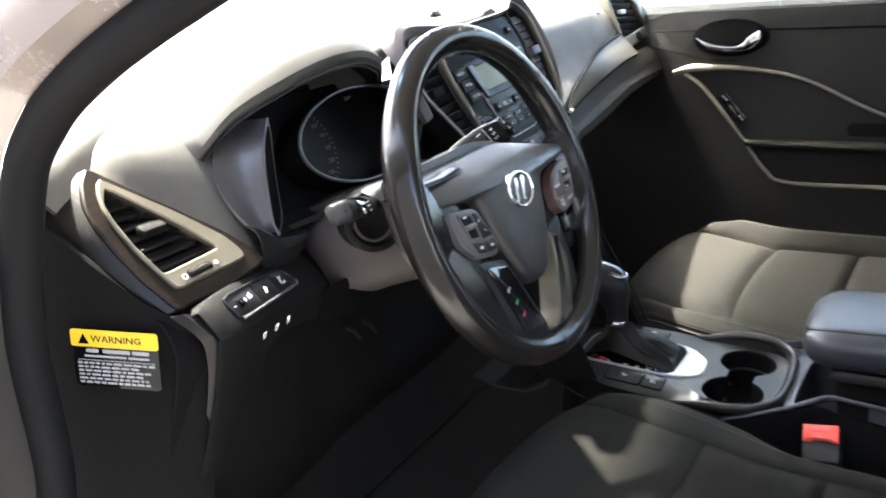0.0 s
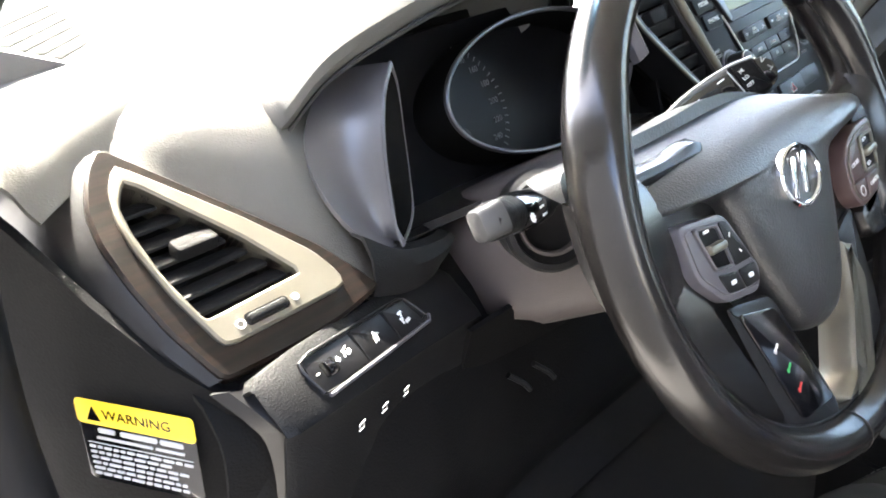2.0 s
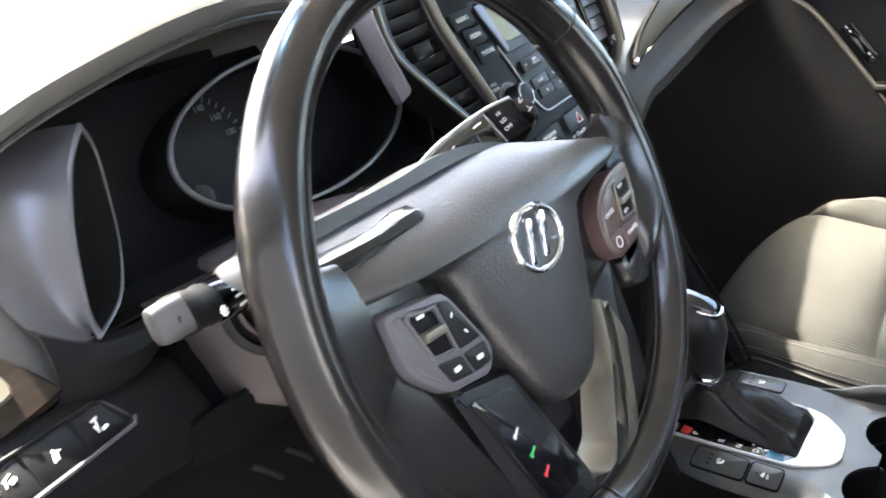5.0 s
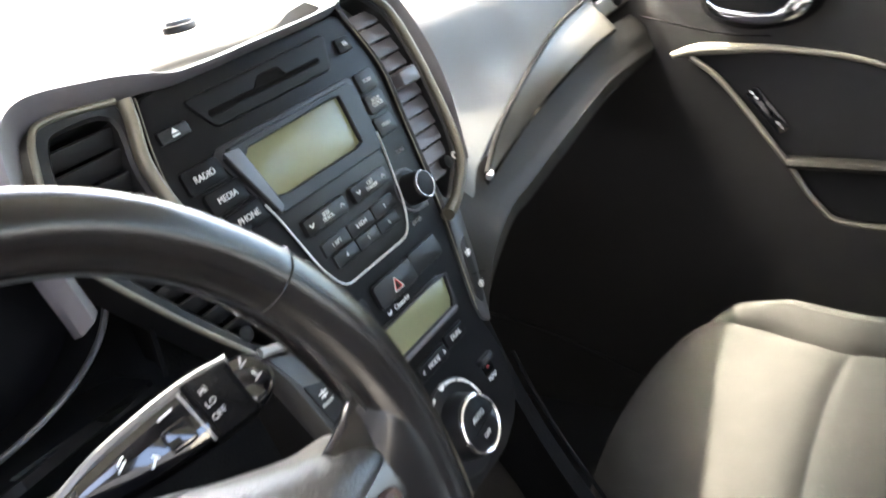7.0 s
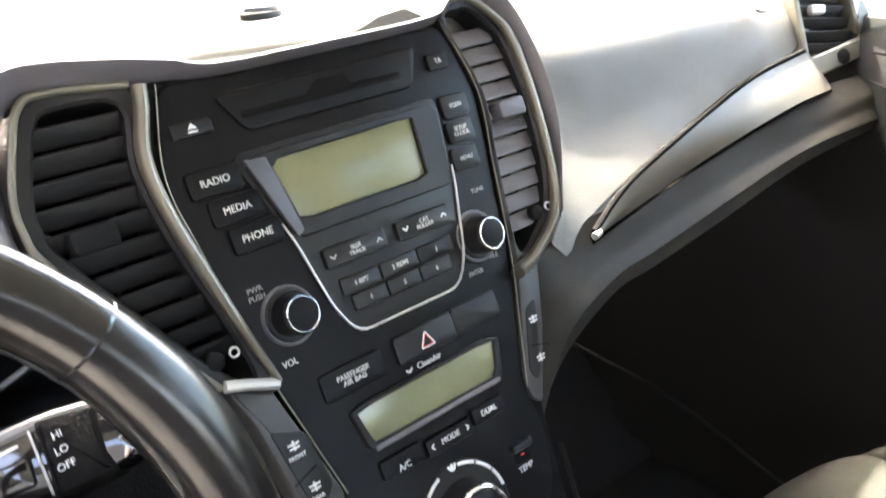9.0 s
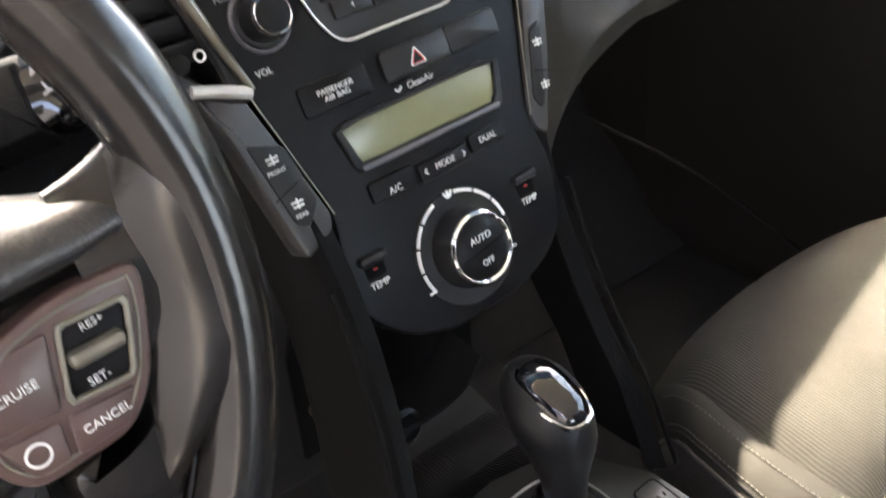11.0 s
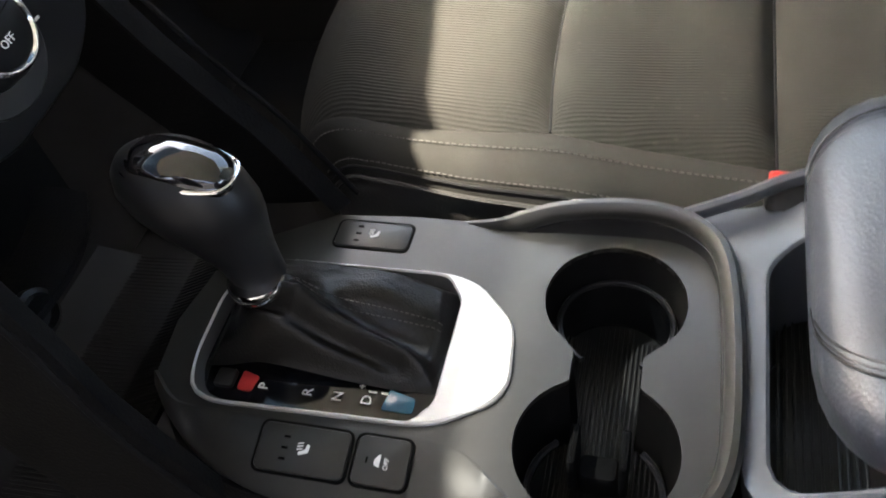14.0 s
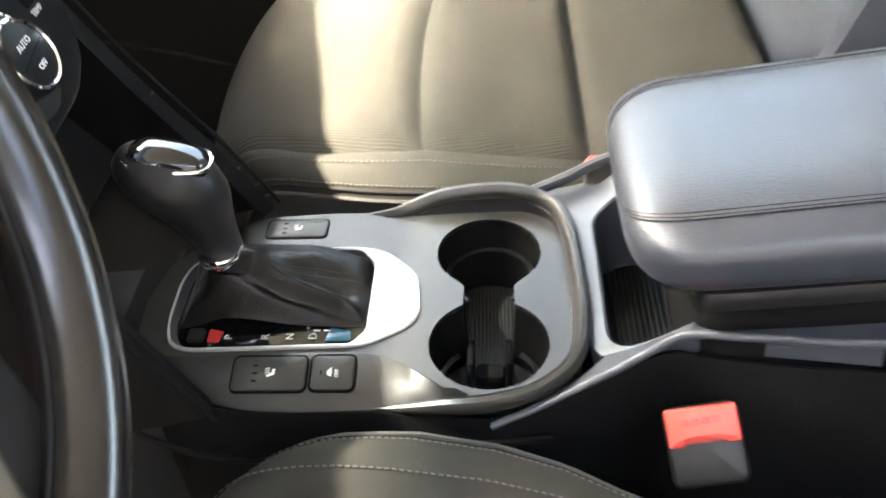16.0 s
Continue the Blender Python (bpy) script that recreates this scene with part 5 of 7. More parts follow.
# ---- centre stack ----
def centre_stack():
    root = thing("centre_stack", (0, 0.0, 1.0), "black centre stack with radio, climate controls and silver trims", "centre stack")
    half = [(0.108, 0.202), (0.121, 0.150), (0.1145, 0.100), (0.1035, 0.030), (0.091, -0.020), (0.080, -0.062), (0.088, -0.102), (0.085, -0.130), (0.062, -0.154), (0.030, -0.166)]
    out = [(-x, y) for x, y in half] + [(x, y) for x, y in reversed(half)]
    face = part("face", plate(ST, rpoly(out, 0.012), -0.030, 0.0, 0.003), STACK, root, "satin black control face")
    # thin bright lines down both edges
    for s in (-1, 1):
        line = spline([ST @ V((s * x, y, 0.0015)) for x, y in half[:6]], 6)
        part("edge_line", tube(line, 0.0006, 8), SILVER, root, "thin bright edge line")
    # disc slot panel
    p = part("disc_panel", plate(ST, rpoly([(-0.078, 0.189), (0.078, 0.191), (0.066, 0.164), (-0.063, 0.164)], 0.006), -0.002, 0.0022, 0.0015), STACK, face)
    part("disc_slot", plate(ST, rrect(-0.003, 0.1743, 0.122, 0.0045, 0.002), 0.0010, 0.0026, 0.0003), DARK, p)
    part("disc_notch", plate(ST, rpoly([(-0.018, 0.1755), (0.019, 0.1755), (0.014, 0.1838), (-0.008, 0.1838)], 0.002), 0.0010, 0.0027, 0.0003), DARK, p)
    # radio shield with its chrome outline
    sh = rpoly([(-0.081, 0.153), (0.082, 0.154), (0.0750, 0.096), (0.0625, 0.044), (0.050, 0.0255), (-0.036, 0.0255), (-0.047, 0.045), (-0.0585, 0.096)], 0.010)
    radio = part("radio_panel", plate(ST, sh, -0.002, 0.0016, 0.0008), SMOOTH, face)
    lo = [p_ for p_ in sh if p_[1] < 0.135]
    lo.sort(key=lambda q: math.atan2(q[1] - 0.12, q[0]))
    line = [ST @ V((x, y, 0.0022)) for x, y in lo]
    part("chrome_outline", tube(line, 0.0009, 8), BRIGHT, radio)
    scr_o = rpoly([(-0.0755, 0.1495), (0.0770, 0.1505), (0.0700, 0.0935), (-0.0568, 0.0940)], 0.003)
    scr_i = rpoly([(-0.0580, 0.1435), (0.0535, 0.1450), (0.0515, 0.1043), (-0.0500, 0.1046)], 0.002)
    scr = part("screen_frame", ring_plate(ST, resample(scr_o, 64, (0, 0.122)), resample(scr_i, 64, (0, 0.122)), 0.0, 0.0060, 0.001, 0.001), SMOOTH, radio, "satin black screen frame")
    part("screen", plate(ST, offset(scr_i, -0.001), 0.0, 0.0024, 0.0002), LCD, scr, "unlit greenish LCD")
    part("light_bar", plate(ST, rpoly([(-0.0745, 0.1480), (-0.0600, 0.1465), (-0.0510, 0.0985), (-0.0562, 0.0950)], 0.001), 0.005, 0.0066, 0.0004), BLUEGREY, scr)

    def key(x, y, w, h, s="", size=0.0052, up=0.004, m_=SMOOTH, parent=radio, spin=0, mark=None):
        b = part("button", plate(ST, rrect(x, y, w, h, min(w, h) * 0.18), 0.0005, up, 0.0009), m_, parent)
        if s:
            rows = s.split("|")
            for k, line_ in enumerate(rows):
                lettering("lettering", line_, ST, x, y + (len(rows) - 1) * size * 0.45 - k * size * 0.9, up + 0.0002, size, INK, b)
        if mark:
            part("symbol", marks(ST, [(x + a, y + c, w_, h_, t) for a, c, w_, h_, t in mark], up + 0.0002), INK, b)
        return b

    up_ = [(-0.001, 0, 0.0035, 0.0008, 45), (0.001, 0, 0.0035, 0.0008, -45)]
    key(-0.0205, 0.0760, 0.048, 0.0128, "SEEK|TRACK", 0.0040, 0.006)
    key(0.0360, 0.0758, 0.046, 0.0132, "CAT|FOLDER", 0.0040, 0.006)
    for x, t in ((-0.0385, 1), (-0.0025, -1), (0.0195, 1), (0.0525, -1)):
        part("symbol", marks(ST, [(x - 0.0011, 0.076, 0.0035, 0.0009, -45 * t), (x + 0.0011, 0.076, 0.0035, 0.0009, 45 * t)], 0.0063), INK, radio)
    for k, s in enumerate(("1 RPT", "2 RDM", "3")):
        key(-0.0235 + 0.0315 * k, 0.0558, 0.0305, 0.0112, s, 0.0046)
    for k, s in enumerate(("4", "5", "6")):
        key(-0.0205 + 0.0280 * k, 0.0440, 0.0270, 0.0108, s, 0.0046)
    # source keys, a stepped block on the driver's side
    for y, x, w, s in ((0.1415, -0.0940, 0.034, "RADIO"), (0.1230, -0.0865, 0.034, "MEDIA"), (0.1045, -0.0800, 0.034, "PHONE")):
        key(x, y, w, 0.0165, s, 0.0062, 0.003, STACK, face)
    for y, x, s in ((0.1445, 0.0955, "SCAN"), (0.1265, 0.0935, "SETUP|CLOCK"), (0.1075, 0.0905, "MENU")):
        key(x, y, 0.0245, 0.0160, s, 0.0042, 0.003, SMOOTH, face)
    ej = key(-0.0965, 0.1735, 0.026, 0.0085, "", 0.005, 0.0030, SMOOTH, face)
    part("symbol", plate(ST, [(-0.0995, 0.1733), (-0.0935, 0.1733), (-0.0965, 0.1768)], 0.003, 0.0034, 0.0001), INK, ej)
    part("symbol", marks(ST, [(-0.0965, 0.1717, 0.0060, 0.0011, 0)], 0.0033), INK, ej)
    key(0.0925, 0.177, 0.0185, 0.0115, "TA", 0.0048, 0.003, STACK, face)
    lettering("lettering", "PWR", ST, -0.0925, 0.0745, 0.0003, 0.0048, INKDIM, face)
    lettering("lettering", "PUSH", ST, -0.0925, 0.0695, 0.0003, 0.0048, INKDIM, face)
    lettering("lettering", "VOL", ST, -0.0865, 0.0260, 0.0003, 0.0055, INK, face)
    lettering("lettering", "ENTER", ST, 0.0690, 0.0290, 0.0003, 0.0045, INKDIM, face)
    lettering("lettering", "TUNE", ST, 0.0930, 0.0830, 0.0003, 0.0045, INKDIM, face)
    lettering("lettering", "FILE", ST, 0.0890, 0.0350, 0.0003, 0.0045, INKDIM, face)
    for x, nm in ((-0.0770, "volume_knob"), (0.0785, "tuning_knob")):
        K = ST @ Matrix.Translation((x, 0.053, 0)) @ Matrix.Scale(0.82, 4)
        k = part(nm, turned(K, [(0.0205, -0.002), (0.0205, 0.0015), (0.0185, 0.003), (0.0160, 0.003), (0.0155, 0.012), (0.0148, 0.021), (0.0135, 0.0225)], 36), SMOOTH, face, "black rotary knob")
        part("knob_ring", ring_plate(K, ellipse(0, 0, 0.0135, 0.0135, 36), ellipse(0, 0, 0.0123, 0.0123, 36), 0.0215, 0.0236, 0.0005), CHROME, k, "chrome ring")
        part("knob_cap", turned(K, [(0.0116, 0.021), (0.0116, 0.0228), (0.008, 0.0234), (0.002, 0.0238)], 30), STACK, k)
        part("knob_base", ring_plate(K, ellipse(0, 0, 0.0225, 0.0225, 36), ellipse(0, 0, 0.0195, 0.0195, 36), -0.001, 0.0022, 0.0008), POD, k)
    # hazard row
    hz = key(0.0088, 0.0035, 0.051, 0.0190, "", 0.005, 0.0042, SMOOTH, face)
    tri = [(-0.0065, -0.005), (0.0065, -0.005), (0.0, 0.0065)]
    H = ST @ Matrix.Translation((0.0088, 0.0030, 0))
    part("triangle", ring_plate(H, resample(tri, 30, (0, -0.001)), resample(offset(tri, 0.0012), 30, (0, -0.001)), 0.004, 0.0048, 0.0001), INK, hz)
    part("triangle", ring_plate(H, resample(offset(tri, 0.0017), 30, (0, -0.001)), resample(offset(tri, 0.0027), 30, (0, -0.001)), 0.004, 0.0048, 0.0001), RED, hz, "red hazard triangle")
    key(0.0562, 0.0045, 0.042, 0.0185, "", 0.005, 0.0025, SMOOTH, face)
    key(-0.0500, 0.0020, 0.048, 0.0185, "PASSENGER|AIR BAG", 0.0048, 0.0022, STACK, face)
    lettering("lettering", "CleanAir", ST, 0.0080, -0.0118, 0.0003, 0.0058, INK, face)
    part("symbol", marks(ST, [(-0.0080, -0.0118, 0.004, 0.0012, 40), (-0.0105, -0.0118, 0.003, 0.0012, -40)], 0.0004), INK, face)
    # climate display
    do = rpoly([(-0.0625, -0.0160), (0.0680, -0.0150), (0.0595, -0.0485), (-0.0560, -0.0480)], 0.004)
    di = rpoly([(-0.0575, -0.0185), (0.0630, -0.0178), (0.0558, -0.0425), (-0.0515, -0.0425)], 0.002)
    d = part("display_frame", ring_plate(ST, resample(do, 64, (0, -0.032)), resample(di, 64, (0, -0.032)), -0.001, 0.0040, 0.0008, 0.0), SMOOTH, face)
    part("display", plate(ST, offset(di, -0.001), -0.001, 0.0012, 0.0002), LCD, d, "unlit greenish climate display")
    part("display_shelf", box(ST, 0.002, -0.0455, 0.0042, 0.110, 0.0035, 0.002, 0.0008), POD, d)
    key(-0.0370, -0.0620, 0.034, 0.0130, "", 0.006, 0.0032, STACK, face)
    lettering("lettering", "A/C", ST, -0.0370, -0.0650, 0.0036, 0.0060, INK, face)
    key(0.0025, -0.0640, 0.040, 0.0120, "MODE", 0.0056, 0.0036, STACK, face, mark=[(-0.0155, 0.0008, 0.003, 0.0008, 40), (-0.0155, -0.0008, 0.003, 0.0008, -40), (0.0155, 0.0008, 0.003, 0.0008, -40), (0.0155, -0.0008, 0.003, 0.0008, 40)])
    key(0.0395, -0.0615, 0.029, 0.0115, "DUAL", 0.0056, 0.0034, STACK, face)
    # fan dial
    K = ST @ Matrix.Translation((-0.0035, -0.1195, 0)) @ Matrix.Diagonal((0.88, 0.88, 1, 1))
    f = part("fan_dial", turned(K, [(0.0440, -0.004), (0.0440, 0.0008), (0.0430, 0.0018), (0.0362, 0.0018), (0.0300, 0.0022), (0.0290, 0.006), (0.0280, 0.0165), (0.0265, 0.0185)], 48), SMOOTH, face, "black fan and auto dial")
    part("dial_ring", ring_plate(K, ellipse(0, 0, 0.0266, 0.0266, 56), ellipse(0, 0, 0.0232, 0.0232, 56), 0.0175, 0.0215, 0.0012), CHROME, f, "chrome dial ring")
    part("dial_cap", turned(K, [(0.0230, 0.0165), (0.0230, 0.0195), (0.0215, 0.0205), (0.006, 0.0212)], 44), STACK, f)
    lettering("lettering", "AUTO", K, 0.0, 0.0075, 0.0214, 0.0068, INK, f)
    lettering("lettering", "OFF", K, 0.0, -0.0105, 0.0214, 0.0062, INK, f)
    part("dial_split", marks(K, [(0, -0.001, 0.040, 0.0005, 8)], 0.0213), DARK, f)
    for k in range(8):
        a = 196 - k * 25
        if 80 < a < 100:
            continue
        arc = ellipse(0, 0, 0.0425, 0.0425, 6, a - 11, a + 11) + ellipse(0, 0, 0.0400, 0.0400, 6, a + 11, a - 11)
        part("scale_mark", plate(K, arc, 0.0018, 0.0027, 0.0001), INK, f)
    part("symbol", marks(K, [(0.0, 0.0412, 0.0060, 0.002, 90), (0.0025, 0.0412, 0.005, 0.0018, 60), (-0.0025, 0.0412, 0.005, 0.0018, 120), (-0.0395, -0.018, 0.006, 0.0016, 0), (0.0395, -0.018, 0.006, 0.0016, 0)], 0.0026), INK, f)
    for s, x in ((-1, -0.0685), (1, 0.0575)):
        t = part("temperature_switch", box(ST, x, -0.0965, 0.002, 0.020, 0.006, 0.007, 0.002), SMOOTH, face)
        part("switch_slot", plate(ST, rrect(x, -0.1040, 0.014, 0.010, 0.002), -0.001, 0.0006, 0.0002), DARK, t)
        lettering("lettering", "TEMP", ST, x, -0.1135, 0.0004, 0.0058, INK, face)
        part("mark", marks(ST, [(x, -0.1035, 0.003, 0.0009, 0)], 0.0009), RED, t)
    # grey side strips with heater keys
    for s in (-1, 1):
        st = ((0.1300, 0.0260), (0.1045, 0.0190), (0.0815, -0.0600), (0.0840, -0.0700), (0.1056, -0.0800), (0.1210, 0.0030)) if s < 0 else ((0.1270, 0.0190), (0.1050, 0.0170), (0.0800, -0.0570), (0.0810, -0.0710), (0.0900, -0.0790), (0.1120, -0.0280))
        st = [(s * x, y) for x, y in st]
        st = rpoly(st if s < 0 else st[::-1], 0.005)
        g = part("side_strip", plate(ST, st, -0.020, 0.002, 0.002), TIPGREY, root, "graphite side strip")
        kp = ((0.1150, -0.0060), (0.0935, -0.0140), (0.0870, -0.0506), (0.0975, -0.0630), (0.1045, -0.0580)) if s < 0 else ((0.1120, -0.0050), (0.1000, -0.0100), (0.0860, -0.0520), (0.0910, -0.0620), (0.0965, -0.0550))
        kp = [(s * x, y) for x, y in kp]
        kp = rpoly(kp if s < 0 else kp[::-1], 0.004)
        b = part("heater_key", plate(ST, kp, 0.0, 0.0032, 0.0008), SMOOTH, g)
        part("key_split", marks(ST, [(s * 0.1025, -0.0385, 0.018, 0.0007, -s * 18)], 0.0034), DARK, b)
        for yy, tx in ((-0.022, "FRONT"), (-0.050, "REAR")):
            part("symbol", marks(ST, [(s * 0.1035 - s * (yy + 0.022) * -0.15, yy + 0.004, 0.008, 0.0012, 0), (s * 0.1035 + s * (yy + 0.022) * 0.15, yy + 0.0015, 0.007, 0.0012, 0), (s * 0.1035 + s * (yy + 0.022) * 0.15, yy + 0.003, 0.0012, 0.006, 0)], 0.0034), INK, b)
            if s < 0:
                lettering("lettering", tx, ST, s * 0.1035 - (yy + 0.022) * 0.15, yy - 0.004, 0.0034, 0.0036, INK, b)
    # air vents, louvred openings on both sides: outer edge, inner edge, bar
    shapes = {
        -1: ([(-0.1235, 0.2050), (-0.1690, 0.2095), (-0.1830, 0.2040), (-0.1920, 0.1850), (-0.2000, 0.1615), (-0.2010, 0.1440), (-0.1960, 0.1250), (-0.1650, 0.0750), (-0.1330, 0.0300), (-0.1000, 0.0150), (-0.1060, 0.0560), (-0.1200, 0.1140), (-0.1260, 0.1590)],
             [(-0.1320, 0.1955), (-0.1660, 0.2000), (-0.1760, 0.1945), (-0.1840, 0.1760), (-0.1905, 0.1560), (-0.1910, 0.1420), (-0.1860, 0.1260), (-0.1570, 0.0800), (-0.1290, 0.0390), (-0.1120, 0.0260), (-0.1165, 0.0600), (-0.1310, 0.1150), (-0.1370, 0.1600)]),
        1: ([(0.1060, 0.2060), (0.1230, 0.2160), (0.1390, 0.2150), (0.1560, 0.2010), (0.1680, 0.1830), (0.1725, 0.1400), (0.1690, 0.0820), (0.1580, 0.0470), (0.1290, 0.0250), (0.1055, 0.0170), (0.1105, 0.0600), (0.1160, 0.1000), (0.1225, 0.1480)],
            [(0.1120, 0.2010), (0.1240, 0.2070), (0.1350, 0.2060), (0.1490, 0.1930), (0.1590, 0.1790), (0.1640, 0.1390), (0.1600, 0.0860), (0.1500, 0.0560), (0.1300, 0.0380), (0.1130, 0.0300), (0.1140, 0.0600), (0.1190, 0.1000), (0.1260, 0.1480)])}
    for s in (-1, 1):
        o, i = (smoothed(q if s < 0 else q[::-1], 4) for q in shapes[s])
        v = part("air_vent", ring_plate(ST, o, i, -0.030, 0.003, 0.002, -0.035), SMOOTH, root, "black vent housing")
        part("vent_back", plate(ST, offset(i, -0.006), -0.038, -0.0335, 0.0005), DARK, v)
        if s < 0:
            bar = spline([ST @ V((x, y, 0.0045)) for x, y in ((-0.1185, 0.2030), (-0.1215, 0.1900), (-0.1295, 0.1630), (-0.1262, 0.1260), (-0.1125, 0.0680), (-0.0990, 0.0200))], 6)
            part("vent_bar", tube(bar, [0.0062] * 14 + [0.0060] * 8 + [0.0055 - 0.0003 * k for k in range(len(bar) - 22)], 12, flat=0.7), SILVER, v, "champagne vent bar")
            part("vent_edge", tube(spline([ST @ V((x, y, 0.0035)) for x, y in shapes[s][0][:9]], 6), 0.0022, 10), SILVER, v, "thin silver vent edge")
            part("vent_foot", tube([ST @ V((x, y, 0.0045)) for x, y in ((-0.1310, 0.0300), (-0.1180, 0.0260), (-0.1000, 0.0190))], 0.0036, 8), BRIGHT, v, "bright vent foot")
        else:
            edge = spline([ST @ V((x - 0.0030, y, 0.0040)) for x, y in shapes[s][0][1:10]], 6)
            part("vent_edge", tube(edge, [0.0026 + 0.0030 * min(1.0, k / 20) + 0.0022 * max(0.0, (k - 28) / 20) for k in range(len(edge))], 12, flat=0.7), SILVER, v, "champagne vent edge that widens downwards")
        for k in range(11):
            y = 0.188 - k * 0.0138
            xs = []
            for (xa, ya), (xb, yb) in zip(i, i[1:] + i[:1]):
                if (ya - y) * (yb - y) < 0:
                    xs.append(xa + (xb - xa) * (y - ya) / (yb - ya))
            if len(xs) > 1 and max(xs) - min(xs) > 0.008:
                # right vanes get a paler grey: the light on them is in the colour
                part("vane", vane(ST, min(xs) - 0.002, max(xs) + 0.002, y, 30 if s < 0 else -12, 0.0125, -0.006), SMOOTH if s < 0 else POD, v)
        T = (-0.1690, 0.1310) if s < 0 else (0.1450, 0.1310)
        # right tab paler likewise, its lit look put into the colour
        part("vane_tab", box(ST, T[0], T[1], 0.0, 0.026, 0.014, 0.014, 0.002), PLASTIC if s < 0 else POD, v, "adjusting tab")
        W = ST @ Matrix.Translation((-0.1300, 0.0450, 0.001) if s < 0 else (0.1400, 0.0520, 0.001))
        part("thumbwheel", turned(W, [(0.0055, -0.004), (0.0055, 0.002), (0.004, 0.003)], 18), PLASTIC, v)
        part("open_mark", ring_plate(W, ellipse(0.012, 0.001, 0.0034, 0.0034, 16), ellipse(0.012, 0.001, 0.0022, 0.0022, 16), 0.001, 0.0022, 0.0001), INK, v)
    part("corner_fill", plate(ST, rpoly([(-0.128, 0.190), (-0.086, 0.190), (-0.086, 0.212), (-0.126, 0.214)], 0.003), -0.016, -0.005, 0.001), STACK, root)
    # brow over the stack and vents
    brow = spline([ST @ V((x, y, 0.0)) for x, y in ((-0.222, 0.100), (-0.222, 0.165), (-0.212, 0.212), (-0.186, 0.231), (-0.135, 0.226), (-0.100, 0.217), (-0.072, 0.208), (0.0, 0.207), (0.09, 0.208), (0.112, 0.218), (0.146, 0.236), (0.172, 0.210), (0.186, 0.165), (0.184, 0.115), (0.160, 0.050))], 6)
    inn = spline([ST @ V((x, y, -0.004)) for x, y in ((-0.2035, 0.110), (-0.2045, 0.155), (-0.195, 0.192), (-0.178, 0.209), (-0.130, 0.2055), (-0.100, 0.2035), (-0.070, 0.200), (0.0, 0.200), (0.09, 0.2015), (0.110, 0.207), (0.138, 0.2170), (0.166, 0.192), (0.1755, 0.140), (0.172, 0.090), (0.152, 0.040))], 6)
    n_ = ST.to_3x3() @ V((0, 0, 1))
    grid = [[b_ - n_ * (0.004 + 0.031 * min(1.0, max(0.0, (k_ - 8) / 10))) + (b_ - i_) * 0.2 * min(1.0, k_ / 10), b_ + n_ * 0.004, b_.lerp(i_, 0.35) + n_ * 0.013, b_.lerp(i_, 0.7) + n_ * 0.011, i_ + n_ * 0.003] for k_, (b_, i_) in enumerate(zip(brow, inn))]
    part("brow", sheet(grid, 0.003), POD, root, "grey soft brow round the vents")
    # lower cheeks that run down to the console
    for s in (-1, 1):
        grid = []
        for f in range(9):
            t = f / 8
            y, z = 0.0 - 0.13 * t, 1.09 - 0.29 * t
            w = 0.100 - 0.012 * math.sin(math.pi * min(1, t * 1.3)) + 0.010 * t
            grid.append([V((s * (w - 0.014), y - 0.010 + 0.006 * t, z)), V((s * (w - 0.002), y - 0.012, z)), V((s * (w + 0.004), y - 0.004, z)), V((s * (w + 0.005), y + 0.03, z - 0.005)), V((s * (w + 0.008), y + 0.07, z - 0.01))])
        part("cheek", sheet(grid, 0.004), FOOTWELL, root, "charcoal side cheek")
        edge = [V((s * (0.106 - 0.012 * math.sin(math.pi * min(1, f / 8 * 1.3)) + 0.010 * f / 8), -0.13 * f / 8 - 0.014, 1.09 - 0.29 * f / 8)) for f in range(2, 9)]
        part("cheek_edge", tube(spline(edge, 4), 0.0018, 8), FOOTWELL, root)
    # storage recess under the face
    # back sheet in near-black, the hollow's shade put into its colour
    part("recess_shade_back", sheet([[V((x, y, z)) for x in (-0.088, 0, 0.088)] for y, z in ((-0.050, 0.985), (0.03, 0.97), (0.06, 0.90), (0.06, 0.80))], 0.003), DARK, root)
    return root


centre_stack()


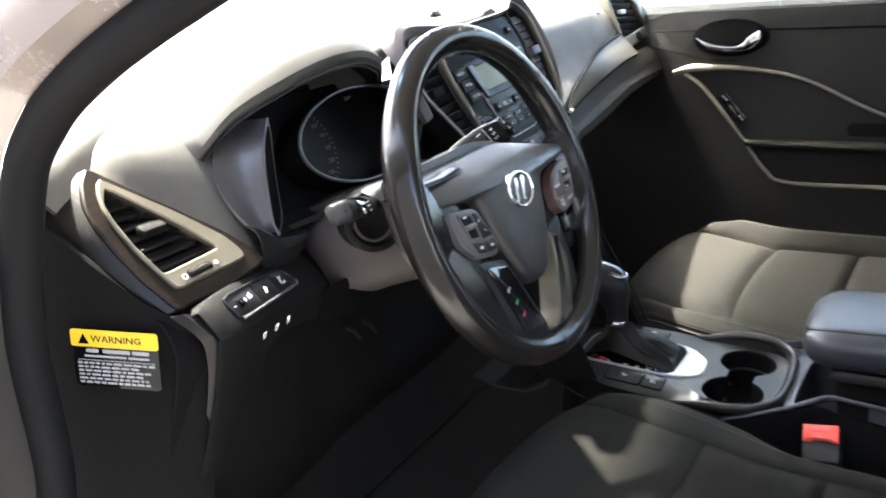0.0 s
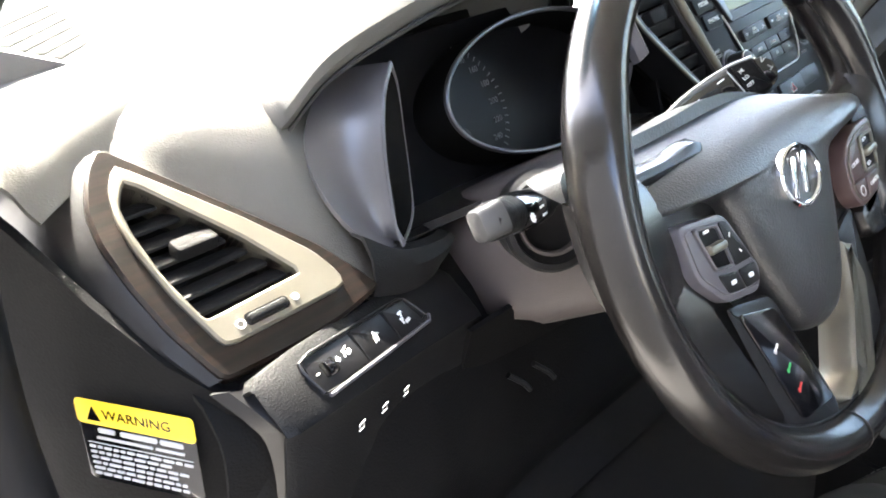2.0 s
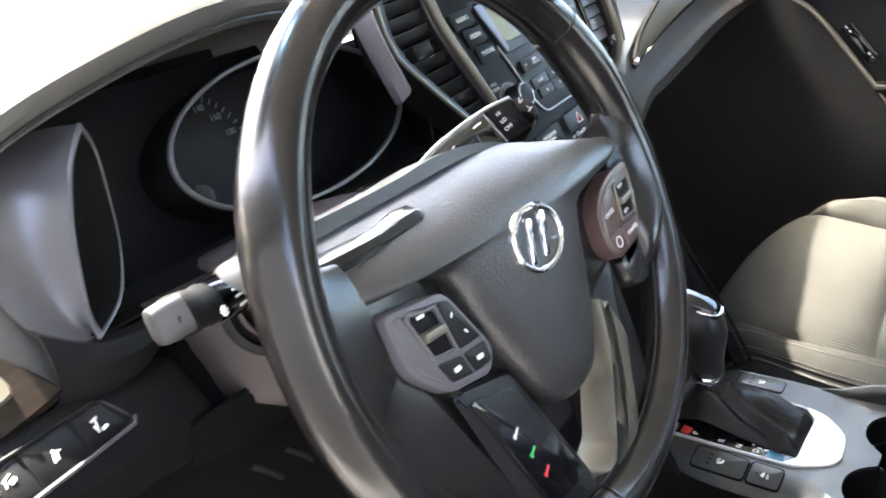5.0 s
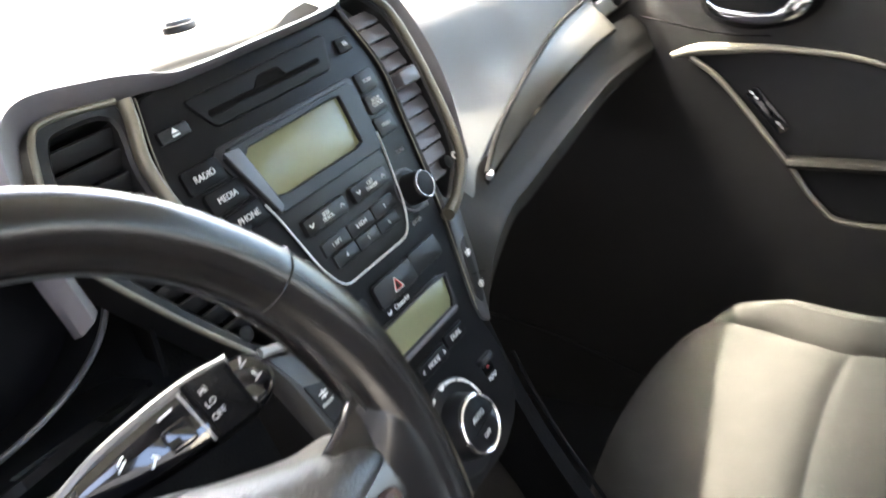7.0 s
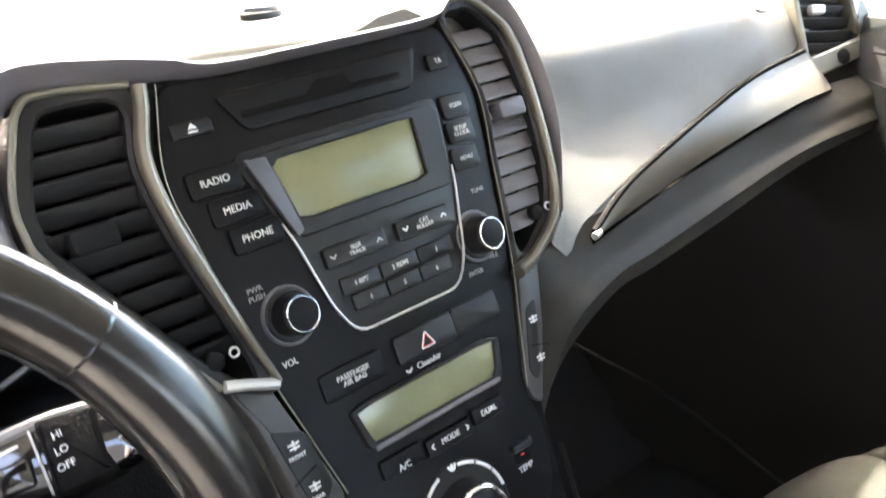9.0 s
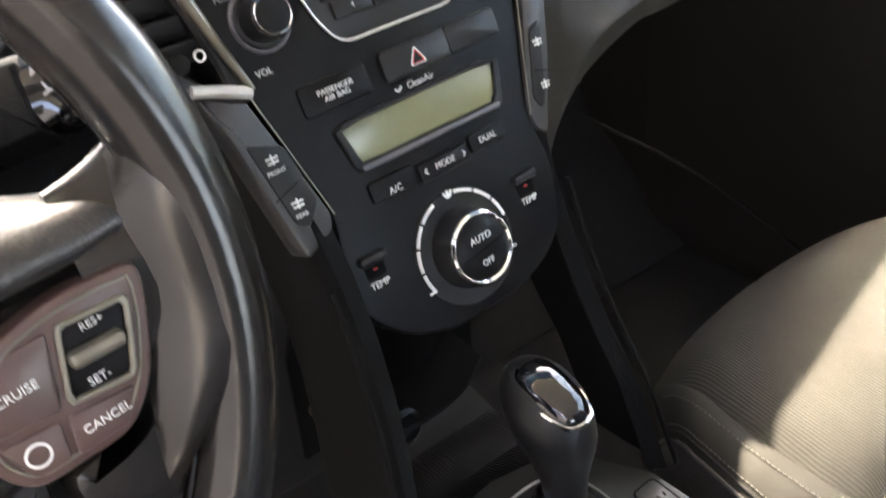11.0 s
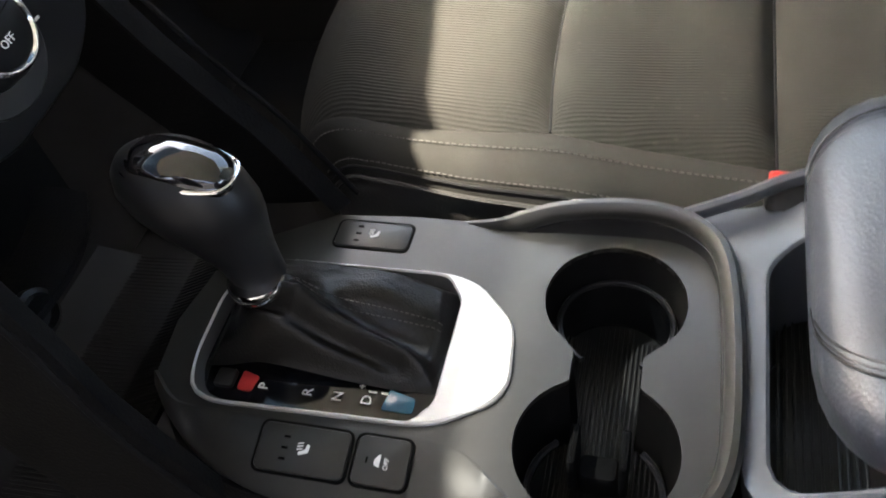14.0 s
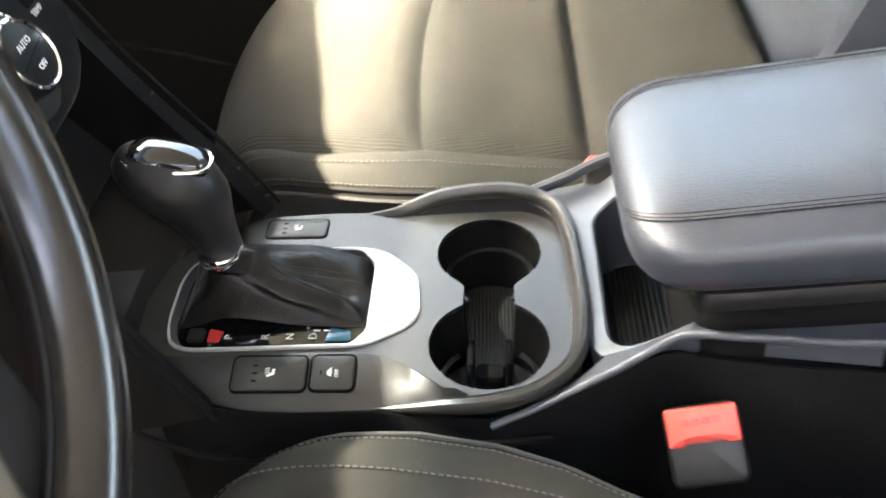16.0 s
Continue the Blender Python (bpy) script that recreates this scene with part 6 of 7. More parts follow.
def passenger_vent():
    P = frame_at((0.788, 0.112, 1.205), (0.85, -0.30, -0.05), (0.05, 0.34, 0.94)) @ Matrix.Scale(1.2, 4)
    v = thing("side_air_vent", (0.795, 0.108, 1.205), "black louvred side vent in a champagne frame", "air vent")
    o = rpoly([(-0.0532, 0.0775), (0.003, 0.086), (0.038, 0.064), (0.0600, 0.020), (0.0565, -0.010), (-0.0357, -0.037)], 0.008)
    i = rpoly([(-0.0437, 0.0693), (0.0030, 0.0700), (0.0280, 0.0480), (0.0380, 0.0060), (-0.0330, -0.0144)], 0.005)
    c = (0.005, 0.015)
    part("frame", ring_plate(P, resample(o, 64, c), resample(i, 64, c), -0.02, 0.006, 0.002, -0.03), SILVER, v, "champagne frame")
    part("vent_back", plate(P, offset(i, -0.001), -0.035, -0.031, 0.0005), DARK, v)
    for k in range(6):
        y = -0.003 + k * 0.0130
        part("vane", vane(P, -0.034 - 0.13 * y, 0.035 - max(0, y - 0.015) * 0.45, y, 25, 0.011, -0.004), SMOOTH, v)
    part("vane_tab", box(P, -0.016, 0.036, 0.002, 0.018, 0.010, 0.008, 0.002), BRIGHT, v)
    part("thumbwheel", turned(P @ Matrix.Translation((0.010, -0.014, 0.004)), [(0.008, 0), (0.008, 0.004), (0.006, 0.005)], 18), PLASTIC, v)
    A = frame_at((0.665, 0.140, 1.262), (1, 0.12, 0.08), (0.02, 0.75, 0.66))
    part("airbag_badge", plate(A, ellipse(0, 0, 0.021, 0.008, 28), -0.002, 0.0012, 0.0005), POD, DASH, "embossed oval badge")
    part("badge_bars", marks(A, [(-0.008, 0, 0.010, 0.003, 20), (0.006, 0.001, 0.012, 0.003, 0)], 0.0014), PAD, DASH)


passenger_vent()

# ---- centre console ----
def z_top(y):
    return 0.80 + 0.08 * (y + 0.1)


def console():
    root = thing("centre_console", (0, -0.3, 0.42), "satin grey centre console with cup holders and storage bin", "centre console")
    L = lambda pts: [(x, y + 0.1) for x, y in pts]
    # top plate with the two wells and the slot between them cut out
    cups = []
    for a in range(-54, 235, 8):
        cups.append((0.0035 + 0.0405 * math.cos(radians(a)) , 0.050 + 0.0405 * math.sin(radians(a))))
    neck = [(-0.0155, 0.012), (-0.0155, -0.008)]
    low = [(0.0035 + 0.0425 * math.cos(radians(a)), -0.0465 + 0.0425 * math.sin(radians(a))) for a in range(118, 422, 8)]
    neck2 = [(0.0225, -0.008), (0.0225, 0.012)]
    # the well runs across the car: x of the outline is across, y along
    well = [(y, -(x - 0.0035) - 0.3215 + 0.1) for x, y in cups + neck + low + neck2]
    bez_o = [(0.020, 0.0165), (-0.023, 0.0150), (-0.0465, 0.0090), (-0.0530, -0.0060), (-0.0502, -0.1240), (-0.0470, -0.1390), (-0.0305, -0.1655), (-0.0170, -0.1720), (0.0224, -0.1680), (0.0490, -0.1430), (0.0555, -0.1240), (0.0545, -0.0115), (0.0380, 0.0110)]
    bez_i = [(0.036, 0.0085), (-0.028, 0.0085), (-0.0445, -0.0010), (-0.0470, -0.0150), (-0.0450, -0.1230), (-0.0370, -0.1335), (0.0360, -0.1335), (0.0460, -0.1270), (0.0490, -0.1100), (0.0480, -0.0080)]
    bez_o, bez_i = rpoly(bez_o, 0.010), rpoly(bez_i, 0.008)
    crease = [(-0.038, 0.034), (-0.052, 0.018), (-0.056, 0.0025), (-0.056, -0.045), (-0.0558, -0.095), (-0.0556, -0.133), (-0.0615, -0.1565), (-0.0793, -0.1802), (-0.0945, -0.199)]
    hem = [(-0.040, 0.037), (-0.057, 0.021), (-0.078, -0.0073), (-0.0945, -0.048), (-0.098, -0.091), (-0.097, -0.130), (-0.0965, -0.152), (-0.0955, -0.180), (-0.0955, -0.202)]
    crease, hem = ([(p.x, p.y) for p in spline([(x, y, 0) for x, y in q], 5)] for q in (crease, hem))
    edge = crease + L([(-0.0955, -0.318), (-0.092, -0.352), (-0.060, -0.386), (0.0, -0.390), (0.070, -0.384), (0.103, -0.362), (0.106, -0.300), (0.1015, -0.240), (0.102, -0.190), (0.098, -0.135), (0.075, -0.096), (0.040, -0.070), (0.0, -0.062)])
    flank = [[CT @ V((xc + (xh - xc) * f, yc + (yh - yc) * f, h)) for f, h in ((0.0, -0.0004), (0.04, -0.0002), (0.5, -0.0048), (0.92, -0.0092), (0.985, -0.0108), (1.0, -0.014), (1.0, -0.024))] for (xc, yc), (xh, yh) in zip(crease, hem)]
    part("side_flank", sheet(flank, 0.0015), CONSOLE, root, "satin flank sloping to the driver, with two switches")
    c, c2 = (0.003, -0.075), (0.0, -0.2215)
    w2 = resample(well, 160, c2)
    bm = bmesh.new()
    rim_edges = []
    for pts, low in ((edge, -0.020), (resample(bez_o, 96, c), -0.02), (w2, -0.004)):
        top_, mid_, bot_ = ([bm.verts.new(CT @ V((x, y, h))) for x, y in pts] for h in (0.0, -0.0012, low))
        for k in range(len(pts)):
            m = (k + 1) % len(pts)
            rim_edges.append(bm.edges.new((top_[k], top_[m])))
            bm.faces.new((top_[k], top_[m], mid_[m], mid_[k]))
            bm.faces.new((mid_[k], mid_[m], bot_[m], bot_[k]))
    bmesh.ops.triangle_fill(bm, use_beauty=True, use_dissolve=False, edges=rim_edges)
    part("top_plate", bm, CONSOLE, root, "satin grey top round the gear bezel and cup holders")
    # wells
    bm = bmesh.new()
    P = lambda pts, h: [CT @ V((x, y, h)) for x, y in pts]
    w3 = [(c2[0] + (x - c2[0]) * 0.93, c2[1] + (y - c2[1]) * 0.93) for x, y in w2]
    rings(bm, [P(w2, -0.001), P(w2, -0.020), P(w3, -0.068)], cap0=False)
    well_ob = part("cup_well", bm, DARK, root, "black double cup well")
    part("well_mat", plate(CT, [(c2[0] + (x - c2[0]) * 0.90, c2[1] + (y - c2[1]) * 0.90) for x, y in w2], -0.068, -0.066, 0.0005), RIBBED, well_ob, "ribbed rubber mat")
    for k in range(22):
        y = -0.2215 - 0.0315 + k * 0.003
        half = 0.078 if abs(y + 0.2215) < 0.012 else 0.068
        part("mat_rib", box(CT, 0, y, -0.0655, 2 * half, 0.0014, 0.0016, 0.0004), RIBBED, well_ob)
    for sx in (-1, 1):
        part("cup_clip", box(CT, -0.030, -0.2215 + sx * 0.014, -0.042, 0.026, 0.005, 0.030, 0.002), DARK, well_ob)
    part("clip_block", box(CT, -0.034, -0.2215, -0.052, 0.016, 0.022, 0.018, 0.003), DARK, well_ob)
    part("inner_ledge", tube([CT @ V((0.055 + 0.033 * math.cos(radians(a)), -0.2215 + 0.034 * math.sin(radians(a)), -0.030)) for a in range(-150, 151, 10)], 0.002, 6), SMOOTH, well_ob)
    part("inner_ledge", tube([CT @ V((-0.055 + 0.036 * math.cos(radians(a)), -0.2215 + 0.036 * math.sin(radians(a)), -0.034)) for a in range(40, 330, 10)], 0.002, 6), SMOOTH, well_ob)
    # raised rim round the cup end
    rim = spline([(0.102, -0.200, z_top(-0.2) - 0.006), (0.101, -0.245, z_top(-0.245) + 0.000), (0.106, -0.285, z_top(-0.285) + 0.012), (0.108, -0.330, z_top(-0.33) + 0.016), (0.102, -0.362, z_top(-0.368) + 0.013), (0.075, -0.381, z_top(-0.39) + 0.011), (0.0, -0.387, z_top(-0.397) + 0.009),
                  (-0.060, -0.383, z_top(-0.39) + 0.008), (-0.090, -0.360, z_top(-0.365) + 0.006), (-0.102, -0.325, z_top(-0.325) + 0.003), (-0.101, -0.285, z_top(-0.285) - 0.003), (-0.096, -0.240, z_top(-0.24) - 0.012)], 6)
    n_r = len(rim) - 1
    part("raised_rim", tube(rim, [0.0012 + 0.0046 * min(1.0, k / 8, (n_r - k) / 8) for k in range(n_r + 1)], 10, flat=1.3), CONSOLE, root, "raised satin rim")
    inner = [[p + V((0, 0, -0.001)), p + (V((0, -0.30, p.z)) - p).normalized() * 0.006 + V((0, 0, -0.004)), p + (V((0, -0.30, p.z)) - p).normalized() * 0.010 + V((0, 0, -0.022))] for p in rim[6:-6]]
    part("rim_wall", sheet(inner, 0.001), SMOOTH, root)
    # side walls below the plate
    for s in (-1, 1):
        sk = [(-0.050, -0.070), (-0.080, -0.100), (-0.098, -0.150), (-0.100, -0.240)] + ([(-0.100, -0.330), (-0.110, -0.42), (-0.122, -0.52), (-0.125, -0.80)] if s > 0 else [(-0.106, -0.320), (-0.098, -0.369), (-0.086, -0.408), (-0.080, -0.440), (-0.086, -0.470), (-0.098, -0.56), (-0.106, -0.80)])
        grid = []
        for x, y in sk:
            x = -x * s if s > 0 else x
            z = min(z_top(y), 0.80) - 0.010 + (0.0 if s > 0 else 0.034 * min(1.0, max(0.0, (-0.34 - y) / 0.10)))
            grid.append([V((x, y, z)), V((x * 1.03, y + 0.002, z - 0.012)), V((x * 1.07, y + 0.01, z - 0.06)), V((x * 1.12, y + 0.02, 0.60)), V((x * 1.16, y + 0.02, 0.42))])
        part("side_panel", sheet([spline([g[k] for g in grid], 4) for k in range(5)], 0.003), FOOTWELL, root, "charcoal console side")
    # lower trim line on the driver's side
    part("foot_strip", tube(spline([(-0.100, -0.05, 0.80), (-0.118, -0.10, 0.782), (-0.124, -0.15, 0.768), (-0.122, -0.22, 0.762), (-0.116, -0.29, 0.758), (-0.108, -0.36, 0.752)], 5), 0.0025, 8), FOOTWELL, root)
    # front tray under the stack
    part("tray_floor", sheet([[V((x, y, z)) for x in (-0.120, -0.082, -0.04, 0, 0.04, 0.082)] for y, z in ((-0.066, 0.785), (-0.03, 0.766), (0.02, 0.765), (0.06, 0.775))], 0.003), RIBBED, root, "ribbed storage tray")
    for k in range(62):
        part("tray_rib", tube([(-0.115 + 0.0032 * k, -0.060, 0.7833), (-0.115 + 0.0032 * k, -0.02, 0.7653), (-0.115 + 0.0032 * k, 0.03, 0.7663)], 0.0006, 5), RIBBED, root)
    shelf = spline([(-0.090, -0.010, 0.872), (-0.07, -0.024, 0.868), (-0.03, -0.030, 0.866), (0.01, -0.026, 0.868), (0.04, -0.012, 0.872)], 5)
    part("tray_shelf", sheet([[p, p + V((0, 0.02, 0.004)), p + V((0, 0.04, 0.004))] for p in shelf], 0.006), PLASTIC, root, "grey shelf lip")
    lettering("lettering", "USB", frame_at((-0.078, -0.045, 0.84), (0, 1, 0), (0, 0, 1)), 0, 0, 0.002, 0.006, INKDIM, root, 90)
    part("power_socket", turned(frame_at((-0.045, -0.02, 0.862), (1, 0, 0), (0, 0.3, 1)), [(0.014, 0), (0.014, 0.006), (0.011, 0.008), (0.010, 0.002)], 24), SMOOTH, root)
    # bezel and gate
    cb = (0.003, -0.072)
    O_, I_ = resample(bez_o, 96, cb), resample(bez_i, 96, cb)
    mid = []
    for (xo, yo), (xi, yi) in zip(O_, I_):
        f = 0.30 + 0.70 * min(1.0, max(0.0, (-0.122 - yo) / 0.014))
        mid.append((xo + (xi - xo) * f, yo + (yi - yo) * f))
    part("gear_bezel", ring_plate(CT, O_, mid, -0.004, 0.0035, 0.0012, 0.0), BRIGHT, root, "bright silver gear bezel")
    bm = bmesh.new()
    rings(bm, [[CT @ V((x, y, 0.0022)) for x, y in mid], [CT @ V((x, y, -0.006)) for x, y in I_], [CT @ V((x, y, -0.012)) for x, y in I_]], cap0=False, cap1=False)
    part("bezel_chamfer", bm, TIPGREY, root, "grey inner chamfer of the bezel")
    part("gate_panel", plate(CT, offset(bez_i, -0.002), -0.016, -0.004, 0.001), GLOSS, root, "gloss black selector panel")
    G = CT @ Matrix.Translation((0, 0, -0.0035))
    part("lock_release", plate(G, rrect(-0.034, -0.0085, 0.012, 0.012, 0.002), 0.0, 0.003, 0.0008), SMOOTH, root)
    for s, y in (("P", -0.033), ("R", -0.060), ("N", -0.078), ("D", -0.095)):
        lettering("lettering", s, G, -0.036, y, 0.0010, 0.0085, INK, root, 0)
    lettering("lettering", "+", G, -0.028, -0.090, 0.0010, 0.007, INK, root, -90)
    part("shift_marks", marks(G, [(-0.0305, -0.097, 0.001, 0.005, 0), (-0.0305, -0.104, 0.001, 0.004, 0)], 0.0011), INK, root)
    # red and blue reflections in the gloss, painted as flat coloured plates
    part("red_reflection", plate(G, rpoly([(-0.027, -0.017), (-0.0400, -0.017), (-0.0405, -0.026), (-0.030, -0.028)], 0.002), 0.0, 0.0008, 0.0001), RED, root, "red reflection painted on the selector panel")
    part("blue_reflection", plate(G, rpoly([(-0.027, -0.106), (-0.0405, -0.104), (-0.0405, -0.122), (-0.031, -0.122)], 0.002), 0.0, 0.0007, 0.0001), BLUE, root)
    # switches
    for nm, x0, x1, y0, y1, lab in (("seat_heater_switch", -0.0298, -0.0036, -0.1445, -0.1955, "heater"), ("parking_switch", -0.0296, -0.0034, -0.1995, -0.2290, "park"), ("seat_heater_switch", 0.0715, 0.0935, -0.1400, -0.1890, "heater")):
        Q = CT @ Matrix.Translation((-0.056, 0, 0.0024)) @ Matrix.Rotation(radians(-13.0), 4, "Y") if x0 < 0 else CT
        cx, cy = (x0 + x1) / 2, (y0 + y1) / 2 + 0.1
        w, h = abs(x1 - x0), abs(y1 - y0)
        s = part(nm, plate(Q, rrect(cx, cy, w, h, 0.004), -0.002, 0.0012, 0.0008), CONSOLE, root)
        part("switch_gap", ring_plate(Q, rrect(cx, cy, w + 0.003, h + 0.003, 0.005), rrect(cx, cy, w, h, 0.004), -0.001, 0.0006, 0.0002), DARK, s)
        if lab == "heater":
            glyph = rpoly([(cx - 0.0032, cy + 0.0016), (cx - 0.0012, cy - 0.0036), (cx + 0.0030, cy - 0.0040), (cx + 0.0033, cy - 0.0022), (cx + 0.0002, cy - 0.0016), (cx - 0.0014, cy + 0.0020)], 0.0006)
            part("symbol", marks(Q, [(cx + 0.0018 + 0.0016 * k_, cy + 0.0014, 0.0006, 0.0034, 14) for k_ in (-1, 0, 1)], 0.0014), INK, s)
            part("symbol", plate(Q, glyph, 0.0008, 0.0015, 0.0001), INK, s)
            part("lamp", marks(Q, [(cx + d, cy + 0.010, 0.0013, 0.0036, 0) for d in (-0.006, 0, 0.006)], 0.0014), DARK, s)
        else:
            lettering("lettering", "OFF", Q, cx - 0.001, cy - 0.0030, 0.0014, 0.0036, INK, s, 0)
            glyph = rpoly([(cx - 0.0034, cy + 0.0006), (cx + 0.0038, cy + 0.0006), (cx + 0.0028, cy + 0.0022), (cx + 0.0006, cy + 0.0038), (cx - 0.0020, cy + 0.0038)], 0.0006)
            part("symbol", plate(Q, glyph, 0.0008, 0.0015, 0.0001), INK, s)
            part("lamp", marks(Q, [(cx, cy + 0.008, 0.0032, 0.0010, 0)], 0.0014), DARK, s)
    # rear plate round the bin, rising to the armrest
    binz = lambda y: 0.782 + 0.026 * min(1.0, max(0.0, (-0.40 - y) / 0.06)) ** 1.4
    bo = [(-0.066, -0.398), (-0.055, -0.391), (0.0, -0.393), (0.100, -0.386), (0.112, -0.350), (0.122, -0.36), (0.138, -0.45), (0.138, -0.57), (-0.095, -0.57), (-0.072, -0.462)]
    bi = rpoly([(-0.050, -0.404), (0.080, -0.404), (0.098, -0.422), (0.098, -0.54), (-0.062, -0.54), (-0.061, -0.414)], 0.010)
    c = (0.025, -0.475)
    O_, I_ = resample(rpoly(bo, 0.004), 96, c), resample(bi, 96, c)
    Z = lambda pts, d: [V((x, y, binz(y) * (1 if y > -0.46 else 1) + d)) for x, y in pts]
    bm = bmesh.new()
    I2 = [(c[0] + (x - c[0]) * 0.95, c[1] + (y - c[1]) * 0.95) for x, y in I_]
    rings(bm, [Z(O_, -0.02), Z(O_, -0.001), Z(offset(O_, 0.002), 0.0), Z(offset(I_, -0.002), 0.0), Z(I_, -0.002), Z(I2, -0.10)], cap0=False)
    part("bin_surround", bm, BLUEGREY, root, "painted blue-grey surround of the storage bin")
    part("bin_mat", sheet([[V((x, y, 0.715)) for x in (-0.06, 0.03, 0.095)] for y in (-0.415, -0.48, -0.54)], 0.004), RIBBED, root, "ribbed bin mat")
    for k in range(14):
        part("mat_rib", box(IDENT, 0.018, -0.412 - 0.0045 * k, 0.718, 0.145, 0.0016, 0.0016, 0.0004), RIBBED, root)
    # driver's side rail: bright edge from the cup end to the armrest
    rail = spline([(-0.1116, -0.3210, 0.7710), (-0.1062, -0.3480, 0.7780), (-0.0997, -0.3690, 0.7840), (-0.0887, -0.4075, 0.7955), (-0.0808, -0.4400, 0.8095), (-0.0835, -0.4540, 0.8165), (-0.0893, -0.4800, 0.8180), (-0.0935, -0.5050, 0.8180), (-0.1020, -0.5616, 0.8180), (-0.1080, -0.7500, 0.8160)], 6)
    part("side_rail", tube(rail, [0.0008 + 0.0018 * min(1, k / 20) for k in range(len(rail))], 10, flat=1.3), BLUEGREY, root, "pale painted side rail")
    top = []
    inner = spline([rail[0] + V((0.003, 0, 0.001)), (-0.098, -0.352, 0.777), (-0.083, -0.378, 0.779), (-0.066, -0.400, 0.782)], 6)
    for p in rail:
        y = p.y
        if y > -0.40:
            f = (rail[0].y - y) / (rail[0].y + 0.40) * (len(inner) - 1)
            i = min(int(f), len(inner) - 2)
            q = inner[i].lerp(inner[i + 1], f - i)
        else:
            q = V((-0.064, y, binz(y)))
        top.append([p + V((0.001, 0, 0.001)), p.lerp(q, 0.3), p.lerp(q, 0.65), q])
    part("rail_top", sheet(top, 0.002), BLUEGREY, root)
    rr = spline([(0.106, -0.345, 0.790), (0.120, -0.385, 0.795), (0.138, -0.43, 0.800), (0.142, -0.52, 0.805)], 6)
    part("side_rail", tube(rr, 0.004, 8, flat=1.4), BLUEGREY, root)
    # armrest box body
    part("armrest_box", rect3(-0.080, 0.110, -0.95, -0.458, 0.60, 0.850, 0.010), FOOTWELL, root, "charcoal box under the armrest")


console()


def gear_lever():
    root = thing("gear_lever", (0, -0.135, 0.80), "automatic gear lever with leather boot and gloss black cap", "gear lever")
    # boot: soft leather draped from the collar to the bezel, with long folds on the driver's side
    smooth = lambda t: max(0.0, min(1.0, t)) ** 2 * (3 - 2 * max(0.0, min(1.0, t)))

    def boot_height(x, y):
        edge = min(x + 0.0275, 0.0475 - x, 0.0065 - y, y + 0.1335)
        rear = smooth((y + 0.135) / 0.050)
        base = (0.007 + 0.015 * smooth((x + 0.006) / 0.034)) * (0.35 + 0.65 * rear)
        r = math.hypot(x + 0.003, (y + 0.0335) * (0.55 if y < -0.0335 else 1.0))
        cone = 0.036 * math.exp(-max(0.0, r - 0.0125) / 0.0115)
        d = x - (-0.0040 + 0.06 * (y + 0.06) - 1.6 * (y + 0.055) ** 2)
        along = smooth((-0.018 - y) / 0.02) * smooth((y + 0.132) / 0.018)
        fold = 1.25 * along * (0.0075 * math.exp(-((d - 0.001) / 0.0045) ** 2) - 0.0050 * math.exp(-((d + 0.0085) / 0.0040) ** 2) + 0.0022 * math.exp(-((d + 0.0145) / 0.0030) ** 2) - 0.0020 * math.exp(-((d - 0.0125) / 0.0070) ** 2) * smooth((-0.05 - y) / 0.03))
        crease = 0.00035 * noise.noise(V((x * 300, y * 200, 1.7)))
        return -0.004 + smooth(edge / 0.011) * (base + 0.003 + crease * 1.2) + smooth(edge / 0.018) * fold + cone

    grid = []
    for a in range(73):
        y = 0.0065 - 0.140 * a / 72
        w = 1.0 - 0.05 * max(0.0, (a - 62) / 10)
        grid.append([CT @ V((0.010 + (-0.0375 + 0.075 * b / 48) * w, y, boot_height(0.010 + (-0.0375 + 0.075 * b / 48), y))) for b in range(49)])
    boot = part("boot", sheet(grid), BOOT, root, "creased black leather boot", 180)
    for d in (-0.0022, 0.0022):
        for k in range(26):
            ends_ = [(0.0075 + 0.006 * f / 26 + d, -0.048 - 0.080 * f / 26) for f in (k, k + 0.62)]
            part("boot_stitch", tube([CT @ V((x, y, boot_height(x, y) + 0.0003)) for x, y in ends_], 0.00040, 5), THREAD, boot)
    # knob
    loops = []
    prof = [(-0.1345, 0.846, 0.0150, 0.0150), (-0.1340, 0.852, 0.0150, 0.0155), (-0.1320, 0.866, 0.0165, 0.0180), (-0.1285, 0.880, 0.0195, 0.0225), (-0.1230, 0.894, 0.0225, 0.0285), (-0.1195, 0.905, 0.0245, 0.0315), (-0.1170, 0.915, 0.0245, 0.0315), (-0.1160, 0.923, 0.0225, 0.0290), (-0.1155, 0.930, 0.0185, 0.0240), (-0.1150, 0.935, 0.0120, 0.0160), (-0.1150, 0.937, 0.0040, 0.0050)]
    for cy, z, rx, ry in prof:
        lean = 0.30
        big = 1.0 + 0.10 * min(1.0, max(0.0, (z - 0.87) / 0.03))
        rx, ry = rx * big, ry * big
        loops.append([V((0.004 + rx * math.cos(a), cy + ry * math.sin(a), z - lean * 0.0 + ry * math.sin(a) * (0.24 * min(1.0, max(0.0, (z - 0.875) / 0.03))))) for a in (2 * math.pi * k / 40 for k in range(40))])
    bm = bmesh.new()
    rings(bm, loops)
    knob = part("knob", bm, SMOOTH, root, "satin black leather knob")
    K = frame_at((0.004, -0.1200, 0.9275), (1, 0, 0), (0, 1, 0.27))
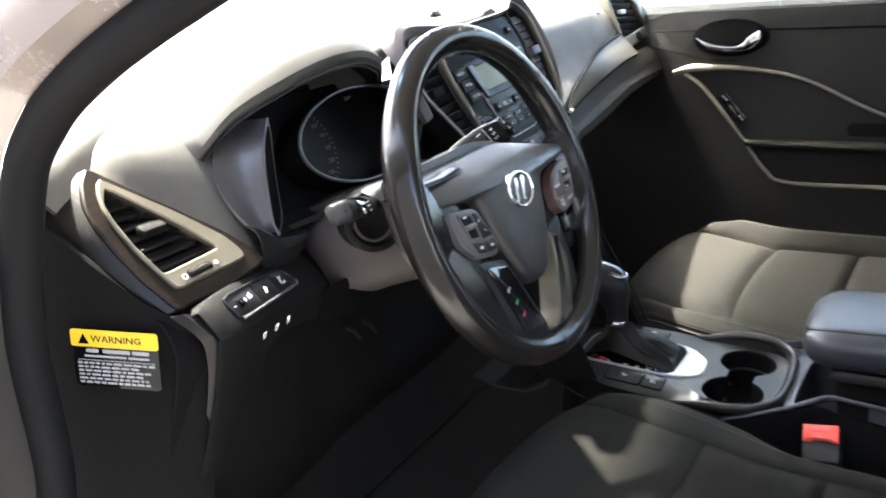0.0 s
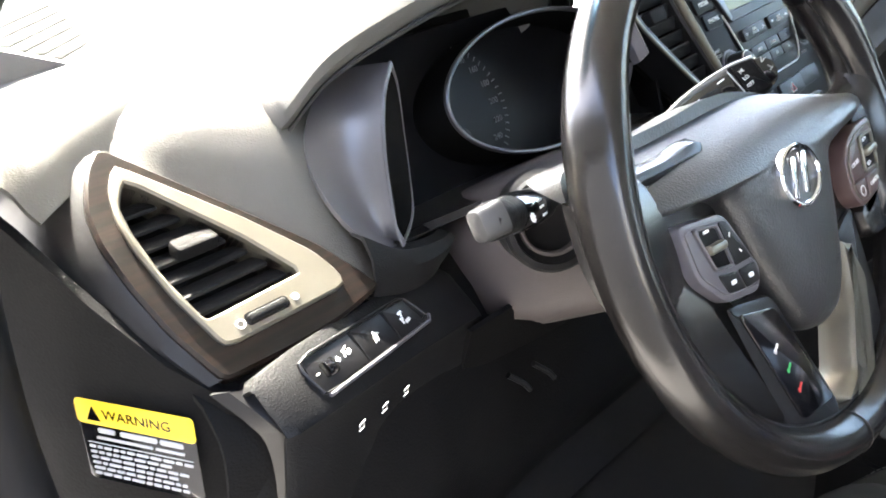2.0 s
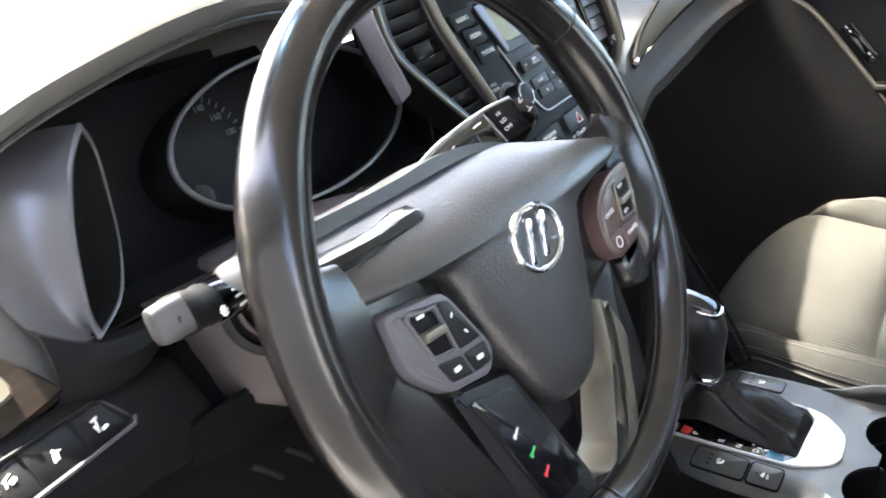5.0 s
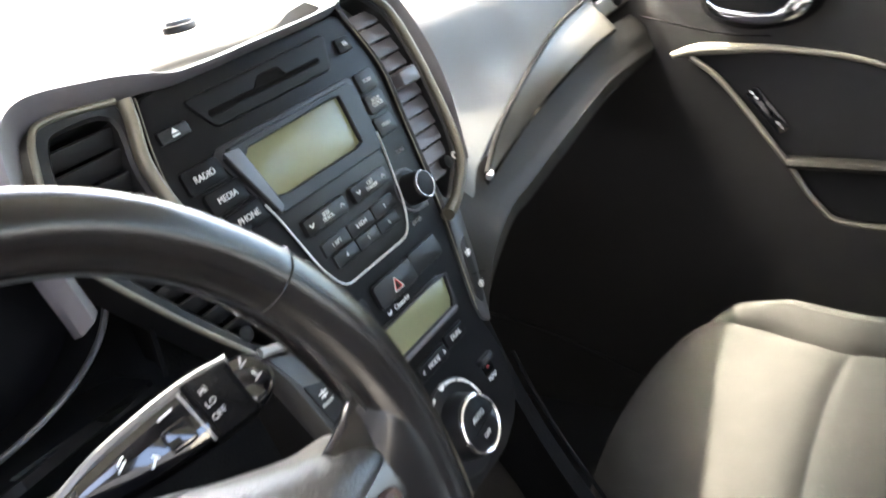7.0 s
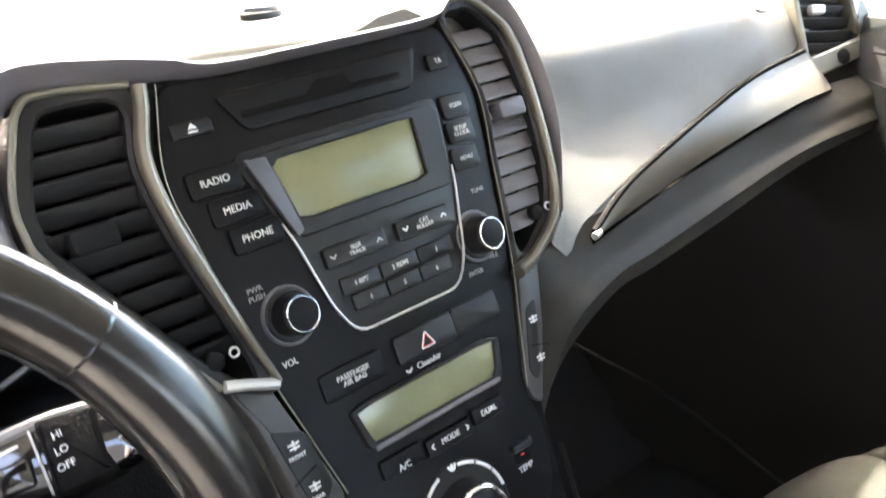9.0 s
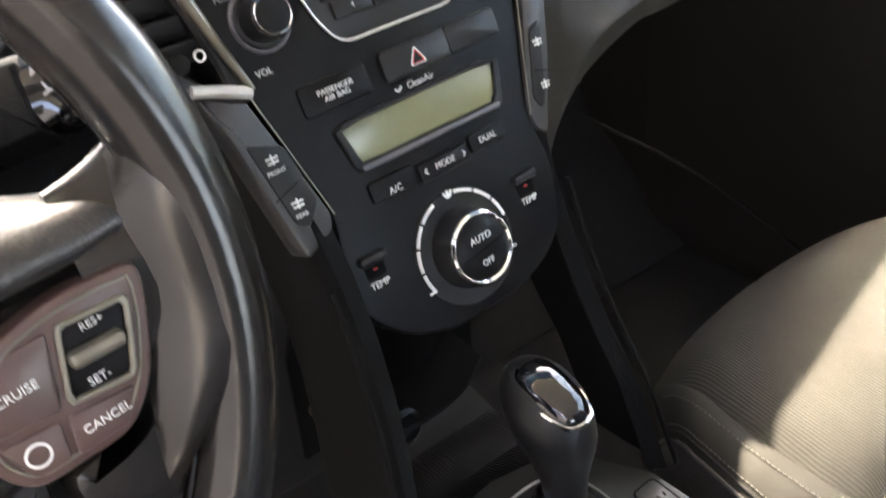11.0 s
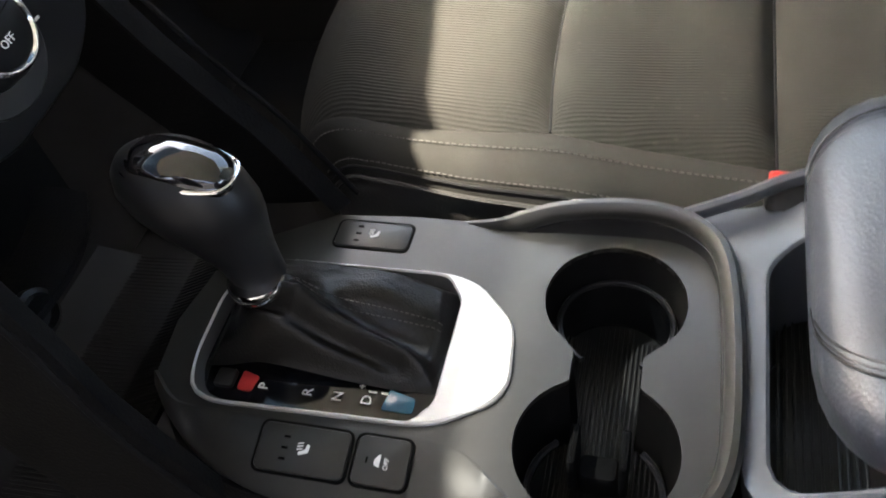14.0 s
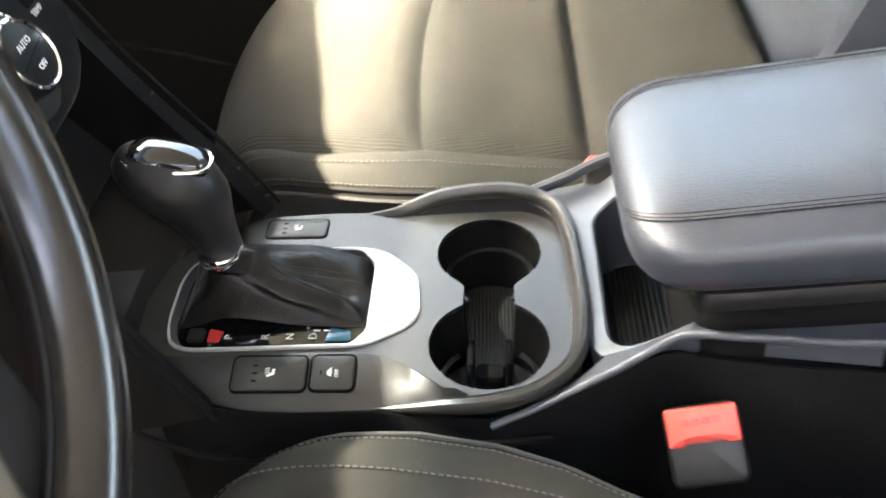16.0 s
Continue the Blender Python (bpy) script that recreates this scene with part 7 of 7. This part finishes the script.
    cap = smoothed([(x * 1.12, y * 1.10) for x, y in ((-0.0155, 0.004), (-0.012, 0.020), (0.0, 0.026), (0.012, 0.020), (0.0155, 0.004), (0.013, -0.016), (0.007, -0.026), (-0.007, -0.026), (-0.013, -0.016))], 5)
    loops = []
    for f, h in ((1.0, -0.006), (0.99, 0.001), (0.9, 0.0045), (0.7, 0.0075), (0.4, 0.0095), (0.1, 0.010)):
        loops.append([K @ V((x * f, y * f, h)) for x, y in cap])
    bm = bmesh.new()
    rings(bm, loops)
    part("knob_cap", bm, GLOSS, knob, "gloss black cap")
    part("cap_ring", tube([K @ V((x * 1.01, y * 1.01, 0.0005)) for x, y in cap], 0.0014, 8, closed=True), CHROME, knob, "thin chrome ring")
    C = frame_at((-0.001, -0.1340, 0.846), (1, 0, 0), (0, 1, 0.1))
    part("collar", turned(C, [(0.0155, -0.004), (0.0163, -0.001), (0.0163, 0.002), (0.0152, 0.004)], 36), CHROME, knob, "chrome collar")


gear_lever()


def armrest():
    root = thing("armrest", (-0.012, -0.62, 0.862), "padded blue-grey vinyl armrest lid with twin stitching", "armrest")
    loops = []
    for k in range(24):
        d = 0.42 * (k / 23) ** 2.0
        y = -0.413 - d
        r = min(1.0, d / 0.050)
        g = (1 - (1 - r) ** 2.5) ** (1 / 2.5)
        w = 0.040 + 0.056 * g + 0.004 * min(1, d / 0.2)
        zt, zb = 0.893 + 0.019 * g ** 1.3 + 0.040 * d, 0.886 - 0.034 * g ** 0.8
        pts = []
        for j in range(64):
            a = 2 * math.pi * j / 64
            ca, sa = math.cos(a), math.sin(a)
            x = w * math.copysign(abs(ca) ** 0.55, ca)
            if sa > 0:
                z = zb + (zt - zb) * (0.62 + 0.38 * abs(sa) ** 0.75)
                x *= 1.0 - 0.10 * sa ** 3
            else:
                z = zb + (zt - zb) * 0.62 * (1 - abs(sa) ** 0.6)
                x *= 1.0 - 0.06 * abs(sa)
            pts.append(V((-0.008 + x, y, z)))
        loops.append(pts)
    bm = bmesh.new()
    rings(bm, loops)
    lid = part("lid", bm, ARMMAT, root, "padded vinyl lid")
    for j in (9, 23):
        for d in (-0.0030, 0.0030):
            line = [loops[k][j] + V((d, 0, 0.0002)) for k in range(1, 24)]
            part("stitching", tube(spline(line, 3), 0.0006, 5), SMOOTH, lid)
        line = [loops[k][j] + V((0, 0, -0.0002)) for k in range(0, 24)]
        part("seam", tube(spline(line, 3), 0.0004, 5), RUBBER, lid)
    part("lid_base", rect3(-0.094, 0.080, -0.80, -0.452, 0.846, 0.860, 0.006), SMOOTH, root)


armrest()


def buckle(at, yaw, mirrored, group):
    T = Matrix.Translation(at) @ Matrix.Rotation(radians(yaw), 4, "Z")
    M = T @ frame_at((0, 0, 0), (0, -1, 0.14), (0.72, 0, 0.70))
    root = thing("seat_belt_buckle", at, "black seat belt buckle with an orange-red release button", "buckle", group)
    part("housing", plate(M, rrect(0, -0.012, 0.046, 0.048, 0.006), -0.014, 0.006, 0.004), SMOOTH, root)
    b = part("release_button", plate(M, rpoly([(-0.0215, 0.0125), (0.0215, 0.0125), (0.0215, -0.0105), (0.012, -0.0105), (0.010, -0.0065), (-0.010, -0.0065), (-0.012, -0.0105), (-0.0215, -0.0105)], 0.002), 0.004, 0.0095, 0.0015), BUCKLE, root, "orange-red release button")
    part("print", marks(M, [(-0.010, 0.004, 0.005, 0.004, 0), (-0.004, 0.004, 0.005, 0.004, 0), (0.002, 0.004, 0.005, 0.004, 0), (0.008, 0.004, 0.005, 0.004, 0)], 0.0097), RED, b)
    part("strap", tube([M @ V((0, -0.05, -0.004)), M @ V((0, -0.12, -0.006)), M @ V((0, -0.22, -0.01))], 0.016, 8, flat=0.3), SMOOTH, root)


buckle((-0.128, -0.452, 0.783), 0, False, "belt buckles")
buckle((0.140, -0.425, 0.785), 180, True, "belt buckles")


# ---- seats ----
def seat(cx, yf, name_label, edge_at, seam_at, lift=0.012, outer_lift=0.012, dip=0.0):
    root = thing("seat", (cx, yf - 0.25, 0.42), name_label, "car seat", "front seats")

    def along(v, table):
        for (a, p), (b, q) in zip(table, table[1:]):
            if v <= b:
                f = (v - a) / (b - a)
                return p + (q - p) * f * f * (3 - 2 * f) if a == 0 else p + (q - p) * f
        return table[-1][1]

    def surf(u, v):
        """Cushion top: u across from -1 to 1, v from the front edge backwards in metres."""
        au, ins = abs(u), 0.70
        hs, hp = along(v, seam_at), along(v, edge_at)
        hs = min(hs, hp - 0.008)
        z = 0.774 + 0.056 * math.exp(-v / 0.17)
        if au < ins:
            x = hs * au / ins
            z += 0.006 * math.cos(au / ins * math.pi / 2) - dip * (1 - (au / ins) ** 4) * min(1.0, v / 0.12)
        else:
            t = (au - ins) / (1 - ins)
            x = hs + (hp - hs) * t
            z += (lift if u < 0 else outer_lift) * min(1.0, v / 0.13) * math.sin(math.pi * min(1.0, t * 0.70)) - 0.024 * t ** 2.2
        if v < 0.085:
            z -= 0.075 * (1 - v / 0.085) ** 2.3
        y = yf - v - 0.055 * min(1.0, au) ** 2.5 * max(0.0, 1 - v / 0.40)
        return V((cx + math.copysign(x, u), y, z))

    us_in = [-0.70 + 1.4 * k / 28 for k in range(29)]

    def panel(nm, us, v0, v1, m_, lab="", puff=0.010):
        n = max(4, int((v1 - v0) / 0.009))
        grid = []
        for a in range(n + 1):
            v = v0 + (v1 - v0) * a / n
            row = []
            for b, u in enumerate(us):
                e = min(a, n - a) / n * 2
                f = min(b, len(us) - 1 - b) / (len(us) - 1) * 2
                p = surf(u, v)
                d = puff * (min(1, e * 5) ** 0.5 * min(1, f * 6) ** 0.5) - 0.004
                p.z += d
                row.append(p)
            grid.append(row)
        return part(nm, sheet(grid, 0.004), m_, root, lab)

    panel("seat_insert", us_in, 0.0, 0.223, FABRIC, "ribbed grey fabric front insert", 0.013)
    panel("seat_insert", us_in, 0.223, 0.380, DOTTED, "flecked grey fabric insert", 0.013)
    panel("seat_insert", us_in, 0.380, 0.56, FABRIC, "grey fabric rear insert", 0.013)
    for v in (0.223, 0.380):
        part("seam", tube([surf(u * 0.99, v) + V((0, 0, -0.0030)) for u in us_in], 0.0009, 6), RUBBER, root)
    for s in (-1, 1):
        us = [s * (0.702 + 0.298 * k / 16) for k in range(17)]
        panel("bolster", us, 0.0, 0.56, PLAINCLOTH, "padded grey side bolster", 0.005)
        skirt = []
        for k in range(30):
            p = surf(s, 0.56 * k / 29)
            skirt.append([p + V((0, 0, -0.004)), p + V((s * 0.010, 0, -0.03)), p + V((s * 0.010, 0, -0.09)), p + V((s * -0.01, 0, -0.20))])
        part("side_skirt", sheet(skirt, 0.003), SEATSIDE, root, "grey vinyl seat side")
        part("piping", tube([surf(s * 0.995, 0.56 * k / 40) + V((s * 0.002, 0, -0.001)) for k in range(41)], 0.0020, 6), SEATSIDE, root)
        part("piping", tube([surf(s * 0.975, 0.012 + 0.548 * k / 60) + V((0, 0, 0.0014)) for k in range(61)], 0.0012, 6), RUBBER, root, "dark piping groove")
        # stitches along the bolster
        bm = bmesh.new()
        for row in (0.83, 0.955):
            for k in range(4, 110):
                p, q = surf(s * row, 0.56 * k / 112), surf(s * row, 0.56 * (k + 0.6) / 112)
                tube([p + V((0, 0, 0.0026)), q + V((0, 0, 0.0026))], 0.0006, 4, bm=bm)
        st = part("stitching", bm, THREAD, root)
        st["kind"] = "stuff"
    nose = []
    for k in range(41):
        u = -1 + 2 * k / 40
        p = surf(u, 0.0)
        nose.append([p + V((0, 0.0, -0.002)), p + V((0, 0.008, -0.03)), p + V((0, 0.004, -0.08)), p + V((0, -0.03, -0.18))])
    part("front_skirt", sheet(nose, 0.003), PLAINCLOTH, root, "grey front of the cushion")
    # backrest
    yb = yf - 0.64
    grid = []
    for a in range(19):
        t = a / 18
        row = []
        for b in range(21):
            u = -1 + b / 10
            w = 0.255 - 0.05 * max(0, t - 0.6)
            row.append(V((cx + w * u, yb - 0.02 - 0.24 * t + 0.05 * max(0, abs(u) - 0.6) / 0.4 * (1 - 0.5 * t), 0.72 + 0.62 * t)))
        grid.append(row)
    part("backrest", sheet(grid, 0.10), ARMMAT, root, "dark grey backrest")
    part("base", rect3(cx - 0.20, cx + 0.20, yf - 0.50, yf - 0.08, 0.42, 0.62, 0.02), PLASTIC, root, "black seat base")


seat(-0.385, -0.090, "grey cloth driver's seat slid back beside the console",
     ((0.0, 0.215), (0.048, 0.246), (0.096, 0.258), (0.154, 0.260), (0.212, 0.252), (0.259, 0.237), (0.296, 0.218), (0.34, 0.200), (0.60, 0.190)),
     ((0.0, 0.178), (0.06, 0.190), (0.12, 0.192), (0.223, 0.184), (0.30, 0.170), (0.60, 0.160)), 0.014, 0.014, 0.020)
seat(0.375, -0.028, "grey cloth passenger seat with flecked centre panel",
     ((0.0, 0.190), (0.023, 0.214), (0.07, 0.233), (0.147, 0.240), (0.233, 0.243), (0.314, 0.253), (0.60, 0.262)),
     ((0.0, 0.172), (0.06, 0.188), (0.12, 0.193), (0.223, 0.184), (0.38, 0.212), (0.60, 0.222)), 0.008, 0.042)


# ---- passenger door ----
def passenger_door():
    root = thing("door_2", (0.82, -0.4, 0.45), "closed passenger door trim in charcoal with a silver armrest bow", "car door", kind="structure")
    D = frame_at((0.78, 0, 0), (0, -1, 0), (0, 0, 1))     # local x counts backwards, y up, z into the cabin
    rows = []
    for z, d in ((0.46, -0.03), (0.60, -0.02), (0.75, -0.012), (0.90, -0.010), (1.05, -0.012), (1.14, -0.014), (1.20, -0.022), (1.235, -0.04), (1.25, -0.07)):
        rows.append([D @ V((x, z, d - 0.03 * min(1, math.exp(-(x + 0.10) / 0.06)))) for x in (-0.45, -0.30, -0.15, 0.0, 0.1, 0.2, 0.4, 0.8, 1.2)])
    part("door_panel", sheet(rows, 0.01), DOORMAT, root, "charcoal grained door panel")
    # armrest recess field
    field = rpoly([(-0.010, 1.112), (0.06, 1.121), (0.156, 1.116), (0.271, 1.092), (0.43, 1.012), (0.70, 0.93), (0.70, 0.866), (0.43, 0.867), (0.238, 0.867), (0.190, 0.893), (0.146, 0.960), (0.050, 1.080)], 0.02)
    f = part("armrest_field", plate(D, field, -0.014, -0.004, 0.003), PLASTIC, root, "dark recessed armrest field")
    top = spline([D @ V((x, y, z)) for x, y, z in ((-0.012, 1.110, 0.000), (0.02, 1.118, 0.004), (0.06, 1.120, 0.006), (0.156, 1.115, 0.006), (0.271, 1.090, 0.006), (0.43, 1.014, 0.006), (0.70, 0.93, 0.004))], 6)
    part("silver_bow", tube(top, [0.004 + 0.005 * math.exp(-((k - 9) / 7) ** 2) for k in range(len(top))], 10), SILVER, root, "champagne upper bow")
    low = spline([D @ V((x, y, z)) for x, y, z in ((0.015, 1.108, 0.004), (0.054, 1.078, 0.006), (0.10, 1.020, 0.006), (0.146, 0.958, 0.006), (0.190, 0.895, 0.006), (0.238, 0.869, 0.006), (0.43, 0.867, 0.006), (0.70, 0.868, 0.004))], 6)
    part("silver_bow", tube(low, 0.0045, 10), SILVER, root, "champagne lower bow")
    arm = [D @ V((x, y, 0.004)) for x, y in ((0.147, 0.957), (0.30, 0.953), (0.43, 0.951), (0.70, 0.945))]
    part("arm_ledge", tube(spline(arm, 5), 0.015, 10, flat=0.6), KNEE, root, "grey armrest ledge")
    part("pull_cup", plate(D, rrect(0.42, 0.985, 0.14, 0.028, 0.012), -0.006, -0.003, 0.001), DARK, root)
    sw = part("window_switch", plate(D @ Matrix.Translation((0.119, 1.030, 0)) @ Matrix.Rotation(radians(-52), 4, "Z"), rrect(0, 0, 0.075, 0.020, 0.005), -0.004, 0.002, 0.001), GLOSS, root)
    part("symbol", marks(D, [(0.098, 1.056, 0.006, 0.002, -52), (0.104, 1.049, 0.005, 0.002, -52), (0.134, 1.012, 0.006, 0.003, -52), (0.139, 1.006, 0.004, 0.002, -52)], 0.0022), INK, sw)
    # inner handle in its cup
    cup = part("handle_cup", plate(D, ellipse(0.107, 1.181, 0.080, 0.040, 40), -0.022, -0.008, 0.003), DARK, root, "black handle cup")
    h = [(0.040, 1.186), (0.060, 1.176), (0.105, 1.168), (0.135, 1.170), (0.150, 1.184), (0.172, 1.196), (0.176, 1.178), (0.160, 1.160), (0.120, 1.150), (0.070, 1.156), (0.043, 1.170)]
    part("handle", plate(D, smoothed(h[::-1], 4), -0.006, 0.010, 0.004), CHROME, cup, "bright door handle")
    part("door_crease", tube(spline([D @ V((x, y, -0.010)) for x, y in ((-0.06, 1.166), (0.0, 1.150), (0.06, 1.136), (0.12, 1.132))], 5), 0.0012, 6), DARK, root)
    part("window_line", tube([D @ V((-0.06, 1.199, -0.016)), D @ V((0.4, 1.192, -0.016)), D @ V((1.2, 1.18, -0.016))], 0.002, 6), DARK, root)
    # carpet line of the footwell side
    part("kick_seam", tube(spline([(0.62, 0.40, 0.75), (0.66, 0.22, 0.70), (0.69, 0.05, 0.62), (0.70, -0.12, 0.55)], 5), 0.003, 6), PLASTIC, root)


passenger_door()
